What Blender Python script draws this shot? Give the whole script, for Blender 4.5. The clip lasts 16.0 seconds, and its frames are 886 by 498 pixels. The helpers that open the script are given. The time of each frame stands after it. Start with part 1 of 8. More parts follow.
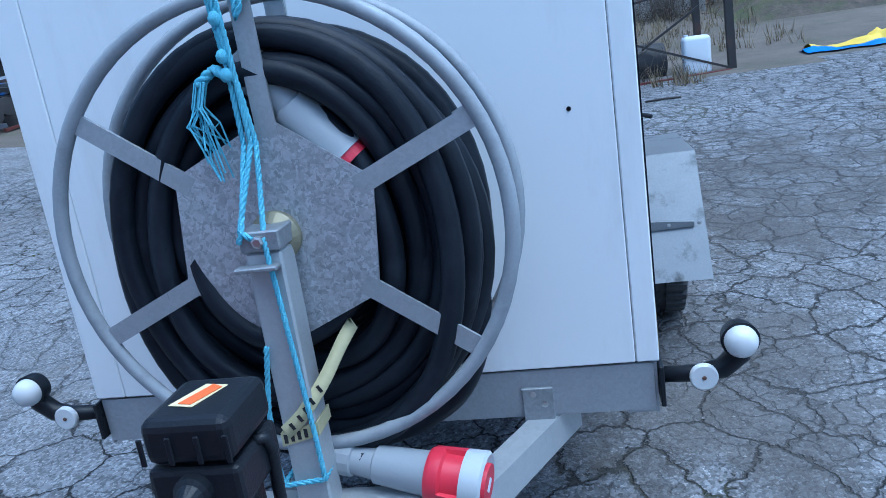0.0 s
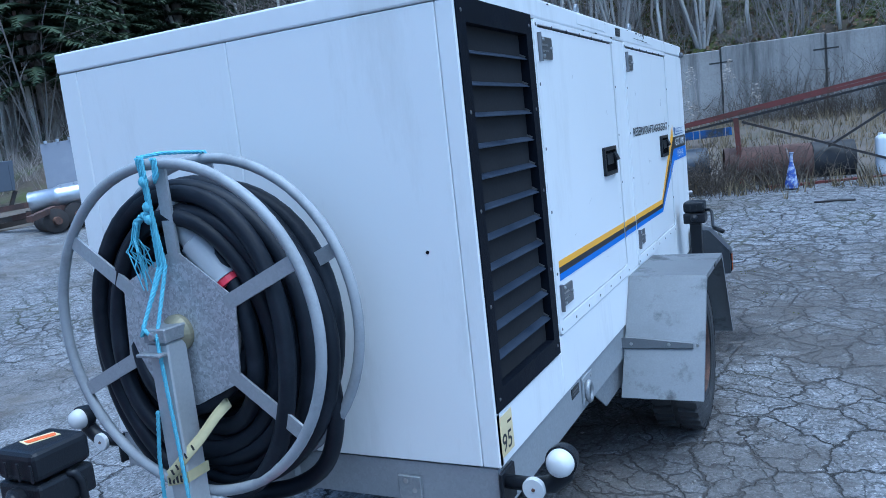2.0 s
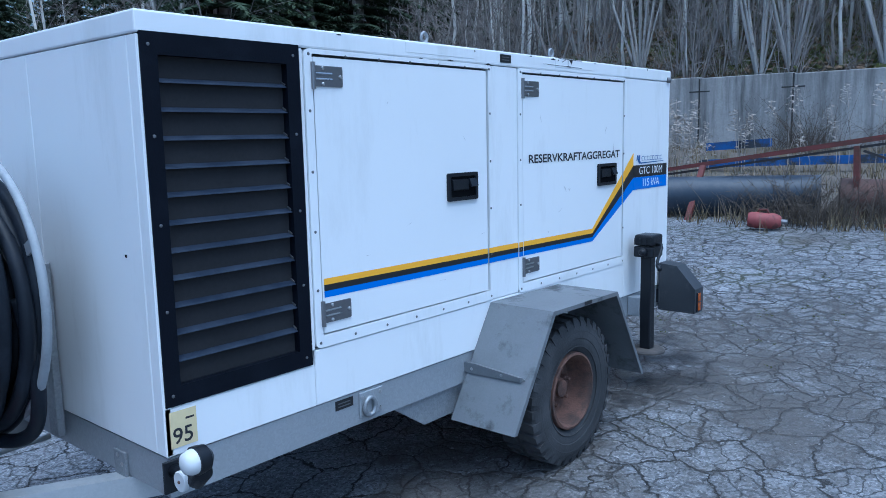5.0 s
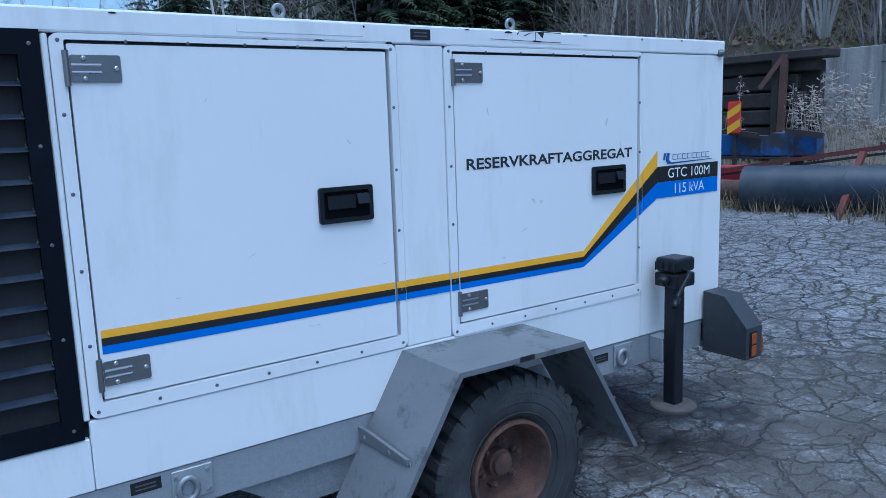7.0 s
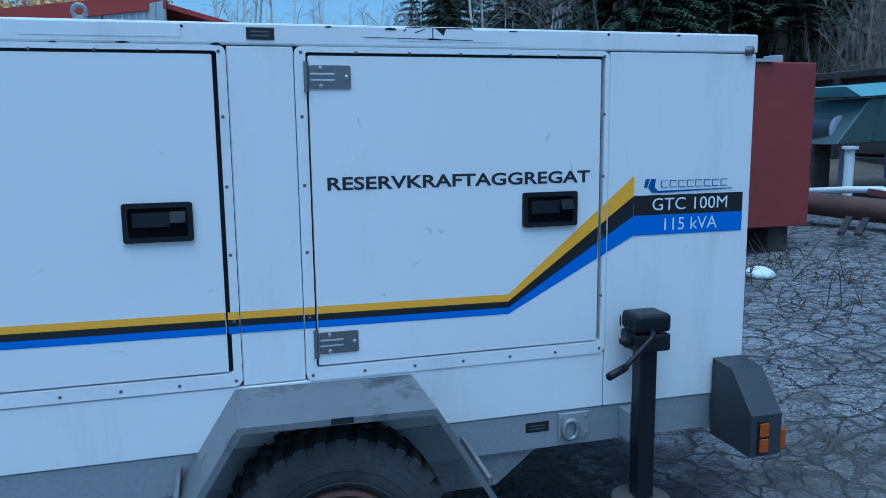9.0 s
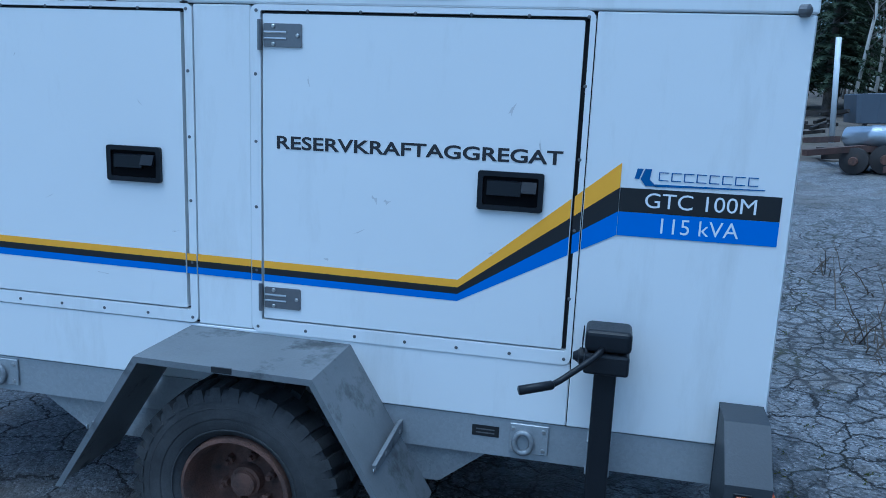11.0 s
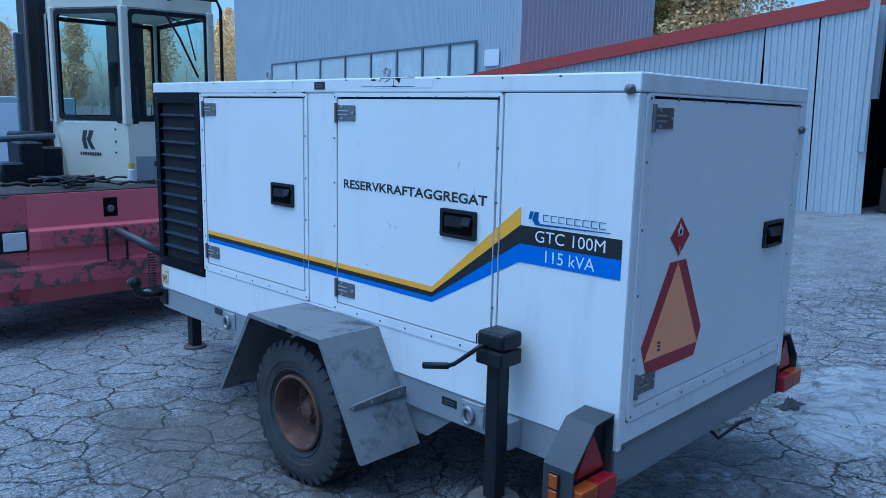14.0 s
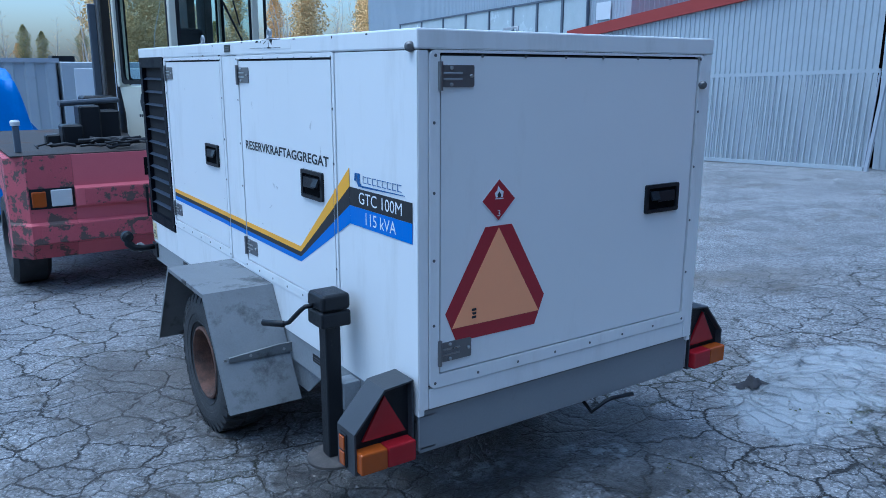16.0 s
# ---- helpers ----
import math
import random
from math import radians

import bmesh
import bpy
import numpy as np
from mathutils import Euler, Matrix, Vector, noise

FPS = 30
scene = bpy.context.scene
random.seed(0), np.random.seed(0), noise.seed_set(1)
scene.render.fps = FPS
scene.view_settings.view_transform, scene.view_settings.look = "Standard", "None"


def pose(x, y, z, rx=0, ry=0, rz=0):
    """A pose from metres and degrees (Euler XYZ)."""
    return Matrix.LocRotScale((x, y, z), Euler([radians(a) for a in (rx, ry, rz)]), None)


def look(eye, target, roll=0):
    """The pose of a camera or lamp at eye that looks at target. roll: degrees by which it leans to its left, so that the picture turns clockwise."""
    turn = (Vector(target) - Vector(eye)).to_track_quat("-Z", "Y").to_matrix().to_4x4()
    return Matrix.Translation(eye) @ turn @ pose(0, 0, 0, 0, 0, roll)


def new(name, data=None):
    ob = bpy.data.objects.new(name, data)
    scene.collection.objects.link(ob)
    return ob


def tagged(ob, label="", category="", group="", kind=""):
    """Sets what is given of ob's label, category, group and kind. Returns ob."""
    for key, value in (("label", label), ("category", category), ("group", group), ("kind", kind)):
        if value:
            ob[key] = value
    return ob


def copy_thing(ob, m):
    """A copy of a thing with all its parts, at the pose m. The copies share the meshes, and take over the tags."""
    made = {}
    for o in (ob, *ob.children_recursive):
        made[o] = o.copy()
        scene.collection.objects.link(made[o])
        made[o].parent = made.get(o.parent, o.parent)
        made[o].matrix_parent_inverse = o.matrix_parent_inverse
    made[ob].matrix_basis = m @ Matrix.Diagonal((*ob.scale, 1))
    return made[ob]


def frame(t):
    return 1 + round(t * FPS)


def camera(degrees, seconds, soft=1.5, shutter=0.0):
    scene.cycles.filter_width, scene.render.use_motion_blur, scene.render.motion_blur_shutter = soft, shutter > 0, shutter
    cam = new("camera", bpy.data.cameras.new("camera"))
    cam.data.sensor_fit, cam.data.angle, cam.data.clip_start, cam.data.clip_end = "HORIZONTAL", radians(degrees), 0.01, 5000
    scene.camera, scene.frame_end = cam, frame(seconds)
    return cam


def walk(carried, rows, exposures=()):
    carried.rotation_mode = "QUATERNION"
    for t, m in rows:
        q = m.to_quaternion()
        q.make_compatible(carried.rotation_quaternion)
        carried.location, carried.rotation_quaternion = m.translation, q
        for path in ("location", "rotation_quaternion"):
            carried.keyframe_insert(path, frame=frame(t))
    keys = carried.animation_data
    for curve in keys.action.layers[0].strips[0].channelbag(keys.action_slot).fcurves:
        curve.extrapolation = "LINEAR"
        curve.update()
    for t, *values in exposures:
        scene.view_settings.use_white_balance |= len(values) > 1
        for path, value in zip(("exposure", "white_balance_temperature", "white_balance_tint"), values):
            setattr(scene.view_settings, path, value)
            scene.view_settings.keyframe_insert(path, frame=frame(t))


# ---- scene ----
cam = camera(59.4, 16.0, soft=0.8)
PATH = [
    (0, (-0.021, -0.016, 1.482), (-0.384, 1.881, 0.964), -8.5),
    (0.5, (0.127, 0.008, 1.541), (-0.391, 1.894, 1.122), -7.3),
    (1, (0.384, 0.004, 1.581), (-0.322, 1.846, 1.251), -7.6),
    (1.5, (0.642, -0.081, 1.586), (-0.128, 1.741, 1.286), -7.7),
    (2, (0.879, -0.126, 1.592), (-0.012, 1.642, 1.309), -6.3),
    (2.5, (1.226, -0.128, 1.572), (0.126, 1.521, 1.298), -3.1),
    (3, (1.54, -0.14, 1.548), (0.43, 1.501, 1.272), -2.1),
    (3.5, (1.779, -0.159, 1.576), (0.666, 1.483, 1.319), -2.2),
    (4, (1.923, 0.016, 1.576), (0.774, 1.632, 1.317), -1.9),
    (4.2, (1.954, 0.109, 1.584), (0.788, 1.713, 1.323), -1.8),
    (6.3, (2.178, 1.333, 1.656), (0.658, 2.595, 1.347), -1.7),
    (6.5, (2.175, 1.469, 1.655), (0.631, 2.704, 1.351), -2.1),
    (7, (2.216, 1.779, 1.671), (0.613, 2.931, 1.346), -2.0),
    (7.5, (2.314, 2.108, 1.686), (0.586, 3.055, 1.346), -1.1),
    (8, (2.355, 2.436, 1.668), (0.551, 3.234, 1.339), -0.8),
    (8.5, (2.364, 2.768, 1.683), (0.506, 3.444, 1.381), -0.8),
    (9, (2.394, 3.113, 1.679), (0.491, 3.645, 1.372), -0.7),
    (11.3, (2.214, 4.532, 1.687), (0.346, 3.949, 1.276), 2.9),
    (11.5, (2.173, 4.637, 1.696), (0.35, 3.932, 1.268), 3.2),
    (12, (2.159, 4.951, 1.742), (0.487, 3.991, 1.213), 3.6),
    (12.5, (2.235, 5.249, 1.761), (0.672, 4.13, 1.206), 4.0),
    (13, (2.315, 5.534, 1.811), (0.808, 4.325, 1.294), 3.5),
    (13.5, (2.352, 5.854, 1.831), (0.899, 4.543, 1.419), 2.4),
    (14, (2.254, 6.117, 1.836), (0.845, 4.74, 1.492), 1.3),
    (14.5, (2.093, 6.314, 1.855), (0.702, 4.921, 1.5), 1.0),
    (15, (1.878, 6.544, 1.852), (0.572, 5.084, 1.449), 1.0),
    (15.5, (1.641, 6.704, 1.857), (0.458, 5.153, 1.414), 0.6),
    (16, (1.376, 6.834, 1.856), (0.274, 5.226, 1.405), 0.2),
]
walk(cam, [(t, look(eye, target, roll)) for t, eye, target, roll in PATH], exposures=[(0, 1.32, 4710, -1), (4, 1.2, 4800, 0), (7, 0.85, 4800, 1), (9, 0.5, 4350, -8), (11.4, 0.75, 4500, -4), (12, 0.9, 4650, 0), (13, 1.05, 4600, 0), (14, 0.75, 4270, -3), (15, 0.75, 4270, -4), (16, 1.02, 4680, -1)])

# ---- light ----
world = bpy.data.worlds.new("sky")
scene.world = world
world.use_nodes = True
wn = world.node_tree
wbg = wn.nodes["Background"]
sky = wn.nodes.new("ShaderNodeTexSky")
sky.sky_type, sky.sun_disc = "NISHITA", False
sky.sun_elevation, sky.sun_rotation = radians(72), radians(115)
sky.air_density, sky.dust_density, sky.ozone_density = 1.0, 3.0, 2.0
wn.links.new(sky.outputs[0], wbg.inputs[0])
wbg.inputs[1].default_value = 0.10
sun = new("sun", bpy.data.lights.new("sun", "SUN"))
sun.data.energy, sun.data.angle, sun.data.color = 1.0, radians(60), (0.97, 0.98, 1.0)
sun.matrix_world = look((1.9, -0.9, 8), (0, 0, 0))
scene.view_settings.exposure = 0.0


# ---- materials ----
def mat(name, col, rough=0.5, metal=0.0, var=0.12, scale=3.0, bump=0.05, bscale=80.0, col2=None, cover=0.0, cscale=6.0, edge=0.08, rand=0.0, stretch=None):
    """Two scales of tone, fine relief, and a second colour (col2) in irregular patches over the share cover."""
    m = bpy.data.materials.new(name)
    m.use_nodes = True
    nt = m.node_tree
    bs = nt.nodes["Principled BSDF"]
    tc = nt.nodes.new("ShaderNodeTexCoord")

    def noise_tex(s, detail=5.0, rough_=0.6):
        n = nt.nodes.new("ShaderNodeTexNoise")
        n.inputs["Scale"].default_value, n.inputs["Detail"].default_value, n.inputs["Roughness"].default_value = s, detail, rough_
        nt.links.new(tc.outputs["Object"], n.inputs["Vector"])
        return n

    def mix(a, b, f, blend="MIX"):
        x = nt.nodes.new("ShaderNodeMix")
        x.data_type, x.blend_type = "RGBA", blend
        for sock, v in ((x.inputs[0], f), (x.inputs[6], a), (x.inputs[7], b)):
            if isinstance(v, bpy.types.NodeSocket):
                nt.links.new(v, sock)
            elif isinstance(v, (int, float)):
                sock.default_value = v
            else:
                sock.default_value = (*v, 1)
        return x.outputs[2]

    lo = tuple(max(0, c * (1 - var)) for c in col)
    hi = tuple(min(1, c * (1 + var)) for c in col)
    n1, n2 = noise_tex(scale), noise_tex(bscale, 3)
    c = mix(lo, hi, n1.outputs[0])
    c = mix(c, mix((0.5 - var / 2,) * 3, (0.5 + var / 2,) * 3, n2.outputs[0]), 0.5, "OVERLAY")
    if col2:
        r = nt.nodes.new("ShaderNodeValToRGB")
        r.color_ramp.elements[0].position, r.color_ramp.elements[1].position = 1 - cover - edge, 1 - cover + edge
        pn = noise_tex(cscale, 8, 0.7)
        if stretch:
            mp = nt.nodes.new("ShaderNodeMapping")
            mp.inputs["Scale"].default_value = stretch
            nt.links.new(tc.outputs["Object"], mp.inputs["Vector"])
            nt.links.new(mp.outputs[0], pn.inputs["Vector"])
        nt.links.new(pn.outputs[0], r.inputs[0])
        c = mix(c, col2, r.outputs[0])
        ro = nt.nodes.new("ShaderNodeMapRange")
        ro.inputs[3].default_value, ro.inputs[4].default_value = rough, min(1, rough + 0.25)
        nt.links.new(r.outputs[0], ro.inputs[0])
        nt.links.new(ro.outputs[0], bs.inputs["Roughness"])
    else:
        ro = nt.nodes.new("ShaderNodeMapRange")
        ro.inputs[3].default_value, ro.inputs[4].default_value = max(0.02, rough - 0.08), min(1, rough + 0.08)
        nt.links.new(n1.outputs[0], ro.inputs[0])
        nt.links.new(ro.outputs[0], bs.inputs["Roughness"])
    if rand:
        oi = nt.nodes.new("ShaderNodeObjectInfo")
        hs = nt.nodes.new("ShaderNodeHueSaturation")
        mr = nt.nodes.new("ShaderNodeMapRange")
        mr.inputs[3].default_value, mr.inputs[4].default_value = 1 - rand, 1 + rand
        nt.links.new(oi.outputs["Random"], mr.inputs[0])
        nt.links.new(mr.outputs[0], hs.inputs["Value"])
        nt.links.new(c, hs.inputs["Color"])
        c = hs.outputs[0]
    nt.links.new(c, bs.inputs["Base Color"])
    bs.inputs["Metallic"].default_value = metal
    if bump:
        b = nt.nodes.new("ShaderNodeBump")
        b.inputs["Strength"].default_value, b.inputs["Distance"].default_value = bump, 0.01
        nt.links.new(n2.outputs[0], b.inputs["Height"])
        nt.links.new(b.outputs[0], bs.inputs["Normal"])
    return m


def galvanised(name, col, rough, patch=18.0, strength=0.14):
    """Zinc with its crystal pattern."""
    m = mat(name, col, rough, 0.55, 0.14, 2.5, 0.06, 120, (0.42, 0.43, 0.44), 0.33, 5.0, 0.12)
    nt = m.node_tree
    bs = nt.nodes["Principled BSDF"]
    v = nt.nodes.new("ShaderNodeTexVoronoi")
    v.inputs["Scale"].default_value = patch * 7
    tc = next(n for n in nt.nodes if n.type == "TEX_COORD")
    wob = nt.nodes.new("ShaderNodeTexNoise")
    wob.inputs["Scale"].default_value, wob.inputs["Detail"].default_value = patch * 3, 4
    nt.links.new(tc.outputs["Object"], wob.inputs["Vector"])
    add = nt.nodes.new("ShaderNodeVectorMath")
    add.operation = "MULTIPLY_ADD"
    add.inputs[1].default_value = (0.035, 0.035, 0.035)
    nt.links.new(wob.outputs["Color"], add.inputs[0])
    nt.links.new(tc.outputs["Object"], add.inputs[2])
    nt.links.new(add.outputs[0], v.inputs["Vector"])
    x = nt.nodes.new("ShaderNodeMix")
    x.data_type, x.blend_type = "RGBA", "OVERLAY"
    x.inputs[0].default_value = strength
    src = bs.inputs["Base Color"].links[0].from_socket
    bw = nt.nodes.new("ShaderNodeRGBToBW")
    nt.links.new(v.outputs["Color"], bw.inputs[0])
    nt.links.new(src, x.inputs[6])
    nt.links.new(bw.outputs[0], x.inputs[7])
    nt.links.new(x.outputs[2], bs.inputs["Base Color"])
    return m


WHITE = mat("white_paint", (0.80, 0.81, 0.81), 0.34, 0, 0.04, 1.6, 0.02, 220, (0.64, 0.64, 0.62), 0.33, 3.4, 0.16, stretch=(1.3, 1.3, 0.28))
WHITE_DOOR = mat("white_door_paint", (0.80, 0.81, 0.81), 0.30, 0, 0.04, 1.3, 0.02, 220, (0.67, 0.67, 0.66), 0.28, 3.0, 0.16, stretch=(1.3, 1.3, 0.35))
GAP = mat("gap_rubber", (0.03, 0.03, 0.032), 0.8, 0, 0.3)
BLACK = mat("black_powder_coat", (0.004, 0.0055, 0.010), 0.5, 0, 0.3, 3, 0.1, 150, (0.010, 0.013, 0.020), 0.3, 7.0, 0.2)
SLAT = mat("black_slat_paint", (0.018, 0.026, 0.044), 0.42, 0, 0.3, 4, 0.05, 150, (0.055, 0.068, 0.095), 0.38, 9.0, 0.2)
# near-black colour stands in for deep shade in recesses and behind openings
DARK = mat("painted_deep_shade", (0.008, 0.008, 0.009), 0.9, 0, 0.2)
PLASTIC = mat("black_plastic", (0.012, 0.014, 0.018), 0.36, 0, 0.2, 20, 0.1, 300)
ZINC = galvanised("galvanised_plate", (0.40, 0.42, 0.44), 0.52, 18.0, 0.07)
ZINC_SPANGLE = galvanised("spangled_zinc", (0.45, 0.47, 0.49), 0.46, 22.0, 0.35)
REAR_RAIL = mat("grey_rail_paint", (0.27, 0.285, 0.30), 0.55, 0.2, 0.1, 2, 0.05, 120, (0.17, 0.17, 0.17), 0.3, 3, 0.15)
RIM_ZINC = mat("matt_zinc_tube", (0.33, 0.35, 0.37), 0.66, 0.2, 0.15, 6, 0.05, 160, (0.22, 0.235, 0.25), 0.35, 9, 0.15)
PALE_ZINC = galvanised("pale_galvanised", (0.50, 0.52, 0.53), 0.5, 18.0, 0.04)
ZINC_DULL = galvanised("galvanised_dull", (0.30, 0.315, 0.33), 0.5)
ALU = mat("worn_fender_plate", (0.21, 0.222, 0.235), 0.45, 0.45, 0.25, 5, 0.05, 140, (0.085, 0.09, 0.096), 0.40, 5.5, 0.07)
STEEL = mat("stainless_hinge", (0.22, 0.22, 0.23), 0.38, 0.8, 0.1, 10)
CHROME = mat("bolt_steel", (0.5, 0.5, 0.5), 0.3, 0.9, 0.1, 20)
SCREW = mat("dark_screw", (0.16, 0.16, 0.165), 0.45, 0.6, 0.2, 20)
RUBBER = mat("tyre_rubber", (0.030, 0.031, 0.033), 0.75, 0, 0.25, 6, 0.3, 120, (0.085, 0.085, 0.088), 0.38, 5.0, 0.15)
RUST = mat("rusty_rim", (0.150, 0.078, 0.055), 0.8, 0.1, 0.35, 14, 0.5, 160, (0.06, 0.045, 0.040), 0.45, 12, 0.12)
JACK = mat("worn_black_paint", (0.012, 0.014, 0.018), 0.4, 0, 0.25, 6, 0.15, 160, (0.10, 0.085, 0.075), 0.28, 11, 0.05)
FOOT = mat("dirty_foot_plate", (0.10, 0.088, 0.080), 0.85, 0.1, 0.3, 8, 0.3, 120, (0.055, 0.052, 0.052), 0.45, 9, 0.15)
JACK_GREY = mat("grey_lamp_paint", (0.050, 0.055, 0.063), 0.5, 0.2, 0.25, 6, 0.1, 140, (0.11, 0.115, 0.12), 0.3, 8, 0.1)
CABLE = mat("black_cable_rubber", (0.010, 0.013, 0.019), 0.46, 0, 0.25, 6, 0.08, 200, (0.034, 0.041, 0.055), 0.3, 7, 0.2)
for m_, spec in ((BLACK, 0.10), (SLAT, 0.2), (DARK, 0.02), (CABLE, 0.22), (PLASTIC, 0.25), (JACK, 0.28), (GAP, 0.1)):   # dusty, matt surfaces, and DARK's painted shade without sheen
    m_.node_tree.nodes["Principled BSDF"].inputs["Specular IOR Level"].default_value = spec
YELLOW = mat("yellow_film", (0.92, 0.45, 0.02), 0.4, 0, 0.05, 4)
STRIPE_BLACK = mat("black_film", (0.012, 0.013, 0.015), 0.4, 0, 0.1, 4)
BLUE = mat("blue_film", (0.02, 0.16, 0.62), 0.4, 0, 0.05, 4)
NAVY = mat("navy_film", (0.02, 0.10, 0.30), 0.4, 0, 0.05, 4)
INK = mat("black_ink", (0.02, 0.02, 0.024), 0.5, 0, 0.1, 8)
WHITE_INK = mat("white_ink", (0.8, 0.82, 0.85), 0.5, 0, 0.04, 8)
CREAM = mat("cream_label", (0.72, 0.60, 0.34), 0.5, 0, 0.1, 14)
RED_FILM = mat("red_reflective_film", (0.33, 0.018, 0.032), 0.35, 0, 0.08, 5)
ORANGE_FILM = mat("orange_fluorescent_film", (0.95, 0.40, 0.19), 0.45, 0, 0.06, 3)
RED_LENS = mat("red_lens", (0.30, 0.012, 0.02), 0.15, 0, 0.1, 30)
AMBER_LENS = mat("amber_lens", (0.34, 0.075, 0.010), 0.15, 0, 0.1, 30)
WHITE_LENS = mat("white_lens", (0.64, 0.65, 0.65), 0.25, 0, 0.06, 20)
PLUG_RED = mat("red_plug_plastic", (0.62, 0.03, 0.06), 0.4, 0, 0.1, 10)
PLUG_RIM = mat("pale_grey_rim_plastic", (0.46, 0.49, 0.51), 0.5, 0, 0.08, 8)
PLUG_GREY = mat("grey_plug_plastic", (0.32, 0.34, 0.36), 0.5, 0, 0.08, 8, 0.05, 200, (0.28, 0.28, 0.27), 0.3, 9)
ROPE = mat("turquoise_rope", (0.20, 0.52, 0.66), 0.8, 0, 0.2, 60, 0.5, 400)
STRAP = mat("cream_strap", (0.46, 0.42, 0.24), 0.8, 0, 0.12, 40)


# ---- building helpers ----
ORIGIN = {}


def thing(name, base, label, category, group="", kind=""):
    e = new(name)
    e.location = base
    e.empty_display_size = 0.1
    ORIGIN[e] = Vector(base)
    return tagged(e, label, category, group, kind)


def part(name, bm, material, parent=None, label="", smooth=False):
    me = bpy.data.meshes.new(name)
    bmesh.ops.recalc_face_normals(bm, faces=bm.faces[:])
    if smooth:
        for f in bm.faces:
            f.smooth = True
    bm.to_mesh(me)
    bm.free()
    for m in (material if isinstance(material, (list, tuple)) else (material,)):
        me.materials.append(m)
    if smooth and smooth is not True:
        me.set_sharp_from_angle(angle=radians(smooth))
    ob = new(name, me)
    if parent:
        ob.parent = parent
        ob.location = -ORIGIN.get(parent, Vector())
    if label:
        ob["label"] = label
    return ob


def structure(name, bm, material, label, category, smooth=False):
    return tagged(part(name, bm, material, None, "", smooth), label, category, "", "structure")


def add_box(bm, lo, hi, bevel=0.0, seg=1):
    r = bmesh.ops.create_cube(bm, size=1)
    for v in r["verts"]:
        v.co = Vector([lo[i] + (v.co[i] + 0.5) * (hi[i] - lo[i]) for i in range(3)])
    if bevel:
        es = list({e for v in r["verts"] for e in v.link_edges})
        bmesh.ops.bevel(bm, geom=es, offset=bevel, segments=seg, affect="EDGES", profile=0.5)


def box(lo, hi, bevel=0.0, seg=1):
    bm = bmesh.new()
    add_box(bm, lo, hi, bevel, seg)
    return bm


def add_prism(bm, pts, off):
    """The outline pts (3D, one plane) pushed along off."""
    a = [bm.verts.new(p) for p in pts]
    b = [bm.verts.new(Vector(p) + Vector(off)) for p in pts]
    bm.faces.new(a)
    bm.faces.new(b[::-1])
    for i in range(len(a)):
        j = (i + 1) % len(a)
        bm.faces.new((a[i], a[j], b[j], b[i]))


def prism(pts, off, bevel=0.0):
    bm = bmesh.new()
    add_prism(bm, pts, off)
    if bevel:
        bmesh.ops.bevel(bm, geom=bm.edges[:], offset=bevel, segments=1, affect="EDGES")
    return bm


def add_tube(bm, pts, rad, seg=10, closed=False, ends=True):
    """A round bar along pts; rad is one radius or one for each point."""
    pts = [Vector(p) for p in pts]
    n = len(pts)
    rads = rad if isinstance(rad, (list, tuple)) else [rad] * n
    rings, up = [], None
    for i, p in enumerate(pts):
        a = pts[i - 1] if (i or closed) else p
        b = pts[(i + 1) % n] if (i < n - 1 or closed) else p
        d = (b - a).normalized()
        if up is None:
            up = d.orthogonal().normalized()
        up = (up - d * up.dot(d)).normalized()
        w = d.cross(up)
        rings.append([bm.verts.new(p + rads[i] * (math.cos(k * math.tau / seg) * up + math.sin(k * math.tau / seg) * w)) for k in range(seg)])
    for i in range(n if closed else n - 1):
        r, s = rings[i], rings[(i + 1) % n]
        for k in range(seg):
            bm.faces.new((r[k], r[(k + 1) % seg], s[(k + 1) % seg], s[k]))
    if ends and not closed:
        bm.faces.new(rings[0][::-1])
        bm.faces.new(rings[-1])


def tube(pts, rad, seg=10, closed=False):
    bm = bmesh.new()
    add_tube(bm, pts, rad, seg, closed)
    return bm


def add_lathe(bm, prof, centre, axis, seg=32):
    """prof: (along axis, radius) turned round axis through centre; open ends are closed."""
    ax = Vector(axis).normalized()
    u = ax.orthogonal().normalized()
    w = ax.cross(u)
    rings = []
    for h, r in prof:
        c = Vector(centre) + ax * h
        rings.append([bm.verts.new(c + r * (math.cos(k * math.tau / seg) * u + math.sin(k * math.tau / seg) * w)) for k in range(seg)])
    for a, b in zip(rings, rings[1:]):
        for k in range(seg):
            bm.faces.new((a[k], a[(k + 1) % seg], b[(k + 1) % seg], b[k]))
    bm.faces.new(rings[0][::-1])
    bm.faces.new(rings[-1])


def smooth_path(pts, n=6):
    """A rounded run through pts."""
    P = [Vector(p) for p in pts]
    P = [P[0]] + P + [P[-1]]
    out = []
    for a, b, c, d in zip(P, P[1:], P[2:], P[3:]):
        for k in range(n):
            t = k / n
            out.append(0.5 * ((2 * b) + (c - a) * t + (2 * a - 5 * b + 4 * c - d) * t * t + (3 * b - a - 3 * c + d) * t ** 3))
    return out + [P[-1]]


def lathe(prof, centre, axis, seg=32):
    bm = bmesh.new()
    add_lathe(bm, prof, centre, axis, seg)
    return bm


def beam(a, b, w, h, up=(0, 0, 1)):
    """A square bar from a to b."""
    bm = bmesh.new()
    add_beam(bm, a, b, w, h, up)
    return bm


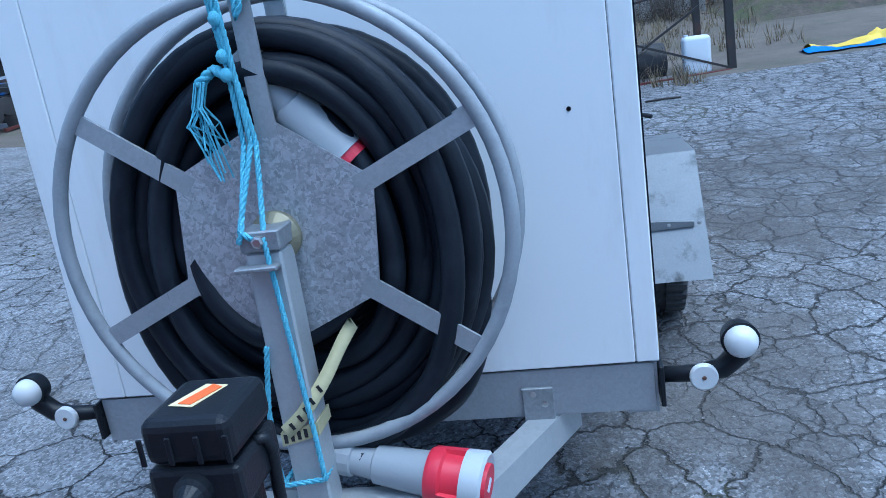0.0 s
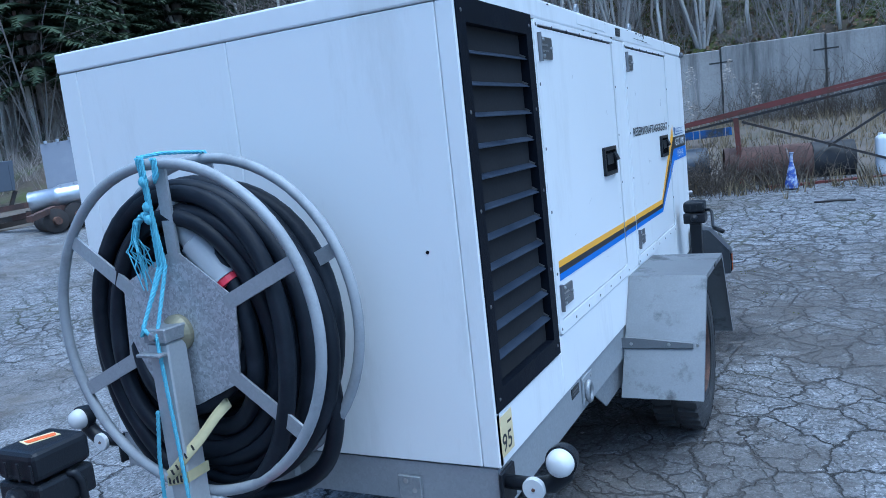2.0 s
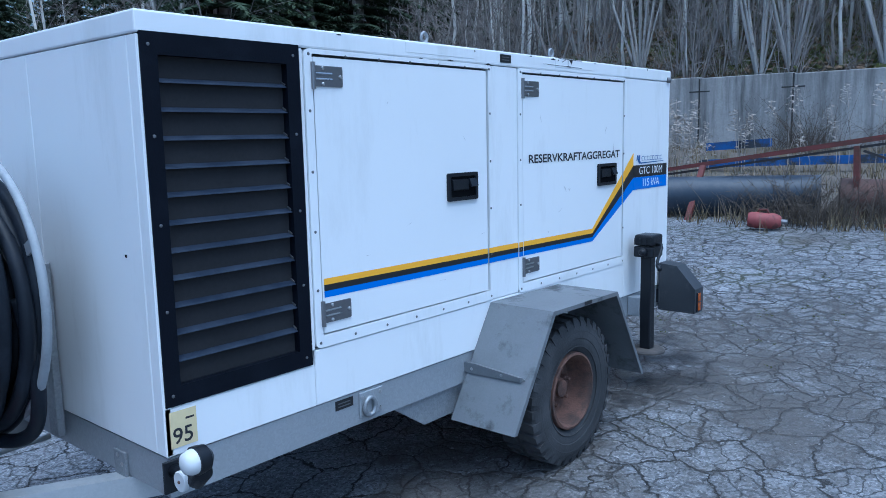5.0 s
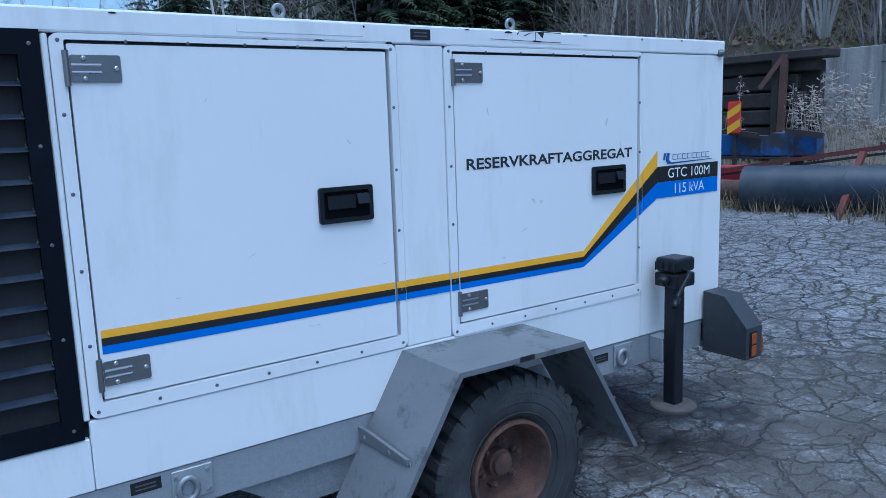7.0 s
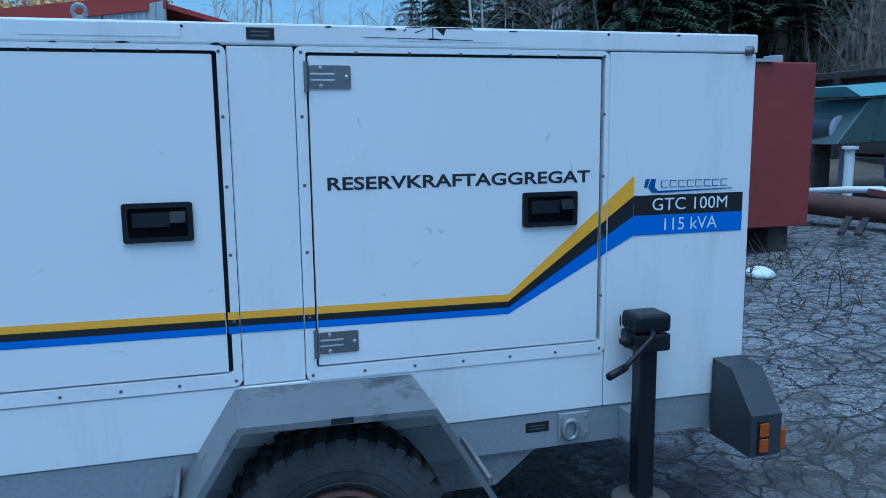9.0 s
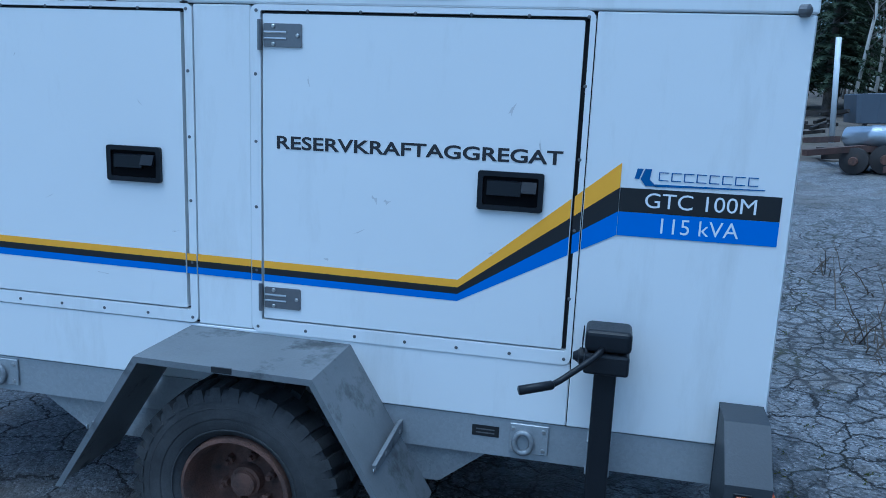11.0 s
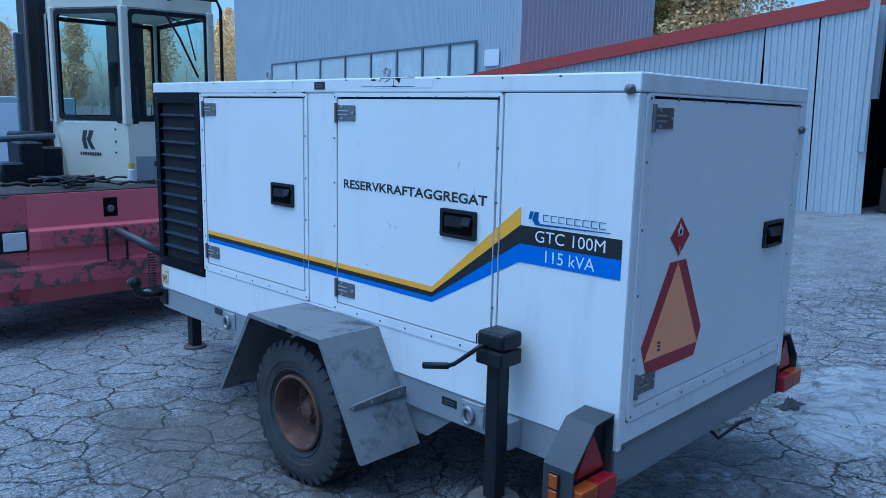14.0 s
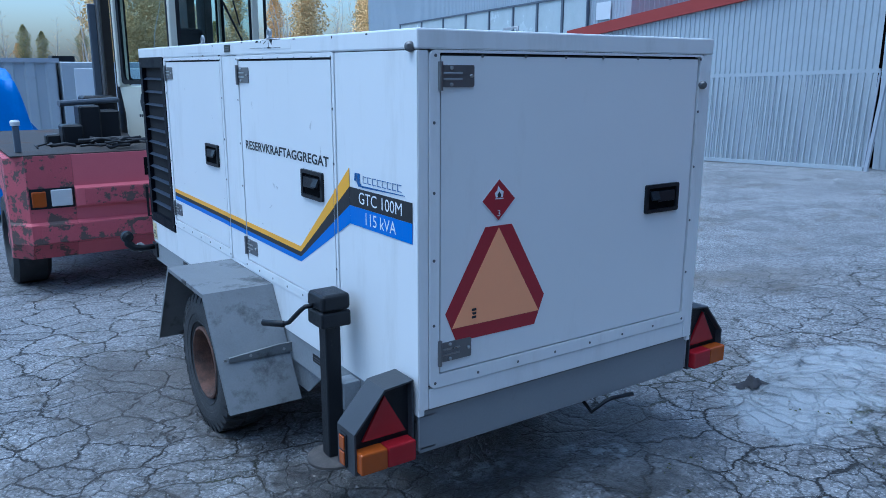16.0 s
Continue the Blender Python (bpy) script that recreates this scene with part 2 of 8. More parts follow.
def add_beam(bm, a, b, w, h, up=(0, 0, 1)):
    a, b = Vector(a), Vector(b)
    d = (b - a).normalized()
    s = d.cross(Vector(up)).normalized()
    t = s.cross(d)
    q = [a + s * w / 2 * i + t * h / 2 * j for i, j in ((-1, -1), (1, -1), (1, 1), (-1, 1))]
    add_prism(bm, q, b - a)


def ring_frame(outer, inner, place, off):
    """A flat frame between two outlines of equal length; place(u, v) gives the 3D point, off its thickness."""
    bm = bmesh.new()
    o = [bm.verts.new(place(*p)) for p in outer]
    i = [bm.verts.new(place(*p)) for p in inner]
    o2 = [bm.verts.new(Vector(place(*p)) + Vector(off)) for p in outer]
    i2 = [bm.verts.new(Vector(place(*p)) + Vector(off)) for p in inner]
    n = len(o)
    for k in range(n):
        j = (k + 1) % n
        bm.faces.new((o[k], o[j], i[j], i[k]))
        bm.faces.new((o2[k], o2[j], i2[j], i2[k]))
        bm.faces.new((o[k], o[j], o2[j], o2[k]))
        bm.faces.new((i[k], i[j], i2[j], i2[k]))
    return bm


def rect(a0, b0, a1, b1):
    return [(a0, b0), (a1, b0), (a1, b1), (a0, b1)]


def rounded(a0, b0, a1, b1, r, n=4):
    out = []
    for cx, cy, s in ((a1 - r, b1 - r, 0), (a0 + r, b1 - r, 1), (a0 + r, b0 + r, 2), (a1 - r, b0 + r, 3)):
        for k in range(n + 1):
            t = (s + k / n) * math.pi / 2
            out.append((cx + r * math.cos(t), cy + r * math.sin(t)))
    return out


def lettering(text, m, width, height, material, parent, name="letter", bold=0.0, depth=0.0006):
    """Raised film letters in the pose m, fitted to width and to capitals of that height."""
    cu = bpy.data.curves.new("text", "FONT")
    cu.body, cu.extrude, cu.offset, cu.resolution_u = text, 0.0, bold, 4
    tmp = new("text", cu)
    me = bpy.data.meshes.new_from_object(tmp.evaluated_get(bpy.context.evaluated_depsgraph_get()))
    bpy.data.objects.remove(tmp)
    co = np.array([v.co[:] for v in me.vertices])
    lo, hi = co.min(0), co.max(0)
    bm = bmesh.new()
    bm.from_mesh(me)
    bpy.data.meshes.remove(me)
    for v in bm.verts:
        v.co = m @ Vector(((v.co.x - lo[0]) / (hi[0] - lo[0]) * width, (v.co.y - lo[1]) / (hi[1] - lo[1]) * height, depth))
    left = set(bm.faces)
    while left:   # each letter is a part of its own
        stack, face_set = [left.pop()], []
        while stack:
            f = stack.pop()
            face_set.append(f)
            for e in f.edges:
                for g in e.link_faces:
                    if g in left:
                        left.remove(g)
                        stack.append(g)
        one, ids = bmesh.new(), {}
        for f in face_set:
            for v in f.verts:
                if v not in ids:
                    ids[v] = one.verts.new(v.co)
            one.faces.new([ids[v] for v in f.verts])
        part(name, one, material, parent)
    bm.free()


# ---- generator trailer ----
XS, XL, YF, YR, ZB, ZT = 0.11, -1.255, 1.59, 4.85, 0.742, 1.975
XM = (XS + XL) / 2
trailer = thing("generator_trailer", (XM, 3.4, 0.2), "white boxed standby generator on a single-axle galvanised road trailer", "generator trailer")

side = lambda y, z, out=0.0: (XS + out, y, z)
back = lambda x, z, out=0.0: (x, YR + out, z)

# core behind the panels
part("body_core", box((XL + 0.022, YF + 0.022, ZB + 0.004), (XS - 0.022, YR - 0.022, ZT - 0.03)), GAP, trailer, "dark inner casing behind the panel joints")


def panel(name, lo, hi, label="", material=WHITE, bevel=0.003):
    return part(name, box(lo, hi, bevel), material, trailer, label)


# side panels between the doors, flush with the side
Z1 = 1.912
panel("sill_panel", (XS - 0.024, YF + 0.002, ZB), (XS, 2.140, 0.886), "white sill panel under the louvre")
panel("sill_panel", (XS - 0.024, 2.142, ZB), (XS, 4.306, 0.932))
panel("side_panel", (XS - 0.024, 3.136, 0.934), (XS, 3.318, Z1))
panel("side_panel", (XS - 0.024, 4.309, ZB), (XS, YR - 0.001, Z1))
panel("side_panel", (XS - 0.024, 2.130, 0.934), (XS, 2.146, Z1))
panel("side_panel", (XS - 0.024, YF + 0.002, 1.922), (XS, 2.146, Z1 + 0.012))
# roof with a folded lip
roof = part("roof", box((XL - 0.003, YF - 0.003, 1.9145), (XS + 0.003, YR + 0.003, ZT), 0.006, 2), WHITE, trailer, "white roof cap with scuffed folded lip")
for y0, y1 in ((2.62, 3.02), (3.62, 3.95)):
    part("roof_patch", box((XS + 0.0025, y0, 1.932), (XS + 0.0042, y1, 1.968), 0.0006), WHITE, roof)
# far side and front
panel("side_panel", (XL, YF + 0.002, ZB), (XL + 0.024, YR - 0.002, Z1))
for x0, x1 in ((XL, XL + 0.078), (XL + 0.0795, -0.582), (-0.5805, XS - 0.0505), (XS - 0.049, XS)):
    panel("front_panel", (x0, YF, ZB + 0.002), (x1, YF + 0.024, Z1), "white front sheet panel")
part("screw_hole", lathe([(0, 0.005), (0.001, 0.005)], (-0.03, YF - 0.0006, 1.31), (0, -1, 0), 10), DARK, trailer)


def screws(name, pts, axis, material=SCREW, r=0.0052, parent=trailer):
    for p in pts:
        part(name, lathe([(-0.001, r), (0.001, r), (0.0018, r * 0.6)], p, axis, 8), material, parent)


def door(place, out, a0, b0, a1, b1, f0, g0, f1, g1, hinge_at, latch_at, nscrew):
    """A flush door, its screwed frame, two hinges and a paddle latch. place(a, b) lies on the panel's plane; out points outward."""
    o = Vector(out)
    p3 = lambda a, b: Vector(place(a, b)) - o * 0.022
    rounded_o = rounded(f0, g0, f1, g1, 0.022)
    wide0, wide1 = (0.006, 0.013) if hinge_at == a0 else (0.013, 0.006)   # the latch side gapes
    rounded_i = rounded(a0 - wide0, b0 - 0.006, a1 + wide1, b1 + 0.009, 0.006)
    part("door_frame", ring_frame(rounded_o, rounded_i, p3, o * 0.0255), WHITE, trailer, "white screwed door frame")
    bm = bmesh.new()
    add_prism(bm, [p3(*q) for q in rounded(a0, b0, a1, b1, 0.004, 2)], o * 0.023)
    leaf = part("door", bm, WHITE_DOOR, trailer, "closed white flush door, faintly scuffed")
    # rubber nose of the top gap
    bm = bmesh.new()
    add_prism(bm, [p3(*q) for q in rect(a0 - 0.004, b1 + 0.0005, a1 + 0.004, b1 + 0.0055)], o * 0.018)
    part("door_seal", bm, GAP, leaf)
    # screws round the frame
    pts = []
    da, db = f1 - f0, g1 - g0
    for k in range(nscrew):
        u = (k + 0.12) / (nscrew - 1 + 0.24)
        for b in (g0 + 0.017, g1 - 0.017):
            pts.append(Vector(place(f0 + u * da, b)) + o * 0.0035)
    for k in range(1, 5):
        for a in (f0 + 0.016, f1 - 0.016):
            pts.append(Vector(place(a, g0 + k / 5 * db)) + o * 0.0035)
    screws("screw", pts, out)
    # hinges
    s = 1 if hinge_at == a0 else -1
    for hb in (b1 - 0.060, b0 + 0.068):
        q = lambda a, b, h: Vector(place(hinge_at + s * a, hb + b)) + o * h
        bm = bmesh.new()
        add_prism(bm, [q(*c, 0.0012) for c in rounded(0.004, -0.033, 0.122, 0.033, 0.005, 2)], o * 0.004)
        hg = part("hinge", bm, STEEL, leaf, "stainless steel strap hinge")
        bm = bmesh.new()
        add_tube(bm, [q(-0.006, -0.043, 0.008), q(-0.006, 0.043, 0.008)], 0.0075, 10)
        part("hinge_pin", bm, STEEL, hg)
        for b in (-0.009, 0.009):
            bm = bmesh.new()
            add_tube(bm, [q(0.006, b, 0.005), q(0.075, b, 0.005)], 0.0035, 6)
            part("rib", bm, CHROME, hg)
        for c in ((0.035, 0.025), (0.035, -0.025), (0.110, 0.0)):
            bm = bmesh.new()
            add_lathe(bm, [(0, 0.006), (0.004, 0.006), (0.0055, 0.004)], q(*c, 0.005), out, 8)
            part("bolt", bm, CHROME, hg)
    # paddle latch
    la, lb = latch_at
    q = lambda a, b, h: Vector(place(la + a, lb + b)) + o * h
    lt = part("latch", ring_frame(rounded(-0.093, -0.055, 0.093, 0.055, 0.008), rounded(-0.078, -0.041, 0.078, 0.041, 0.006), lambda a, b: q(a, b, 0.0011), o * 0.011), PLASTIC, leaf, "black plastic paddle latch")
    bm = bmesh.new()
    add_prism(bm, [q(*c, 0.0013) for c in rect(-0.08, -0.043, 0.08, 0.043)], o * 0.002)
    part("latch_recess", bm, DARK, lt)
    bm = bmesh.new()
    add_prism(bm, [q(-0.066, 0.012, 0.004), q(-0.066, 0.03, 0.004), q(-0.066, 0.026, 0.013), q(-0.066, -0.012, 0.015), q(-0.066, -0.014, 0.009)], q(0.03, 0, 0) - q(-0.066, 0, 0))
    part("paddle", bm, PLASTIC, lt)
    bm = bmesh.new()
    add_prism(bm, [q(0.032, 0.03, 0.004), q(0.032, 0.03, 0.016), q(0.032, 0.0, 0.03), q(0.032, -0.004, 0.022)], q(0.074, 0, 0) - q(0.032, 0, 0))
    part("lock_lever", bm, PLASTIC, lt)
    return leaf


door1 = door(side, (1, 0, 0), 2.186, 0.982, 3.096, 1.889, 2.148, 0.936, 3.134, 1.9135, 2.186, (2.929, 1.430), 7)
door2 = door(side, (1, 0, 0), 3.358, 0.976, 4.278, 1.888, 3.320, 0.930, 4.306, 1.9135, 3.358, (4.105, 1.421), 7)
# rear panels and door
RX0, RX1 = -1.170, 0.026
panel("corner_post", (0.071, YR - 0.024, ZB + 0.02), (XS - 0.001, YR, Z1))
panel("corner_post", (XL, YR - 0.024, ZB + 0.02), (-1.206, YR, Z1))
panel("rear_sill", (-1.204, YR - 0.024, ZB + 0.02), (0.069, YR, 0.832))
door3 = door(back, (0, 1, 0), RX0, 0.884, RX1, 1.896, -1.204, 0.834, 0.069, 1.9135, RX1, (-1.006, 1.374), 8)
# roof corner rubber stops
for x, y, z in ((XS + 0.004, 4.815, 1.922), (-1.198, YR + 0.006, 1.80)):
    part("corner_stop", lathe([(-0.012, 0.006), (-0.008, 0.016), (0.012, 0.016), (0.018, 0.008)], (x, y, z), (0.6, 0.8, 0), 12), SCREW, trailer, "grey rubber stop")

# louvre in its black frame
LY0, LY1, LZ0, LZ1 = 1.597, 2.128, 0.888, 1.920
louvre = part("louvre", ring_frame(rect(LY0, LZ0, LY1, LZ1), rect(LY0 + 0.050, LZ0 + 0.055, LY1 - 0.050, LZ1 - 0.060), lambda a, b: (XS - 0.03, a, b), (0.034, 0, 0)), BLACK, trailer, "black air outlet frame with sloping slats")
# near-black sheet paints the shade between and behind the slats
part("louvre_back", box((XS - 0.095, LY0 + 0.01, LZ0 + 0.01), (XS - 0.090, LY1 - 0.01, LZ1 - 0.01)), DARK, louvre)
NS = 11
for k in range(NS):
    zt = LZ1 - 0.100 - k * 0.0777
    pts = [(XS - 0.003, LY0 + 0.050, zt - 0.033), (XS - 0.001, LY0 + 0.050, zt - 0.0325), (XS - 0.002, LY0 + 0.050, zt - 0.030), (XS - 0.086, LY0 + 0.050, zt + 0.014), (XS - 0.087, LY0 + 0.050, zt + 0.011), (XS - 0.004, LY0 + 0.050, zt - 0.031)]
    part("slat", prism(pts, (0, LY1 - LY0 - 0.1, 0)), SLAT, louvre)
    part("slat_end", beam((XS - 0.006, LY1 - 0.0525, zt - 0.024), (XS - 0.07, LY1 - 0.0525, zt + 0.009), 0.003, 0.005), SCREW, louvre)
screws("screw", [(XS + 0.0045, y, LZ0 + 0.03 + k * 0.242) for y in (LY0 + 0.024, LY1 - 0.024) for k in range(5)], (1, 0, 0), SCREW, 0.005, louvre)

# stripes and lettering on film
E1 = 0.0016


def film(name, pts, material, parent, out=E1, label=""):
    bm = bmesh.new()
    add_prism(bm, [(XS + out, y, z) for y, z in pts], (0.0005, 0, 0))
    return part(name, bm, material, parent, label)


def band(y0, y1, parent, out):
    """The level run and the rising run of the three stripes between y0 and y1, each cut at the panel joints."""
    ya, yb, yc = 2.193, 3.966, 4.404
    for name, m, (za0, za1), (zb0, zb1), (zc0, zc1) in (
            ("yellow_stripe", YELLOW, (1.146, 1.167), (1.130, 1.153), (1.452, 1.519)),
            ("black_stripe", STRIPE_BLACK, (1.125, 1.146), (1.110, 1.130), (1.386, 1.452)),
            ("blue_stripe", BLUE, (1.103, 1.125), (1.089, 1.110), (1.320, 1.386))):
        def at(y):
            if y <= yb:
                f = (y - ya) / (yb - ya)
                return za0 + f * (zb0 - za0), za1 + f * (zb1 - za1)
            f = (y - yb) / (yc - yb)
            return zb0 + f * (zc0 - zb0), zb1 + f * (zc1 - zb1)
        ys = [y for y in (y0, yb, y1) if y0 <= y <= y1]
        if ys:
            film(name, [(y, at(y)[0]) for y in ys] + [(y, at(y)[1]) for y in ys[::-1]], m, parent, out)


band(2.193, 3.094, door1, E1)
band(3.101, 3.133, trailer, 0.0042)
band(3.137, 3.317, trailer, E1)
band(3.321, 3.352, trailer, 0.0042)
band(3.360, 4.276, door2, E1)
band(4.285, 4.305, trailer, 0.0042)
band(4.311, 4.404, trailer, E1)
film("black_band", [(4.405, 1.3865), (4.820, 1.3865), (4.820, 1.452), (4.405, 1.452)], STRIPE_BLACK, trailer)
film("blue_band", [(4.405, 1.320), (4.820, 1.320), (4.820, 1.386), (4.405, 1.386)], BLUE, trailer)
SIDE_TEXT = lambda y, z, h=0.0: Matrix(((0, 0, 1, XS + h), (1, 0, 0, y), (0, 1, 0, z), (0, 0, 0, 1)))
lettering("RESERVKRAFTAGGREGAT", SIDE_TEXT(3.402, 1.502, E1), 0.843, 0.039, INK, door2, "letter", 0.022)
lettering("GTC 100M", SIDE_TEXT(4.473, 1.401, E1 + 0.0006), 0.286, 0.041, WHITE_INK, trailer)
lettering("115 kVA", SIDE_TEXT(4.520, 1.333, E1 + 0.0006), 0.202, 0.042, WHITE_INK, trailer)
# maker's mark as plain shapes
for pts in (((4.440, 1.478), (4.452, 1.478), (4.462, 1.506), (4.446, 1.506)), ((4.456, 1.478), (4.480, 1.478), (4.484, 1.506), (4.466, 1.506)), ((4.470, 1.460), (4.500, 1.460), (4.480, 1.478), (4.456, 1.478))):
    film("mark", pts, NAVY, trailer)
film("mark_line", ((4.495, 1.459), (4.775, 1.466), (4.775, 1.4685), (4.495, 1.466)), NAVY, trailer)
for k in range(8):
    y = 4.503 + k * 0.0325
    film("mark_bar", ((y, 1.476), (y + 0.026, 1.476), (y + 0.026, 1.4785), (y, 1.4785)), NAVY, trailer)
    film("mark_bar", ((y, 1.497), (y + 0.026, 1.497), (y + 0.026, 1.4995), (y, 1.4995)), NAVY, trailer)
    film("mark_bar", ((y, 1.4785), (y + 0.003, 1.4785), (y + 0.003, 1.497), (y, 1.497)), NAVY, trailer)
film("weight_label", ((1.605, 0.765), (1.690, 0.765), (1.690, 0.872), (1.605, 0.872)), CREAM, trailer, E1, "cream label with the number 95")
lettering("95", SIDE_TEXT(1.613, 0.775, E1 + 0.0006), 0.062, 0.048, INK, trailer, "letter", 0.01)
film("label_bar", ((1.655, 0.842), (1.682, 0.842), (1.682, 0.848), (1.655, 0.848)), INK, trailer, E1 + 0.0006)
for y0, y1, z0, z1, x in ((3.192, 3.268, 1.929, 1.962, XS + 0.0035), (2.226, 2.308, 0.696, 0.730, 0.104), (4.030, 4.112, 0.676, 0.710, 0.104)):
    pl = part("type_plate", box((x, y0, z0), (x + 0.002, y1, z1)), STRIPE_BLACK, trailer, "small black plate with worn print")
    for k in range(2):
        part("print_bar", box((x + 0.002, y0 + 0.012, z0 + 0.009 + k * 0.011), (x + 0.0026, y1 - 0.014, z0 + 0.013 + k * 0.011)), SCREW, pl)
# scuffs on the doors
SCUFF = mat("scuff_grey", (0.62, 0.62, 0.62), 0.6)
for y, z, w, h, a in ((3.062, 1.227, 0.045, 0.005, 0.2), (3.708, 1.372, 0.018, 0.040, 0.5), (3.745, 1.366, 0.03, 0.020, 0.2), (4.097, 1.645, 0.016, 0.06, -0.3), (4.06, 1.24, 0.02, 0.01, 0), (2.62, 1.31, 0.05, 0.003, 0.4), (2.95, 1.62, 0.03, 0.006, -0.8), (2.40, 1.22, 0.04, 0.004, 0.1), (3.50, 1.70, 0.006, 0.05, 0.2), (3.66, 1.27, 0.05, 0.006, 0.5), (3.56, 1.18, 0.02, 0.012, 0), (4.18, 1.55, 0.006, 0.07, 0.15), (2.80, 1.07, 0.06, 0.004, -0.1), (2.52, 1.75, 0.03, 0.004, 0.9)):
    pts = []
    for k in range(7):
        t = k / 7 * math.tau
        r = 0.6 + 0.4 * math.sin(k * 2.3 + y * 9)
        u, v = math.cos(t) * w / 2 * r, math.sin(t) * h / 2 * r
        pts.append((y + u * math.cos(a) - v * math.sin(a), z + u * math.sin(a) + v * math.cos(a)))
    film("scuff", pts, SCUFF, door2 if y > 3.3 else door1)
# chips in the roof lip's paint
for y, z, w, h in ((3.70, 1.955, 0.05, 0.006), (3.655, 1.962, 0.02, 0.012), (3.78, 1.965, 0.035, 0.005), (3.85, 1.966, 0.06, 0.004), (2.80, 1.955, 0.008, 0.018), (2.87, 1.917, 0.05, 0.005), (3.11, 1.916, 0.04, 0.008), (2.70, 1.915, 0.03, 0.004), (3.02, 1.962, 0.02, 0.008), (3.42, 1.968, 0.03, 0.005), (3.60, 1.966, 0.05, 0.008), (3.68, 1.945, 0.012, 0.02), (3.74, 1.952, 0.02, 0.008), (3.90, 1.960, 0.03, 0.006), (3.98, 1.967, 0.04, 0.004), (4.30, 1.964, 0.012, 0.01), (2.30, 1.966, 0.03, 0.005), (4.55, 1.966, 0.02, 0.006)):
    film("paint_chip", [(y + w * 0.5 * math.cos(t) * (0.7 + 0.3 * math.sin(5 * t)), z + h * 0.5 * math.sin(t)) for t in [k * math.tau / 8 for k in range(8)]], GAP, roof, 0.0036)

# cracked seam and peeling paint on the lip
for pts in (((3.7255, 1.941), (3.7285, 1.941), (3.7285, 1.972), (3.7255, 1.972)), ((3.52, 1.9405), (3.85, 1.9365), (3.85, 1.9385), (3.52, 1.9420)), ((3.712, 1.937), (3.752, 1.936), (3.748, 1.941), (3.716, 1.942)),
            ((3.645, 1.9705), (3.85, 1.9695), (3.85, 1.9725), (3.645, 1.973)), ((3.735, 1.970), (3.768, 1.970), (3.760, 1.950), (3.752, 1.956)), ((3.673, 1.955), (3.705, 1.967), (3.701, 1.968), (3.672, 1.958)), ((3.640, 1.958), (3.648, 1.966), (3.645, 1.968), (3.638, 1.962))):
    film("peeled_paint", pts, GAP, roof, 0.0044)

# rear warning signs
def back_film(name, pts, material, parent, out, label=""):
    bm = bmesh.new()
    add_prism(bm, [(x, YR + out, z) for x, z in pts], (0, 0.0008, 0))
    return part(name, bm, material, parent, label)


tri = back_film("slow_vehicle_sign", ((-0.150, 1.352), (-0.262, 1.352), (-0.416, 1.082), (-0.375, 0.978), (-0.036, 0.978), (0.008, 1.080)), RED_FILM, door3, 0.002, "red-bordered orange triangular rear sign")
back_film("sign_centre", ((-0.206, 1.346), (-0.392, 1.026), (-0.018, 1.026)), ORANGE_FILM, tri, 0.003)
for k in range(3):
    back_film("sign_mark", ((-0.098 - 0.004 * (k % 2), 1.048 + 0.013 * k), (-0.116, 1.048 + 0.013 * k), (-0.116, 1.056 + 0.013 * k), (-0.098, 1.056 + 0.013 * k)), INK, tri, 0.004)
dia = back_film("fuel_sign", ((-0.204, 1.510), (-0.276, 1.438), (-0.204, 1.366), (-0.132, 1.438)), WHITE_INK, door3, 0.002, "red diamond fuel sign with a flame and the number 3")
back_film("sign_field", ((-0.204, 1.506), (-0.272, 1.438), (-0.204, 1.370), (-0.136, 1.438)), RED_FILM, dia, 0.003)
back_film("flame", ((-0.190, 1.447), (-0.186, 1.462), (-0.196, 1.470), (-0.199, 1.486), (-0.210, 1.472), (-0.222, 1.465), (-0.219, 1.447)), WHITE_INK, dia, 0.004)
back_film("flame_heart", ((-0.198, 1.448), (-0.196, 1.456), (-0.204, 1.466), (-0.211, 1.456), (-0.210, 1.448)), INK, dia, 0.005)
back_film("flame_base", ((-0.188, 1.441), (-0.222, 1.441), (-0.222, 1.444), (-0.188, 1.444)), WHITE_INK, dia, 0.004)
BACK_TEXT = lambda x, z, h: Matrix(((-1, 0, 0, x), (0, 0, 1, YR + h), (0, 1, 0, z), (0, 0, 0, 1)))
lettering("3", BACK_TEXT(-0.198, 1.384, 0.004), 0.012, 0.020, WHITE_INK, dia)

# lifting eyes and roof antenna stub
for y in (2.765, 3.642):
    bm = bmesh.new()
    add_tube(bm, [(XS - 0.035, y + 0.0165 * math.cos(a), ZT + 0.024 + 0.0165 * math.sin(a)) for a in [k * math.tau / 20 for k in range(20)]], 0.0062, 8, True)
    ey = part("lifting_eye", bm, ZINC_DULL, trailer, "galvanised lifting eye on the roof edge", True)
    part("eye_base", lathe([(0, 0.018), (0.006, 0.018), (0.01, 0.01)], (XS - 0.035, y, ZT - 0.001), (0, 0, 1), 12), ZINC_DULL, ey)
for y in (2.50, 3.80):
    bm = bmesh.new()
    add_tube(bm, [(XL + 0.2, y, ZT), (XL + 0.2, y, ZT + 0.07), (XL + 0.2, y + 0.10, ZT + 0.075), (XL + 0.2, y + 0.10, ZT)], 0.008, 8)
    part("roof_handle", bm, ZINC_DULL, trailer, "grey bent roof handle", True)

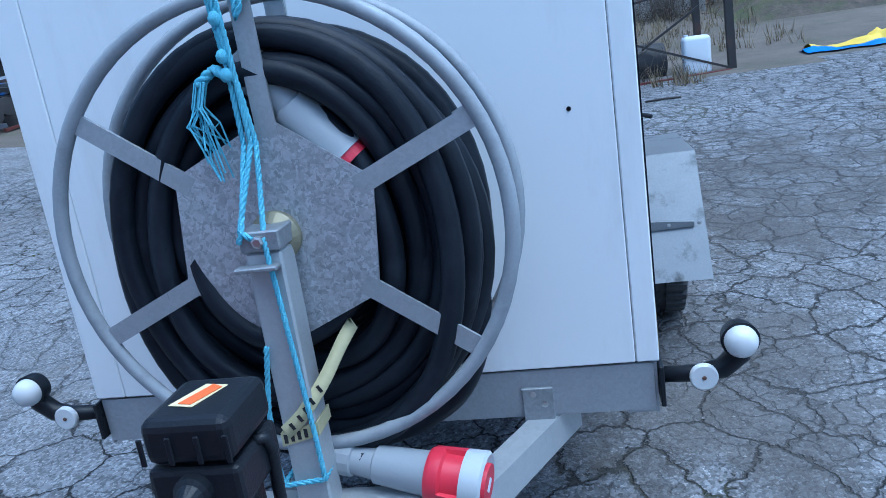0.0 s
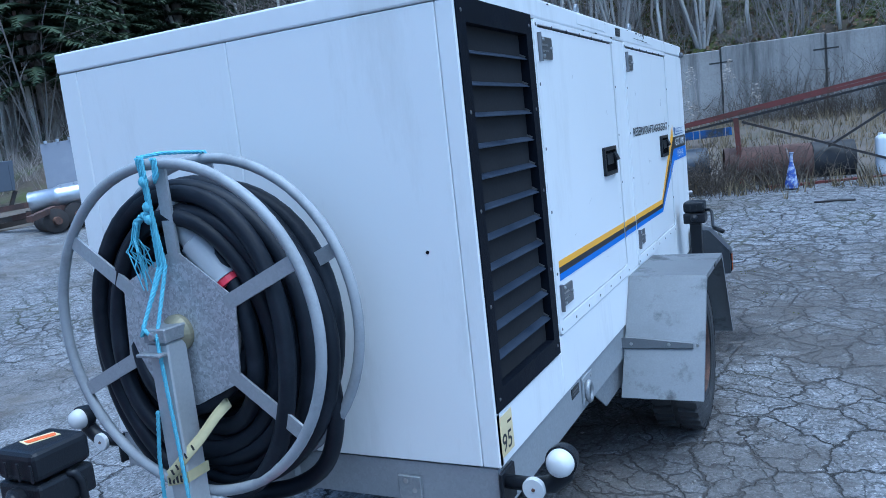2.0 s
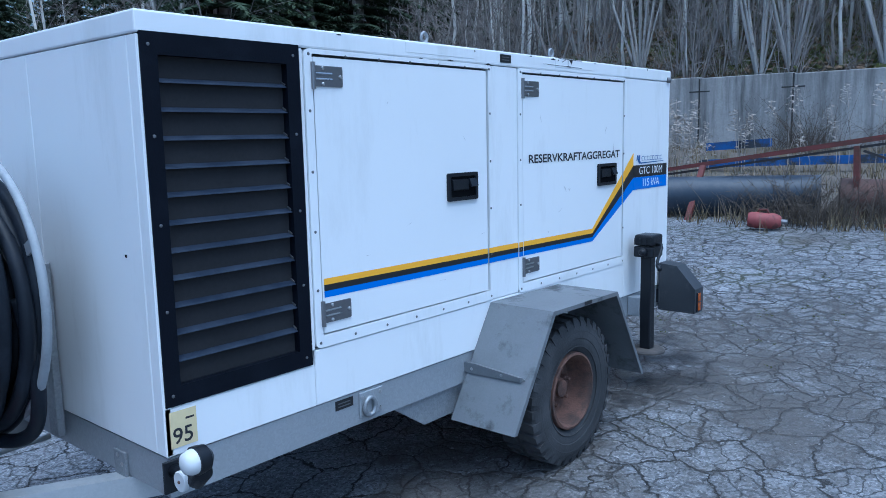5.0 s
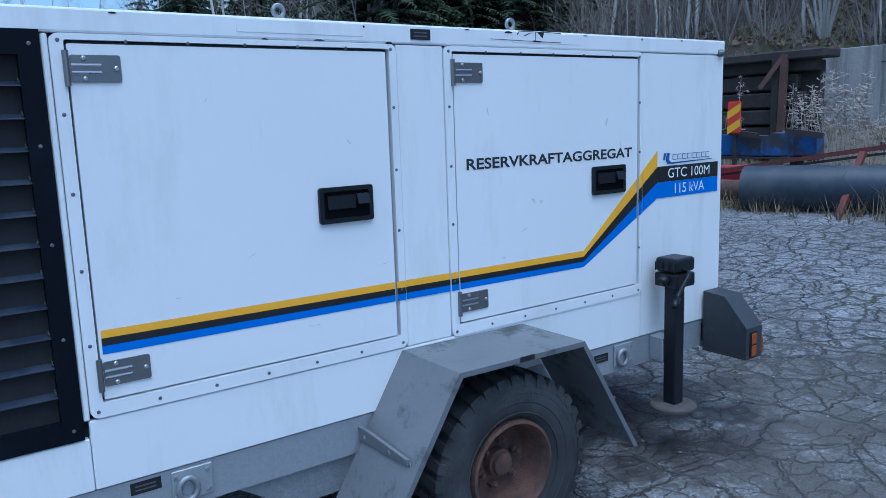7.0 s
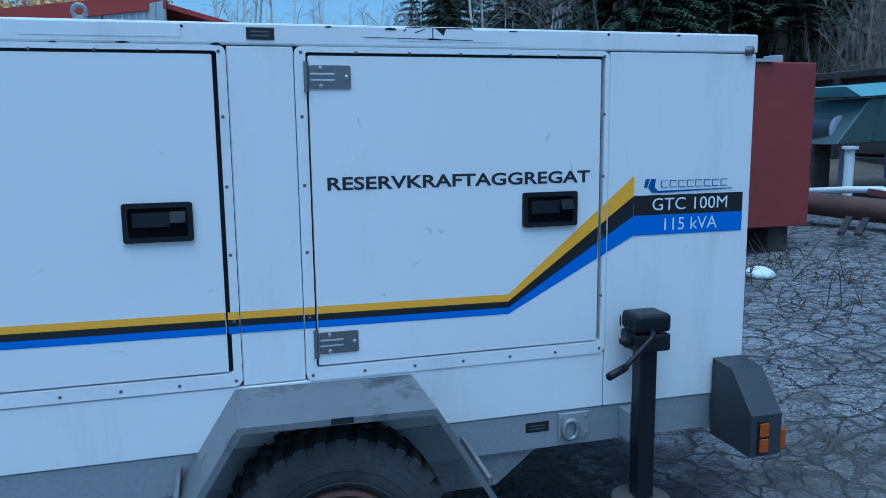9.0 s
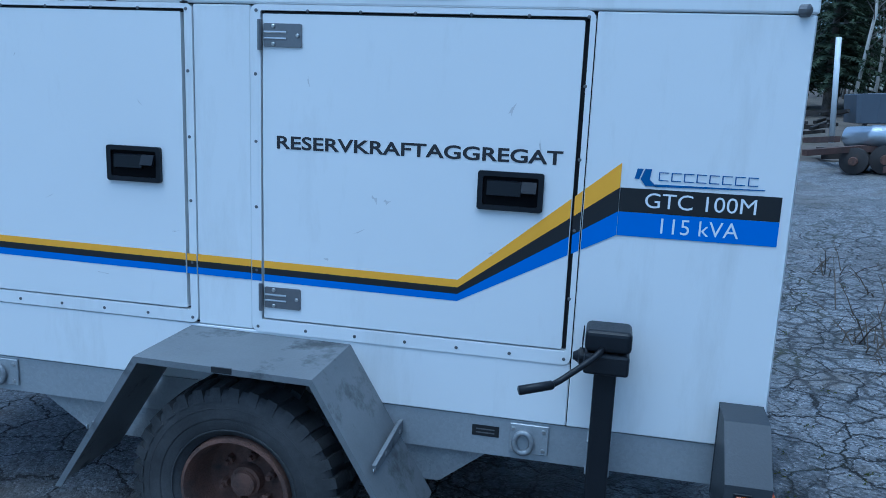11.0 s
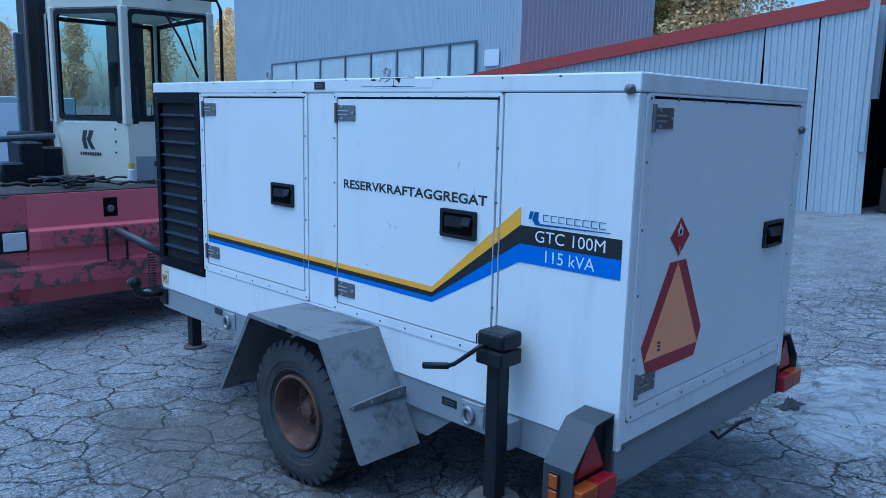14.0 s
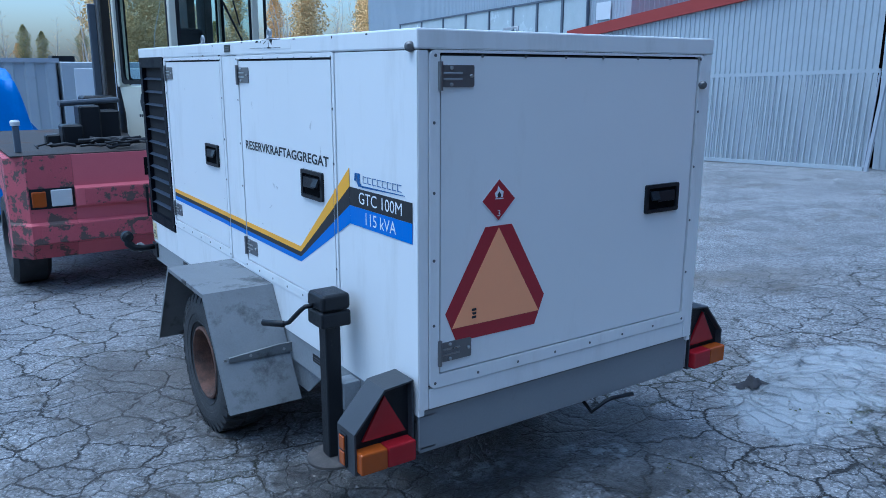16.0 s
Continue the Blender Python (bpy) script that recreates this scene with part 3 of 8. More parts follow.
# chassis
ch = part("chassis", box((XS - 0.012, YF + 0.008, 0.618), (XS - 0.006, YR - 0.012, ZB - 0.003)), ZINC, trailer, "galvanised chassis rail, dusty")
for z0, z1 in ((0.618, 0.624), (ZB - 0.009, ZB - 0.003)):
    part("flange", box((XS - 0.075, YF + 0.01, z0 + 0.0003), (XS - 0.0125, YR - 0.014, z1 - 0.0003)), ZINC, ch)
part("chassis_rail", box((XL + 0.006, YF + 0.008, 0.618), (XL + 0.012, YR - 0.012, ZB - 0.003)), ZINC, ch)
part("front_crossmember", box((XL + 0.013, YF + 0.006, 0.626), (XS - 0.013, YF + 0.014, ZB - 0.004)), ZINC, ch)
part("rear_crossmember", box((XL + 0.013, YR - 0.022, 0.612), (XS - 0.013, YR - 0.014, ZB + 0.012)), REAR_RAIL, ch)
part("rear_flange", box((XL + 0.015, YR - 0.10, 0.606), (XS - 0.015, YR - 0.0145, 0.6115)), ZINC_DULL, ch)
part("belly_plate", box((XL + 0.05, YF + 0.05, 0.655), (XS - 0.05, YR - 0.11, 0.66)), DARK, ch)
for x in (XS - 0.03, XL + 0.03):
    s = 1 if x > XM else -1
    part("axle_plate", prism([(x, 2.52, 0.617), (x, 2.70, 0.500), (x, 3.93, 0.500), (x, 4.08, 0.617)], (0.006 * s, 0, 0)), ZINC_DULL, ch)
    # lashing rings on bolted plates
    for y in (2.380, 4.190):
        xo = XS - 0.0055 if s > 0 else XL + 0.0055
        lp = part("lashing_plate", box((min(xo, xo + 0.008 * s), y - 0.045, 0.640), (max(xo, xo + 0.008 * s), y + 0.07, ZB - 0.010), 0.002), ZINC, ch)
        bm = bmesh.new()
        add_tube(bm, [(xo + 0.016 * s, y - 0.004 + 0.026 * math.cos(a), 0.676 + 0.032 * math.sin(a)) for a in [k * math.tau / 18 for k in range(18)]], 0.009, 8, True)
        part("lashing_ring", bm, ZINC_DULL, lp, "", True)
        screws("bolt", [(xo + 0.009 * s, y + dy, z) for dy in (-0.034, 0.055) for z in (0.655, 0.715)], (s, 0, 0), CHROME, 0.007, lp)
part("axle", tube([(XL - 0.17, 3.376, 0.512), (XS + 0.17, 3.376, 0.512)], 0.035, 14), BLACK, trailer)


WHY, WHZ = 3.376, 0.512


def wheel(x, s):
    """A coarse-treaded tyre on a rusty disc; s points outward."""
    c = (x, WHY, WHZ)
    ax = (s, 0, 0)
    w = part("wheel", lathe([(-0.09, 0.20), (-0.10, 0.26), (-0.098, 0.30), (-0.080, 0.316), (0.080, 0.316), (0.098, 0.30), (0.103, 0.27), (0.100, 0.235), (0.097, 0.232), (0.095, 0.20), (0.075, 0.175), (0.06, 0.172), (-0.06, 0.172)], c, ax, 56), RUBBER, trailer, "worn black tyre with coarse block tread", 40)
    bm = bmesh.new()
    n = 34
    for k in range(n):
        for sg in (-1, 1):
            a = (k + (0.25 if sg > 0 else 0)) / n * math.tau
            ca, sa = math.cos(a), math.sin(a)
            rad, tan = Vector((0, ca, sa)), Vector((0, -sa, ca))
            q = Vector(c)
            hw = math.pi * 0.316 / n * 0.62
            lo = [q + Vector((sg * 0.012, 0, 0)) + rad * 0.312 + tan * (-hw - 0.006), q + Vector((sg * 0.012, 0, 0)) + rad * 0.312 + tan * (hw - 0.006), q + Vector((sg * 0.103, 0, 0)) + rad * 0.288 + tan * (hw + 0.008), q + Vector((sg * 0.103, 0, 0)) + rad * 0.288 + tan * (-hw + 0.008)]
            hi = [q + Vector((sg * 0.012, 0, 0)) + rad * 0.331 + tan * (-hw - 0.004), q + Vector((sg * 0.012, 0, 0)) + rad * 0.331 + tan * (hw - 0.008), q + Vector((sg * 0.092, 0, 0)) + rad * 0.326 + tan * (hw + 0.004), q + Vector((sg * 0.092, 0, 0)) + rad * 0.326 + tan * (-hw + 0.010)]
            vs = [bm.verts.new(p) for p in lo + hi]
            for f in ((0, 1, 2, 3), (4, 5, 6, 7), (0, 1, 5, 4), (1, 2, 6, 5), (2, 3, 7, 6), (3, 0, 4, 7)):
                bm.faces.new([vs[i] for i in f])
    part("tread", bm, RUBBER, w)
    for r in (0.268, 0.198):
        bm = bmesh.new()
        add_tube(bm, [(x + s * 0.101 if r > 0.25 else x + s * 0.095, WHY + r * math.cos(a), WHZ + r * math.sin(a)) for a in [k * math.tau / 48 for k in range(48)]], 0.003, 6, True)
        part("sidewall_ring", bm, RUBBER, w, "", True)
    rim = part("rim", lathe([(-0.04, 0.172), (0.082, 0.172), (0.092, 0.170), (0.095, 0.160), (0.082, 0.152), (0.050, 0.147), (0.010, 0.143), (-0.016, 0.130), (-0.024, 0.105), (-0.016, 0.075), (-0.012, 0.05)], c, ax, 48), RUST, w, "rusty brown steel rim", 35)
    part("hub", lathe([(-0.03, 0.052), (0.018, 0.048), (0.022, 0.040), (0.036, 0.038), (0.040, 0.030)], c, ax, 24), RUST, rim, "", 35)
    for k in range(6):
        a = k / 6 * math.tau + 0.3
        part("wheel_nut", lathe([(0.0, 0.015), (0.028, 0.015), (0.032, 0.009), (0.045, 0.008)], (x - s * 0.020, WHY + 0.080 * math.cos(a), WHZ + 0.080 * math.sin(a)), ax, 6), RUST, rim)
    return w


wheel(0.268, 1)
wheel(2 * XM - 0.268, -1)


def fender(s):
    """Folded plate over the wheel, with lip, brace and plate."""
    x0 = XS + 0.002 if s > 0 else XL - 0.002
    x1 = x0 + s * 0.313
    pr = [(2.832, 0.488), (3.110, 0.926), (3.642, 0.920), (3.915, 0.470)]
    inn = [(2.837, 0.488), (3.1135, 0.922), (3.6395, 0.916), (3.910, 0.470)]
    bm = bmesh.new()
    add_prism(bm, [(x0, *p) for p in pr] + [(x0, *p) for p in inn[::-1]], (x1 - x0, 0, 0))
    f = part("fender", bm, ALU, trailer, "grey folded metal wheel fender, scraped")
    lip = [(2.852, 0.488), (3.122, 0.908), (3.634, 0.902), (3.895, 0.470)]
    bm = bmesh.new()
    add_prism(bm, [(x1, *p) for p in pr] + [(x1, *p) for p in lip[::-1]], (s * 0.003, 0, 0))
    part("fender_lip", bm, ALU, f)
    for (y0, z0), (y1, z1), d in (((2.950, 0.675), (2.99, 0.703), -1), ((3.798, 0.665), (3.795, 0.69), 1)):
        bm = bmesh.new()
        yy = y0 + d * 0.004
        add_prism(bm, [(x0 - s * 0.01, yy, z0 - 0.012), (x0 - s * 0.01, yy, z0 + 0.03), (x0 + s * 0.05, yy + d * 0.0, z0 + 0.03), (x1 - s * 0.04, yy, z0 + 0.012), (x1 - s * 0.04, yy, z0 - 0.006), (x0 + s * 0.05, yy, z0 - 0.012)], (0, d * 0.012, 0))
        b = part("fender_brace", bm, ALU, f)
        screws("bolt", [(x0 + s * k, yy + d * 0.012, z0 + 0.006) for k in (0.03, 0.18, 0.29)], (0, d, 0), CHROME, 0.007, b)
    pl = part("fender_plate", box((min(x1, x1 + 0.005 * s), 3.350, 0.908), (max(x1, x1 + 0.005 * s), 3.410, 0.924)), STRIPE_BLACK, f)
    return f


fender(1)
fender(-1)


def support_leg(cx, cy, ztop, zfoot, half, crank, foot=0.075, label="black screw jack leg with a hand crank", pad=0.028):
    """A square jack leg: head box, tube, foot plate, bent crank (a list of points)."""
    lg = part("support_leg", box((cx - half, cy - half, zfoot + 0.012), (cx + half, cy + half, ztop - 0.10), 0.006, 2), JACK, trailer, label)
    hb = part("jack_head", box((cx - half - pad, cy - half - pad - 0.002, ztop - 0.122), (cx + half + pad, cy + half + pad + 0.002, ztop - 0.064), 0.008, 2), JACK, lg)
    part("jack_cap", box((cx - half - pad + 0.002, cy - half - pad - 0.002, ztop - 0.060), (cx + half + pad - 0.002, cy + half + pad + 0.005, ztop), 0.014, 3), PLASTIC, lg, "black plastic cap")
    part("gear_boss", lathe([(0, 0.024), (0.012, 0.024), (0.016, 0.018), (0.03, 0.010)], (cx, cy - half - pad - 0.002, ztop - 0.092), (0, -1, 0), 16), JACK, hb)
    for k in range(4):
        part("cap_rib", box((cx - half - 0.020 + k * (half * 2 + 0.034) / 3, cy - half - pad - 0.009, ztop - 0.054), (cx - half - 0.013 + k * (half * 2 + 0.034) / 3, cy - half - pad - 0.0055, ztop - 0.018), 0.001), PLASTIC, hb)
    part("inner_tube", box((cx - half * 0.8, cy - half * 0.8, zfoot), (cx + half * 0.8, cy + half * 0.8, zfoot + 0.1)), JACK, lg)
    part("foot_plate", lathe([(-0.006, foot), (0.004, foot), (0.010, foot * 0.93), (0.014, foot * 0.5)], (cx, cy, zfoot), (0, 0, 1), 28), FOOT, lg, "dirty round foot plate")
    cr = part("crank", tube(crank[:-1], 0.0085, 8), JACK, lg, "", True)
    a, b = Vector(crank[-2]), Vector(crank[-1])
    part("crank_grip", tube([a - (b - a) * 0.05, a, b], [0.0085, 0.0125, 0.0125], 10), PLASTIC, cr, "", True)
    return lg


support_leg(0.206, 4.405, 1.085, 0.440, 0.030, [(0.262, 4.39, 1.035), (0.290, 4.385, 1.035), (0.300, 4.37, 1.02), (0.312, 4.29, 0.955), (0.325, 4.27, 0.945), (0.372, 4.19, 0.938)], 0.098)
part("leg_bracket", box((XS - 0.0055, 4.37, 0.63), (0.175, 4.44, 0.735), 0.003), ZINC, trailer)
support_leg(2 * XM - 0.206, 4.405, 1.085, 0.440, 0.030, [(-1.408, 4.39, 1.035), (-1.435, 4.385, 1.035), (-1.445, 4.37, 1.02), (-1.457, 4.29, 0.955), (-1.47, 4.27, 0.945), (-1.517, 4.19, 0.938)], 0.098)
part("rear_crank", tube([(-0.70, YR - 0.10, 0.60), (-0.71, YR - 0.02, 0.545), (-0.73, YR + 0.03, 0.605), (-0.76, YR + 0.035, 0.612), (-0.87, YR + 0.04, 0.605)], 0.008, 8), JACK, trailer, "black bent crank under the rear edge", True)


def tail_light(s):
    """Lamp box with chamfered outer corner: triangle reflector, rear lens, side marker."""
    x0 = XS + 0.012 if s > 0 else XL - 0.012
    X = lambda d: x0 + s * d
    y0, y1 = 4.722, 4.838
    poly = [(0.0, 0.600), (0.220, 0.600), (0.220, 0.740), (0.108, 0.866), (0.0, 0.876)]
    inn = [(0.007, 0.607), (0.213, 0.607), (0.213, 0.737), (0.105, 0.859), (0.007, 0.869)]
    tl = part("tail_light", ring_frame([(X(a), b) for a, b in poly], [(X(a), b) for a, b in inn], lambda a, b: (a, y0, b), (0, y1 - y0, 0)), JACK_GREY, trailer, "grey metal tail light box with triangle reflector")
    part("lamp_back", prism([(X(a), y1 - 0.030, b) for a, b in inn], (0, 0.004, 0)), JACK, tl)
    part("lamp_front", prism([(X(a), y0 + 0.002, b) for a, b in inn], (0, 0.004, 0)), JACK_GREY, tl)
    part("lamp_bracket", box((min(X(-0.02), X(0.006)), y0 + 0.01, 0.64), (max(X(-0.02), X(0.006)), y1 - 0.02, 0.72)), JACK, tl)
    part("reflector", prism([(X(0.022), y1 - 0.025, 0.700), (X(0.182), y1 - 0.025, 0.700), (X(0.100), y1 - 0.025, 0.838)], (0, 0.010, 0)), RED_LENS, tl, "red triangle reflector")
    part("rear_lens", box((min(X(0.008), X(0.115)), y1 - 0.025, 0.608), (max(X(0.008), X(0.115)), y1 + 0.030, 0.680), 0.006, 2), RED_LENS, tl, "red rear lens")
    part("indicator_lens", box((min(X(0.1155), X(0.212)), y1 - 0.025, 0.608), (max(X(0.1155), X(0.212)), y1 + 0.030, 0.680), 0.006, 2), AMBER_LENS, tl, "amber indicator lens")
    mk = part("side_marker", box((min(X(0.220), X(0.226)), 4.745, 0.608), (max(X(0.220), X(0.226)), 4.790, 0.722), 0.002), JACK, tl)
    for z in (0.614, 0.668):
        part("marker_lens", box((min(X(0.2262), X(0.231)), 4.750, z), (max(X(0.2262), X(0.231)), 4.785, z + 0.048), 0.003), AMBER_LENS, mk)
    return tl


tail_light(1)
tail_light(-1)


def position_lamp(s):
    """Rubber arm with a white position lamp and a round reflector."""
    xb = XS - 0.003 if s > 0 else XL + 0.003
    X = lambda d: xb + s * d
    ar = part("lamp_bracket", box((min(X(0), X(0.01)), 1.575, 0.640), (max(X(0), X(0.01)), 1.665, 0.735), 0.002), JACK, trailer)
    pl = part("position_lamp", tube([(X(0.0), 1.605, 0.705), (X(0.085), 1.605, 0.703), (X(0.135), 1.603, 0.712), (X(0.170), 1.600, 0.745), (X(0.172), 1.598, 0.785)], [0.018, 0.020, 0.024, 0.026, 0.022], 12), PLASTIC, trailer, "white position lamp on a black rubber arm", True)
    part("lamp_cup", lathe([(-0.02, 0.018), (-0.005, 0.036), (0.02, 0.040), (0.03, 0.040)], (X(0.170), 1.605, 0.785), (0, -1, 0), 24), PLASTIC, pl, "", 40)
    part("lens", lathe([(0.018, 0.0345), (0.042, 0.0345), (0.058, 0.028), (0.066, 0.014)], (X(0.170), 1.605, 0.785), (0, -1, 0), 24), WHITE_LENS, pl, "white domed lens", 40)
    rf = part("round_reflector", lathe([(0.0, 0.030), (0.010, 0.030), (0.013, 0.027)], (X(0.092), 1.585, 0.705), (0, -1, 0), 24), WHITE_LENS, pl, "white round reflector")
    part("reflector_screw", lathe([(0.013, 0.005), (0.016, 0.004)], (X(0.092), 1.585, 0.705), (0, -1, 0), 8), RUST, rf)


position_lamp(1)
position_lamp(-1)

# drawbar
db = part("drawbar", beam((-0.10, 1.70, 0.585), (-0.53, 0.84, 0.585), 0.06, 0.075), PALE_ZINC, trailer, "pale galvanised A-frame drawbar")
part("drawbar_beam", beam((-1.045, 1.70, 0.585), (-0.615, 0.84, 0.585), 0.06, 0.075), PALE_ZINC, db)
part("drawbar_plate", prism([(-0.86, 1.36, 0.548), (-0.285, 1.36, 0.548), (-0.49, 0.80, 0.548), (-0.655, 0.80, 0.548)], (0, 0, -0.006)), ZINC_DULL, db)
part("cross_tube", box((-0.83, 1.17, 0.600), (-0.33, 1.225, 0.640), 0.004), ZINC, db)
part("coupling_tube", tube([(-0.5725, 0.90, 0.575), (-0.5725, 0.42, 0.575)], 0.03, 14), ZINC_DULL, db, "", True)
part("coupling_eye", tube([(-0.5725 + 0.045 * math.cos(a), 0.375 + 0.045 * math.sin(a), 0.575) for a in [k * math.tau / 20 for k in range(20)]], 0.016, 8, True), ZINC_DULL, db, "", True)
part("brake_rod", tube([(-0.70, 1.60, 0.61), (-0.68, 1.05, 0.60), (-0.66, 0.90, 0.59)], 0.010, 8), PALE_ZINC, db, "", True)
for s in (-1, 1):
    bx = XM + s * 0.41
    an = part("drawbar_bracket", box((bx - 0.035, YF - 0.006, 0.60), (bx + 0.035, YF + 0.005, 0.70), 0.002), ZINC_DULL, db)
    screws("bolt", [(bx - 0.01, YF - 0.006, 0.685), (bx + 0.015, YF - 0.006, 0.66)], (0, -1, 0), CHROME, 0.008, an)
front_leg = support_leg(-0.508, 0.805, 1.098, 0.050, 0.038, [(-0.455, 0.81, 1.03), (-0.446, 0.82, 1.03), (-0.444, 0.83, 1.01), (-0.462, 0.85, 0.800), (-0.446, 0.86, 0.775), (-0.365, 0.885, 0.800)], 0.085, "black front jack leg with a hand crank", 0.022)
for gy in (0.785, 0.835):
    for gs in (-1, 1):
        gx0 = -0.508 + gs * 0.039
        part("gusset", prism([(gx0, gy, 0.62), (gx0 + gs * 0.045, gy, 0.62), (gx0 + gs * 0.012, gy, 0.76), (gx0, gy, 0.76)], (0, 0.006, 0)), JACK, front_leg)
part("collar_plate", box((-0.635, 0.745, 0.606), (-0.42, 0.865, 0.620), 0.003), JACK, front_leg)
bm = bmesh.new()
add_prism(bm, [(-0.543, 0.785, 1.0987), (-0.508, 0.777, 1.0987), (-0.486, 0.835, 1.0987), (-0.519, 0.842, 1.0987)], (0, 0, 0.0008))
st = part("sticker", bm, CREAM, trailer, "peeling orange sticker")
bm = bmesh.new()
add_prism(bm, [(-0.531, 0.787, 1.1000), (-0.512, 0.783, 1.1000), (-0.491, 0.828, 1.1000), (-0.507, 0.838, 1.1000)], (0, 0, 0.0006))
part("sticker_print", bm, mat("orange_print", (0.75, 0.14, 0.03), 0.5), st)

# ---- cable reel ----
RX, RZ, RYF, RYB, RR = -0.550, 1.193, 1.243, 1.403, 0.412
reel = thing("cable_reel", (RX, 1.25, 0.665), "galvanised steel cable reel on a square post", "cable reel")
circle = lambda y, r, n=64, zo=0.0: [(RX + r * math.cos(k * math.tau / n), y, RZ + zo + r * math.sin(k * math.tau / n)) for k in range(n)]
for y in (RYF, RYB):
    part("rim_tube", tube(circle(y, RR), 0.0135, 10, True), RIM_ZINC, reel, "", True)
    hexa = [(RX + 0.206 * math.cos(radians(a)), y - 0.003, RZ + 0.206 * math.sin(radians(a))) for a in (24, 84, 144, 204, 264, 324)]
    fl = part("flange_plate", prism(hexa, (0, 0.004, 0)), ZINC_SPANGLE, reel, "spangled hexagonal flange plate")
    for a in (24, 84, 144, 204, 264, 324):
        ca, sa = math.cos(radians(a)), math.sin(radians(a))
        part("spoke", beam((RX + 0.172 * ca, y, RZ + 0.172 * sa), (RX + (RR - 0.006) * (ca if a != 84 else 0.035), y, RZ + (RR - 0.006) * sa), 0.036, 0.007, (0, 1, 0)), ZINC, fl)
part("drum", lathe([(0, 0.165), (RYB - RYF - 0.012, 0.165)], (RX, RYF + 0.006, RZ), (0, 1, 0), 36), ZINC_DULL, reel)
part("axle", tube([(RX, 1.19, RZ), (RX, 1.575, RZ)], 0.022, 16), ZINC_DULL, reel)
part("bearing", lathe([(0, 0.046), (0.012, 0.046), (0.03, 0.030)], (RX, RYF - 0.004, RZ), (0, -1, 0), 24), mat("brass_bearing", (0.26, 0.24, 0.16), 0.5, 0.4), reel, "dull brass bearing disc")
bm = box((RX - 0.032, 1.163, 0.665), (RX + 0.032, 1.225, 1.185), 0.004)
post = part("post", bm, PALE_ZINC, reel, "grey painted square post")
part("clamp", box((RX - 0.036, 1.157, 1.187), (RX + 0.036, 1.228, 1.222), 0.003), ZINC_DULL, post)
part("clamp_ear", box((RX - 0.045, 1.135, 1.158), (RX + 0.030, 1.1625, 1.166), 0.002), ZINC_DULL, post)
part("bolt", lathe([(0, 0.011), (0.008, 0.011), (0.010, 0.007)], (RX, 1.157, 1.205), (0, -1, 0), 6), CHROME, post)
part("foot_beam", box((RX - 0.17, 1.160, 0.6405), (RX + 0.19, 1.238, 0.690), 0.004), PALE_ZINC, reel)
part("rear_post", box((RX - 0.03, 1.555, 0.66), (RX + 0.03, 1.583, 1.25), 0.003), ZINC_DULL, reel)

# ---- power cable wound on the reel ----
cable = thing("power_cable", (RX, 1.40, 0.86), "thick black rubber power cable coiled on the reel", "cable")
rng = random.Random(4)


def coil(y, r, n=52, sag=0.02, lean=0.0):
    """One loose turn of the cable, hanging low and lying a little askew."""
    out = []
    p1, p2, p3 = rng.uniform(0, 6), rng.uniform(0, 6), rng.uniform(0, 6)
    for k in range(n):
        a = math.tau * k / n
        rr = r + 0.011 * math.sin(2 * a + p1) + 0.006 * math.sin(3 * a + p2)
        out.append((RX - 0.002 + rr * 0.885 * math.cos(a), y + 0.012 * math.sin(a + p2) + 0.008 * math.sin(2 * a + p3) + lean * math.cos(a), RZ - sag + rr * 1.05 * math.sin(a)))
    return out


for layer, (r, ys) in enumerate(((0.190, (1.275, 1.325, 1.375)), (0.232, (1.285, 1.330, 1.378)), (0.276, (1.272, 1.318, 1.366)), (0.318, (1.288, 1.334, 1.382)), (0.356, (1.276, 1.322, 1.372)), (0.378, (1.300, 1.350, 1.392)))):
    for y in ys:
        pts = coil(y + rng.uniform(-0.006, 0.006), r + rng.uniform(-0.008, 0.008), sag=0.010 + 0.008 * layer, lean=rng.uniform(0.0, 0.022))
        part("cable_turn", tube(pts, 0.0222, 10, True), CABLE, cable, "", True)
part("cable_tail", tube(smooth_path([(RX + 0.305, 1.372, 1.20), (RX + 0.318, 1.388, 1.06), (RX + 0.308, 1.402, 0.92), (RX + 0.255, 1.405, 0.80), (RX + 0.165, 1.385, 0.742), (RX + 0.075, 1.330, 0.738), (RX + 0.055, 1.262, 0.748), (RX + 0.088, 1.232, 0.745)]), 0.0222, 12), CABLE, cable, "", True)


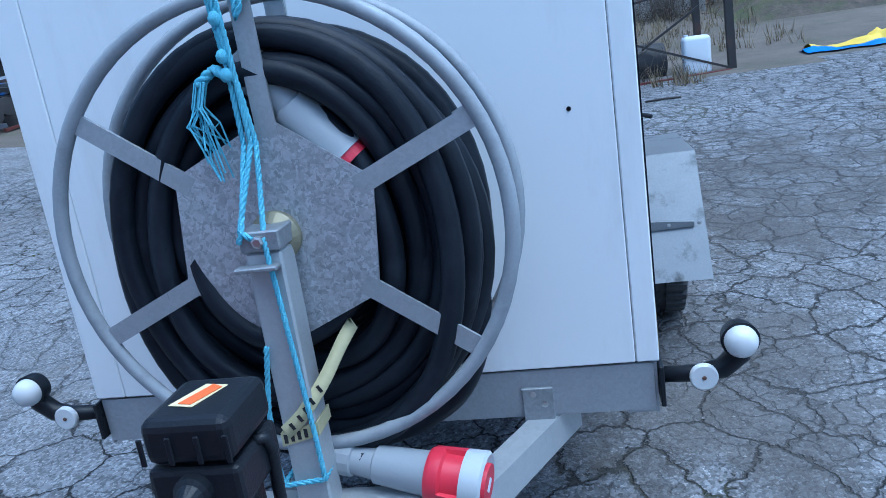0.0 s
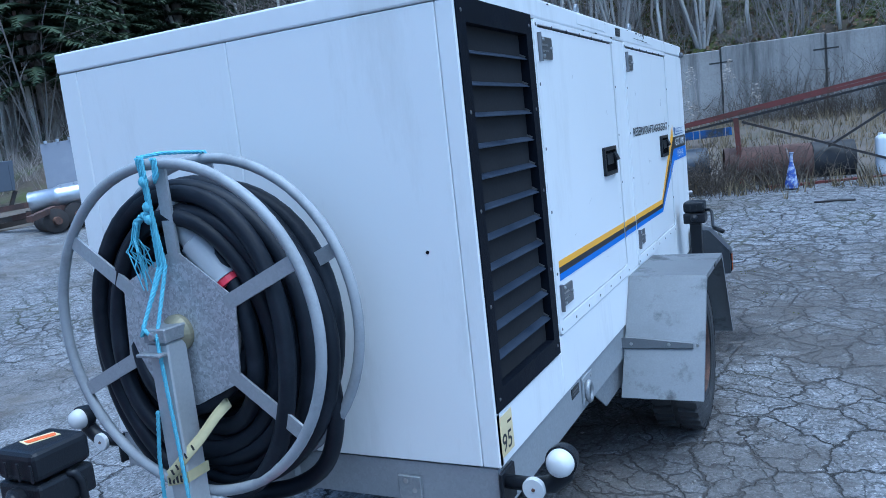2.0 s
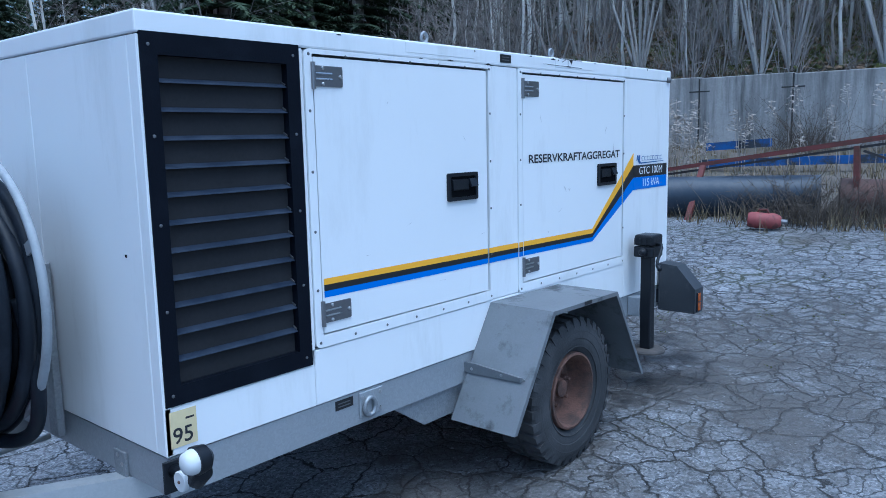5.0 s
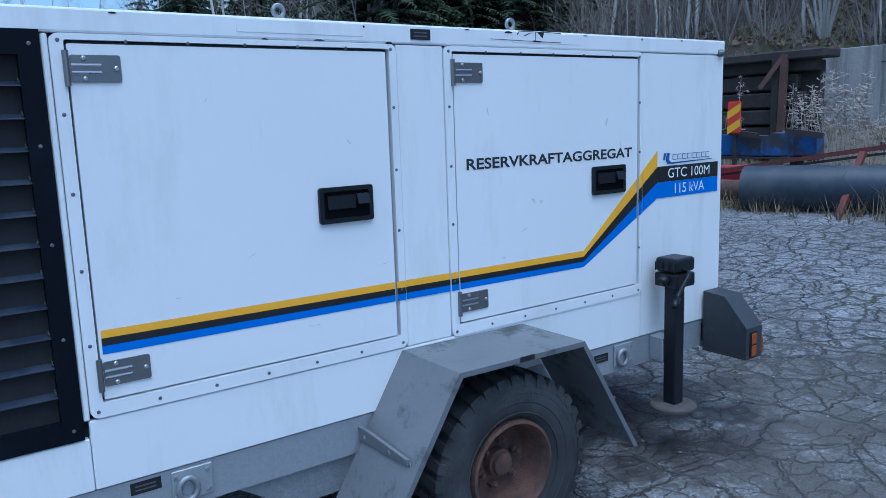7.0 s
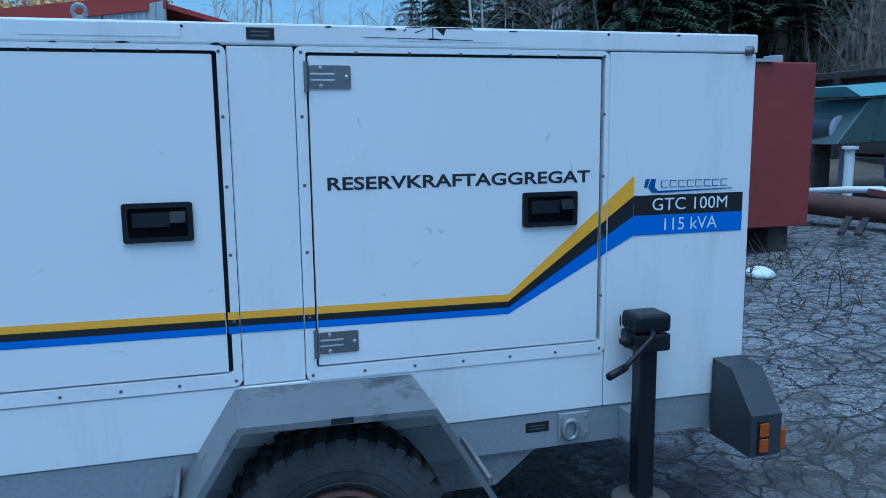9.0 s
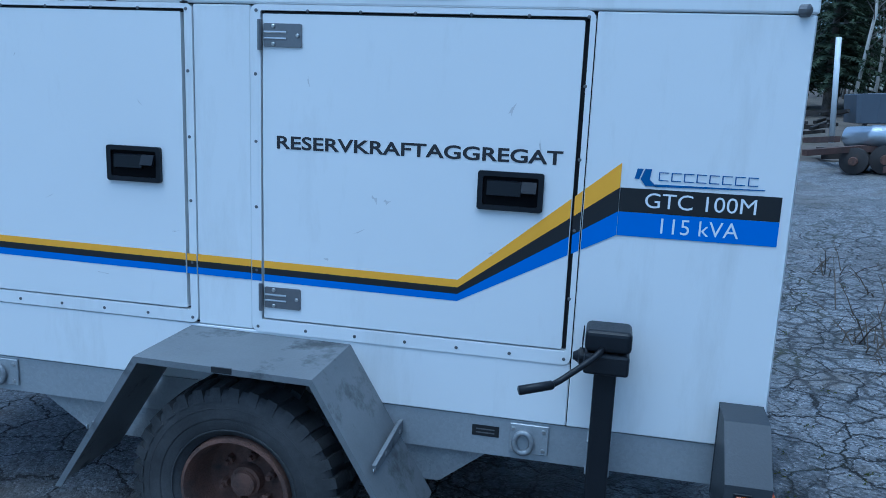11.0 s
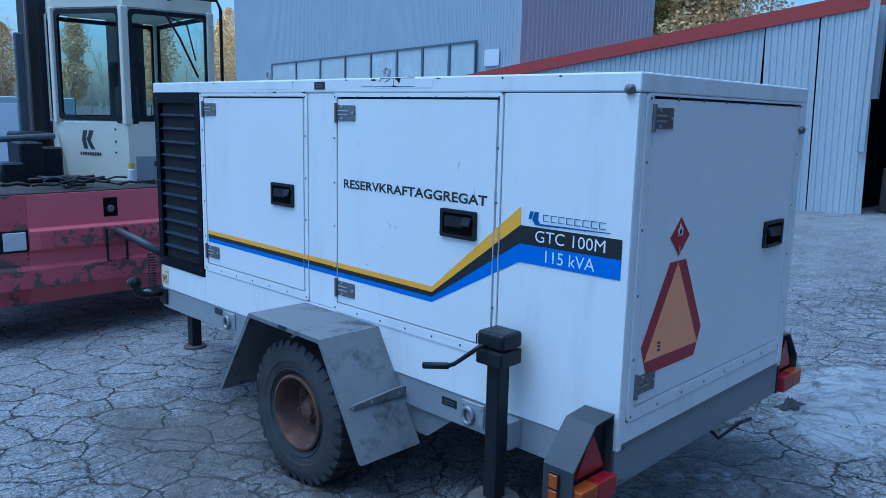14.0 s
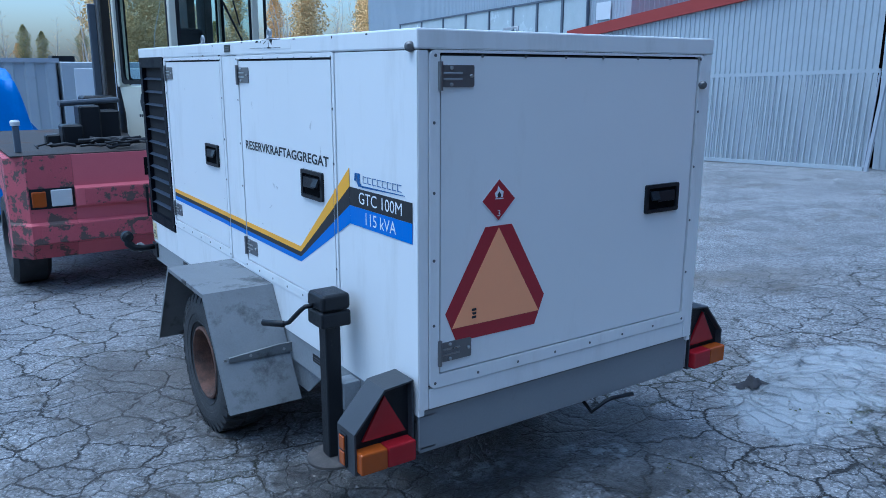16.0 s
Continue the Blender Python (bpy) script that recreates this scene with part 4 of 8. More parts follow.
def plug(a, b, k, name, cap):
    """A large five-pin plug from a towards b: gland, grey body, red collar and grey-rimmed cap."""
    a, b = Vector(a), Vector(b)
    ax = (b - a).normalized()
    pg = part(name, lathe([(0.0, 0.030 * k), (0.05 * k, 0.033 * k), (0.055 * k, 0.040 * k), (0.16 * k, 0.046 * k), (0.17 * k, 0.050 * k)], a, ax, 28), PLUG_GREY, cable, "grey and red industrial power plug", 40)
    part("gland", lathe([(-0.06 * k, 0.028 * k), (-0.055 * k, 0.036 * k), (0.0, 0.036 * k), (0.004, 0.028 * k)], a, ax, 12), PLUG_GREY, pg)
    if not cap:
        part("collar", lathe([(0.17 * k, 0.046 * k), (0.186 * k, 0.046 * k)], a, ax, 24), PLUG_RED, pg, "red collar")
        return pg
    part("collar", lathe([(0.17 * k, 0.054 * k), (0.18 * k, 0.060 * k), (0.20 * k, 0.060 * k), (0.205 * k, 0.053 * k), (0.245 * k, 0.053 * k)], a, ax, 28), PLUG_RED, pg, "red collar", 40)
    if cap:
        part("rim_ring", lathe([(0.245 * k, 0.064 * k), (0.285 * k, 0.066 * k), (0.29 * k, 0.060 * k), (0.285 * k, 0.045 * k)], a, ax, 32), PLUG_RIM, pg, "pale grey rim", 40)
        part("cap_face", lathe([(0.284 * k, 0.043 * k), (0.294 * k, 0.042 * k)], a, ax, 28), PLUG_RED, pg)
        u = ax.orthogonal().normalized()
        w = ax.cross(u)
        q = a + ax * 0.2945 * k
        part("cap_label", prism([q + u * i * 0.013 + w * j * 0.009 for i, j in ((-1, -1), (1, -1), (1, 1), (-1, 1))], ax * 0.0006), WHITE_INK, pg)
        for m_ in range(3):
            t = m_ * math.tau / 3 + 0.5
            d = u * math.cos(t) + w * math.sin(t)
            part("lug", beam(a + ax * 0.20 * k + d * 0.053 * k, a + ax * 0.245 * k + d * 0.056 * k, 0.02, 0.012, d), PLUG_RED, pg)
    return pg


plug((-0.492, 1.243, 0.744), (-0.232, 1.200, 0.704), 0.90, "plug", True)
plug((-0.538, 1.292, 1.452), (-0.418, 1.297, 1.300), 1.08, "plug", False)

# ---- rope and strap ----
rope = thing("rope", (RX, 1.22, 0.72), "frayed turquoise rope tied round the reel", "rope")


def cord(pts, r=0.0052, twist=True):
    """A three-strand rope along pts."""
    bm = bmesh.new()
    P = [Vector(p) for p in pts]
    fine = []
    for a, b in zip(P, P[1:]):
        n = max(2, int((b - a).length / 0.006))
        fine += [a.lerp(b, k / n) for k in range(n)]
    fine.append(P[-1])
    for s in range(3):
        out = []
        for i, p in enumerate(fine):
            d = (fine[min(i + 1, len(fine) - 1)] - fine[max(i - 1, 0)]).normalized()
            u = Vector((1, 0.2, 0.1)).cross(d).normalized() if abs(d.x) < 0.9 else Vector((0, 0, 1)).cross(d).normalized()
            w = d.cross(u)
            t = i * 0.9 + s * math.tau / 3
            out.append(p + (u * math.cos(t) + w * math.sin(t)) * r * 0.5)
        add_tube(bm, out, r * 0.55, 5)
    return bm


for k, pts in enumerate(([(-0.583, 1.222, 1.622), (-0.580, 1.226, 1.58), (-0.572, 1.226, 1.49), (-0.570, 1.225, 1.36), (-0.575, 1.155, 1.225), (-0.583, 1.152, 1.205)],
                         [(-0.575, 1.223, 1.622), (-0.572, 1.223, 1.55), (-0.560, 1.223, 1.47), (-0.548, 1.225, 1.36), (-0.540, 1.156, 1.20), (-0.528, 1.154, 1.00), (-0.520, 1.154, 0.84), (-0.518, 1.154, 0.76), (-0.600, 1.154, 0.75)],
                         [(-0.568, 1.223, 1.622), (-0.562, 1.222, 1.52), (-0.556, 1.222, 1.36), (-0.578, 1.155, 1.225), (-0.560, 1.154, 1.21)],
                         [(-0.540, 1.226, 1.618), (-0.535, 1.226, 1.60), (-0.540, 1.226, 1.56), (-0.528, 1.226, 1.58), (-0.530, 1.226, 1.618)],
                         [(-0.583, 1.222, 1.622), (-0.56, 1.275, 1.628), (-0.545, 1.33, 1.626), (-0.545, 1.41, 1.622), (-0.545, 1.425, 1.59)],
                         [(-0.60, 1.154, 0.75), (-0.595, 1.230, 0.752), (-0.525, 1.230, 0.754), (-0.518, 1.154, 0.76)],
                         [(-0.598, 1.156, 0.75), (-0.602, 1.156, 0.80), (-0.597, 1.156, 0.90), (-0.575, 1.155, 1.02)])):
    part("strand", cord(pts), ROPE, rope, "", True)
for z in (1.565, 1.505, 1.475):
    part("knot", lathe([(-0.012, 0.005), (-0.008, 0.010), (0.0, 0.0125), (0.008, 0.010), (0.012, 0.005)], (-0.573, 1.223, z), (0.2, 0.1, 1), 10), ROPE, rope, "", True)
part("tuft", cord([(-0.573, 1.222, 1.475), (-0.60, 1.235, 1.487), (-0.632, 1.232, 1.465)], 0.010), ROPE, rope, "frayed rope end", True)
for k in range(16):
    a = (-0.625 + rng.uniform(-0.012, 0.012), 1.232 + rng.uniform(-0.008, 0.008), 1.47)
    part("fray", tube([a, (a[0] - 0.012, a[1] - 0.004, 1.43), (a[0] - 0.012 + rng.uniform(-0.022, 0.022), a[1] + rng.uniform(-0.02, 0.02), 1.40), (a[0] - 0.01 + rng.uniform(-0.03, 0.03), a[1] + rng.uniform(-0.02, 0.02), 1.33 + rng.uniform(-0.03, 0.04))], 0.0016, 4), ROPE, rope)
strap = thing("strap", (RX, 1.22, 0.80), "cream webbing strap with dark print round the post", "strap")
part("band", ring_frame([(RX - 0.036, 1.159), (RX + 0.036, 1.159), (RX + 0.036, 1.229), (RX - 0.036, 1.229)], [(RX - 0.033, 1.162), (RX + 0.033, 1.162), (RX + 0.033, 1.226), (RX - 0.033, 1.226)], lambda a, b: (a, b, 0.835 + (a - RX) * 0.25), (0, 0, 0.026)), STRAP, strap)
run = smooth_path([(RX - 0.020, 1.157, 0.842), (RX + 0.012, 1.156, 0.868), (RX + 0.036, 1.165, 0.895), (RX + 0.062, 1.195, 0.930), (RX + 0.088, 1.232, 0.975), (RX + 0.105, 1.262, 1.000)], 4)
bm = bmesh.new()
low = [bm.verts.new(p) for p in run]
top = [bm.verts.new(p + Vector((-0.012, 0, 0.024))) for p in run]
back_l = [bm.verts.new(p + Vector((0.001, 0.002, 0))) for p in run]
back_t = [bm.verts.new(p + Vector((-0.011, 0.002, 0.024))) for p in run]
for i in range(len(run) - 1):
    bm.faces.new((low[i], low[i + 1], top[i + 1], top[i]))
    bm.faces.new((back_l[i], back_t[i], back_t[i + 1], back_l[i + 1]))
    bm.faces.new((low[i], back_l[i], back_l[i + 1], low[i + 1]))
    bm.faces.new((top[i], top[i + 1], back_t[i + 1], back_t[i]))
part("tail", bm, STRAP, strap, "", True)
for k in (2, 4, 6, 8, 10):
    p = run[k]
    part("print_bar", prism([p + Vector((-0.003, -0.0012, 0.006)), p + Vector((0.003, -0.0012, 0.009)), p + Vector((-0.004, -0.0012, 0.021)), p + Vector((-0.010, -0.0012, 0.018))], (0, -0.0006, 0)), INK, strap)
for k in range(4):
    x = RX - 0.031 + k * 0.013
    part("print_bar", box((x, 1.1582, 0.840 + (x - RX) * 0.25), (x + 0.007, 1.1588, 0.857 + (x - RX) * 0.25)), INK, strap)


# ---- ground ----
def asphalt(name):
    m = bpy.data.materials.new(name)
    m.use_nodes = True
    nt = m.node_tree
    bs = nt.nodes["Principled BSDF"]
    tc = nt.nodes.new("ShaderNodeTexCoord")
    L = nt.links.new

    def node(kind, **kw):
        n = nt.nodes.new(kind)
        for k, v in kw.items():
            n.inputs[k].default_value = v
        return n

    def noise_tex(s, d=6.0, r=0.6):
        n = node("ShaderNodeTexNoise", Scale=s, Detail=d, Roughness=r)
        L(tc.outputs["Object"], n.inputs["Vector"])
        return n

    def ramp(src, a, b, ca=(0, 0, 0), cb=(1, 1, 1)):
        r = nt.nodes.new("ShaderNodeValToRGB")
        r.color_ramp.elements[0].position, r.color_ramp.elements[1].position = a, b
        r.color_ramp.elements[0].color, r.color_ramp.elements[1].color = (*ca, 1), (*cb, 1)
        L(src, r.inputs[0])
        return r.outputs[0]

    def mix(a, b, f, blend="MIX"):
        x = nt.nodes.new("ShaderNodeMix")
        x.data_type, x.blend_type = "RGBA", blend
        for sock, v in ((x.inputs[0], f), (x.inputs[6], a), (x.inputs[7], b)):
            if isinstance(v, bpy.types.NodeSocket):
                L(v, sock)
            elif isinstance(v, (int, float)):
                sock.default_value = v
            else:
                sock.default_value = (*v, 1)
        return x.outputs[2]

    # warped coordinates, so that the cracks wander
    wob = noise_tex(1.7, 7, 0.65)
    vm = nt.nodes.new("ShaderNodeVectorMath")
    vm.operation = "MULTIPLY_ADD"
    vm.inputs[1].default_value = (0.42, 0.42, 0.0)
    L(wob.outputs["Color"], vm.inputs[0])
    L(tc.outputs["Object"], vm.inputs[2])

    def cracks(scale, width, rnd=1.0):
        v = node("ShaderNodeTexVoronoi", Scale=scale, Randomness=rnd)
        v.feature, v.voronoi_dimensions = "DISTANCE_TO_EDGE", "2D"
        L(vm.outputs[0], v.inputs["Vector"])
        return ramp(v.outputs["Distance"], width * 0.28, width, (1, 1, 1), (0, 0, 0)), ramp(v.outputs["Distance"], 0.0, 0.16, (0, 0, 0), (1, 1, 1))

    (c1, dome), (c2, _), (c3, dome_b) = cracks(3.4, 0.030), cracks(8.5, 0.048), cracks(5.0, 0.095)
    sep = nt.nodes.new("ShaderNodeSeparateXYZ")
    L(tc.outputs["Object"], sep.inputs[0])
    worn = nt.nodes.new("ShaderNodeMapRange")
    worn.inputs[1].default_value, worn.inputs[2].default_value, worn.inputs[3].default_value, worn.inputs[4].default_value = 2.0, 6.5, -0.03, 0.20
    L(sep.outputs[1], worn.inputs[0])
    lift = nt.nodes.new("ShaderNodeMath")
    lift.operation = "ADD"
    L(noise_tex(0.45, 4).outputs[0], lift.inputs[0])
    L(worn.outputs[0], lift.inputs[1])
    area = ramp(lift.outputs[0], 0.44, 0.56)
    c2m = mix(mix((0, 0, 0), c2, area), mix((0, 0, 0), c3, ramp(lift.outputs[0], 0.56, 0.70)), 1.0, "LIGHTEN")
    crack = mix(c1, c2m, 0.75, "ADD")
    gap_n = ramp(noise_tex(1.1, 5).outputs[0], 0.26, 0.40)
    crack = mix((0, 0, 0), crack, gap_n)
    def span(src, a, b, lo, hi):
        n = nt.nodes.new("ShaderNodeMapRange")
        for i, v in enumerate((a, b, lo, hi)):
            n.inputs[i + 1].default_value = v
        L(src, n.inputs[0])
        return n.outputs[0]

    smooth_front = nt.nodes.new("ShaderNodeMath")
    smooth_front.operation = "MAXIMUM"
    L(span(sep.outputs[0], -3.4, -2.0, 0.25, 1.0), smooth_front.inputs[0])
    L(span(sep.outputs[1], 2.5, 4.5, 0.0, 1.0), smooth_front.inputs[1])
    crack = mix((0, 0, 0), crack, smooth_front.outputs[0])
    crack = mix((0, 0, 0), crack, span(sep.outputs[0], -8.0, -5.5, 0.25, 1.0))
    stone = node("ShaderNodeTexVoronoi", Scale=85.0)
    L(tc.outputs["Object"], stone.inputs["Vector"])
    base = mix((0.138, 0.142, 0.150), (0.256, 0.262, 0.274), noise_tex(0.9).outputs[0])
    base = mix(base, ramp(stone.outputs["Color"], 0.2, 0.9, (0.16,) * 3, (0.84,) * 3), 0.70, "OVERLAY")
    base = mix(base, (0.46, 0.46, 0.465), ramp(noise_tex(75, 2).outputs[0], 0.60, 0.70))
    base = mix(base, (0.13, 0.122, 0.114), ramp(noise_tex(0.55, 5).outputs[0], 0.54, 0.74))
    base = mix(base, (0.115, 0.102, 0.088), ramp(noise_tex(2.2, 6, 0.7).outputs[0], 0.57, 0.74))
    plate = node("ShaderNodeTexVoronoi", Scale=4.2)
    plate.voronoi_dimensions = "2D"
    L(vm.outputs[0], plate.inputs["Vector"])
    grey = nt.nodes.new("ShaderNodeRGBToBW")
    L(plate.outputs["Color"], grey.inputs[0])
    base = mix(base, grey.outputs[0], 0.30, "SOFT_LIGHT")
    base = mix(base, (0.014, 0.0135, 0.013), crack)
    # moss in the cracks
    moss = mix((0, 0, 0), ramp(crack, 0.15, 0.9), ramp(noise_tex(0.7, 4, 0.7).outputs[0], 0.54, 0.66))
    base = mix(base, (0.045, 0.050, 0.020), moss)
    # spilled water, ice and old oil, each with its own ragged outline

    def op(kind, a, b):
        n = nt.nodes.new("ShaderNodeMath")
        n.operation = kind
        for sock, v in zip(n.inputs, (a, b)):
            if isinstance(v, bpy.types.NodeSocket):
                L(v, sock)
            else:
                sock.default_value = v
        return n.outputs[0]

    ragged = noise_tex(2.6, 8, 0.72).outputs[0]

    def puddle(cx, cy, rx, ry, soft=0.25):
        u = op("DIVIDE", op("SUBTRACT", sep.outputs[0], cx), rx)
        w = op("DIVIDE", op("SUBTRACT", sep.outputs[1], cy), ry)
        d = op("ADD", op("MULTIPLY", u, u), op("MULTIPLY", w, w))
        d = op("ADD", d, op("MULTIPLY", op("SUBTRACT", ragged, 0.5), 4.5))
        return ramp(d, 1.0 - soft, 1.0 + soft, (1, 1, 1), (0, 0, 0))

    wet = mix(puddle(-0.62, 4.66, 1.0, 0.62, 0.7), puddle(0.05, 4.45, 0.55, 0.6, 0.9), 1.0, "LIGHTEN")
    oil = mix(mix(puddle(0.55, 4.5, 0.65, 0.7, 0.7), puddle(1.0, 5.2, 2.0, 2.0, 1.3), 0.9, "LIGHTEN"), puddle(0.30, 2.7, 0.75, 1.0, 0.7), 0.8, "LIGHTEN")
    sparkle = ramp(noise_tex(16, 5, 0.75).outputs[0], 0.46, 0.55)
    ice = mix(mix(puddle(-2.12, 4.92, 0.62, 0.40, 0.55), puddle(-2.70, 4.72, 0.55, 0.36, 0.5), 1.0, "LIGHTEN"), mix((0, 0, 0), mix(puddle(-0.80, 4.74, 0.30, 0.22, 0.8), puddle(-0.43, 4.52, 0.30, 0.14, 0.8), 1.0, "LIGHTEN"), sparkle), 1.0, "LIGHTEN")
    base = mix(base, (0.075, 0.068, 0.062), mix((0, 0, 0), oil, 0.85))
    base = mix(base, mix((0.016, 0.016, 0.016), (0.048, 0.046, 0.046), ramp(stone.outputs["Color"], 0.0, 1.0)), mix((0, 0, 0), wet, 0.8))
    base = mix(base, mix((0.26, 0.28, 0.30), (0.46, 0.48, 0.50), noise_tex(7, 7, 0.75).outputs[0]), mix((0, 0, 0), mix((0, 0, 0), ice, 0.85), ramp(noise_tex(5.5, 6, 0.7).outputs[0], 0.30, 0.55)))
    L(base, bs.inputs["Base Color"])
    ro = nt.nodes.new("ShaderNodeMapRange")
    ro.inputs[3].default_value, ro.inputs[4].default_value = 0.62, 0.9
    L(noise_tex(1.2).outputs[0], ro.inputs[0])
    L(mix(mix(ro.outputs[0], (0.30,) * 3, wet), (0.32,) * 3, ice), bs.inputs["Roughness"])
    h = mix(mix(ramp(stone.outputs["Distance"], 0.0, 0.8, (0.6,) * 3, (0.5,) * 3), noise_tex(130, 2).outputs[0], 0.3), (0, 0, 0), crack)
    h = mix(h, mix(dome, dome_b, 0.5), 0.35)
    b = nt.nodes.new("ShaderNodeBump")
    b.inputs["Strength"].default_value, b.inputs["Distance"].default_value = 1.0, 0.03
    L(h, b.inputs["Height"])
    L(b.outputs[0], bs.inputs["Normal"])
    return m


ASPHALT = asphalt("cracked_asphalt")
FOREST_FLOOR = mat("leaf_litter", (0.072, 0.058, 0.044), 0.95, 0, 0.9, 5.0, 1.0, 22, (0.060, 0.078, 0.022), 0.47, 0.8, 0.08)


def rise(x, y):
    """Height of the wooded slopes above the yard's plane."""
    d1 = y - 18.5 if x > -11 else -1
    d2 = min(0.37 * (x + 17) + 0.93 * (y - 8.5) - 2.6, -x - 14) if x < -14 else -1
    d3 = min(y - 15.0, (x - 3.2) * 1.2) if x > 3 else -1
    d = max(d1, d2, d3)
    if d <= 0:
        return 0.0
    h = min(26.0, 0.52 * d + 0.06 * math.sin(x * 1.3 + y) + 0.25 * math.sin(x * 0.21) * min(d, 6) * 0.2)
    if d1 > 0 and -11 < x < 3:
        h += 1.45 * min(1.0, d1 / 0.4)
    return max(h, 0)


def ground_z(x, y):
    far = min(max((y - 3) / 4, 0), 1)
    bank = 0.09 * min(max(y - 12, 0), 6.1)
    far_rise = 0.035 * min(max(-20 - x, 0), 45)
    yard = -0.008 - 0.0014 * min(max(x, -12), 7) + 0.0587 * min(max(y, -7), 12)
    west = 0.084 - 0.047 * max(x, -7.5 - 6.5 * far) + 0.0425 * min(max(y, -7), 12) - 0.10 * (1 - far)
    w = min(max((-4 - x) / 6.5, 0), 1)
    w = w * w * (3 - 2 * w)
    return far_rise + yard * (1 - w) + west * w + bank + rise(x, y)


gx = np.concatenate([np.linspace(-400, -60, 12), np.linspace(-55, -24, 16), np.linspace(-22, 14, 73), np.linspace(18, 60, 14), np.linspace(80, 400, 8)])
gy = np.concatenate([np.linspace(-400, -60, 10), np.linspace(-50, -14, 12), np.linspace(-12, 26, 77), np.linspace(28, 80, 27), np.linspace(100, 400, 7)])
bm = bmesh.new()
grid = [[bm.verts.new((x, y, ground_z(x, y))) for y in gy] for x in gx]
for i in range(len(gx) - 1):
    for j in range(len(gy) - 1):
        f = bm.faces.new((grid[i][j], grid[i + 1][j], grid[i + 1][j + 1], grid[i][j + 1]))
        cx, cy = (gx[i] + gx[i + 1]) / 2, (gy[j] + gy[j + 1]) / 2
        f.material_index = 1 if rise(cx, cy) > 0 else 2 if (cy > 10.3 - 0.05 * cx + 0.35 * math.sin(cx * 2.3) or (cx < -10.5 and cy > 6) or abs(cx) > 60 or abs(cy) > 60) else 0
DIRT = mat("packed_dirt", (0.12, 0.10, 0.082), 0.95, 0, 0.5, 1.5, 0.8, 30, (0.085, 0.08, 0.055), 0.42, 1.3, 0.1)
structure("ground", bm, (ASPHALT, FOREST_FLOOR, DIRT), "cracked grey asphalt yard rising into wooded slopes", "ground", True)


RED_PAINT = mat("red_machine_paint", (0.60, 0.135, 0.165), 0.5, 0, 0.12, 2, 0.1, 80, (0.12, 0.075, 0.065), 0.28, 4.5, 0.02)
RED_WORN = mat("red_worn_paint", (0.48, 0.095, 0.12), 0.55, 0, 0.2, 3, 0.3, 80, (0.12, 0.085, 0.075), 0.47, 9, 0.02)
CAB_PAINT = mat("cream_cab_paint", (0.68, 0.67, 0.56), 0.5, 0, 0.1, 2, 0.05, 90, (0.24, 0.14, 0.06), 0.27, 7, 0.015)
SHEET = mat("blue_grey_sheet", (0.40, 0.45, 0.50), 0.5, 0.1, 0.1, 0.5, 0.05, 60)
SHEET_PALE = mat("pale_sheet", (0.45, 0.49, 0.52), 0.5, 0.1, 0.1, 0.6, 0.05, 60, (0.40, 0.41, 0.42), 0.32, 0.8)
ROOF_RED = mat("red_fascia", (0.34, 0.045, 0.035), 0.6, 0, 0.12, 1)
RED_STEEL = mat("red_primed_steel", (0.15, 0.040, 0.034), 0.65, 0.1, 0.25, 5, 0.3, 90, (0.09, 0.05, 0.035), 0.42, 3, 0.1)
DARK_STEEL = mat("dark_weathered_steel", (0.045, 0.04, 0.038), 0.7, 0.2, 0.3, 4, 0.3, 90, (0.11, 0.06, 0.04), 0.35, 4, 0.1)
PE_PIPE = mat("blue_grey_pipe", (0.026, 0.037, 0.055), 0.42, 0, 0.15, 2, 0.05, 60, (0.085, 0.09, 0.095), 0.35, 3, 0.2)
RUST_PIPE = mat("brown_rusty_pipe", (0.12, 0.065, 0.05), 0.8, 0.1, 0.3, 3, 0.4, 60, (0.07, 0.05, 0.045), 0.45, 2, 0.15)
TIMBER = mat("dark_timber", (0.045, 0.038, 0.034), 0.9, 0, 0.4, 3, 0.6, 40, (0.09, 0.08, 0.07), 0.35, 2, 0.15)
GREEN_STEEL = mat("faded_green_steel", (0.07, 0.11, 0.11), 0.6, 0.1, 0.25, 2, 0.2, 60, (0.09, 0.07, 0.055), 0.36, 3, 0.1)
TEAL = mat("teal_sheet", (0.16, 0.33, 0.36), 0.5, 0, 0.2, 2, 0.1, 60)
BLUE_STEEL = mat("worn_blue_steel", (0.022, 0.095, 0.30), 0.65, 0, 0.35, 2, 0.3, 60, (0.045, 0.050, 0.060), 0.49, 2.2, 0.06)
BLUE_TARP = mat("blue_tarpaulin", (0.02, 0.16, 0.55), 0.5, 0, 0.2, 3, 0.4, 20)
YELLOW_TARP = mat("yellow_tarpaulin", (0.72, 0.52, 0.06), 0.6, 0, 0.15, 4, 0.3, 20)
WHITE_PLASTIC = mat("white_plastic", (0.72, 0.75, 0.77), 0.45, 0, 0.05, 4)
GREY_BOARD = mat("grey_board", (0.40, 0.43, 0.48), 0.6, 0, 0.08, 2)
SILVER = mat("silver_foil", (0.55, 0.57, 0.60), 0.3, 0.8, 0.15, 6, 0.5, 20)
BIN_GREY = mat("slate_grey_steel", (0.11, 0.13, 0.165), 0.55, 0.1, 0.15, 2, 0.1, 60)
WINDOW_WHITE = mat("whitened_pane", (0.50, 0.56, 0.58), 0.25, 0, 0.2, 1.2, 0.05, 30)
BIRCH_BARK = mat("birch_bark", (0.62, 0.60, 0.56), 0.8, 0, 0.2, 2, 0.4, 30, (0.06, 0.05, 0.045), 0.36, 5, 0.04, rand=0.25)
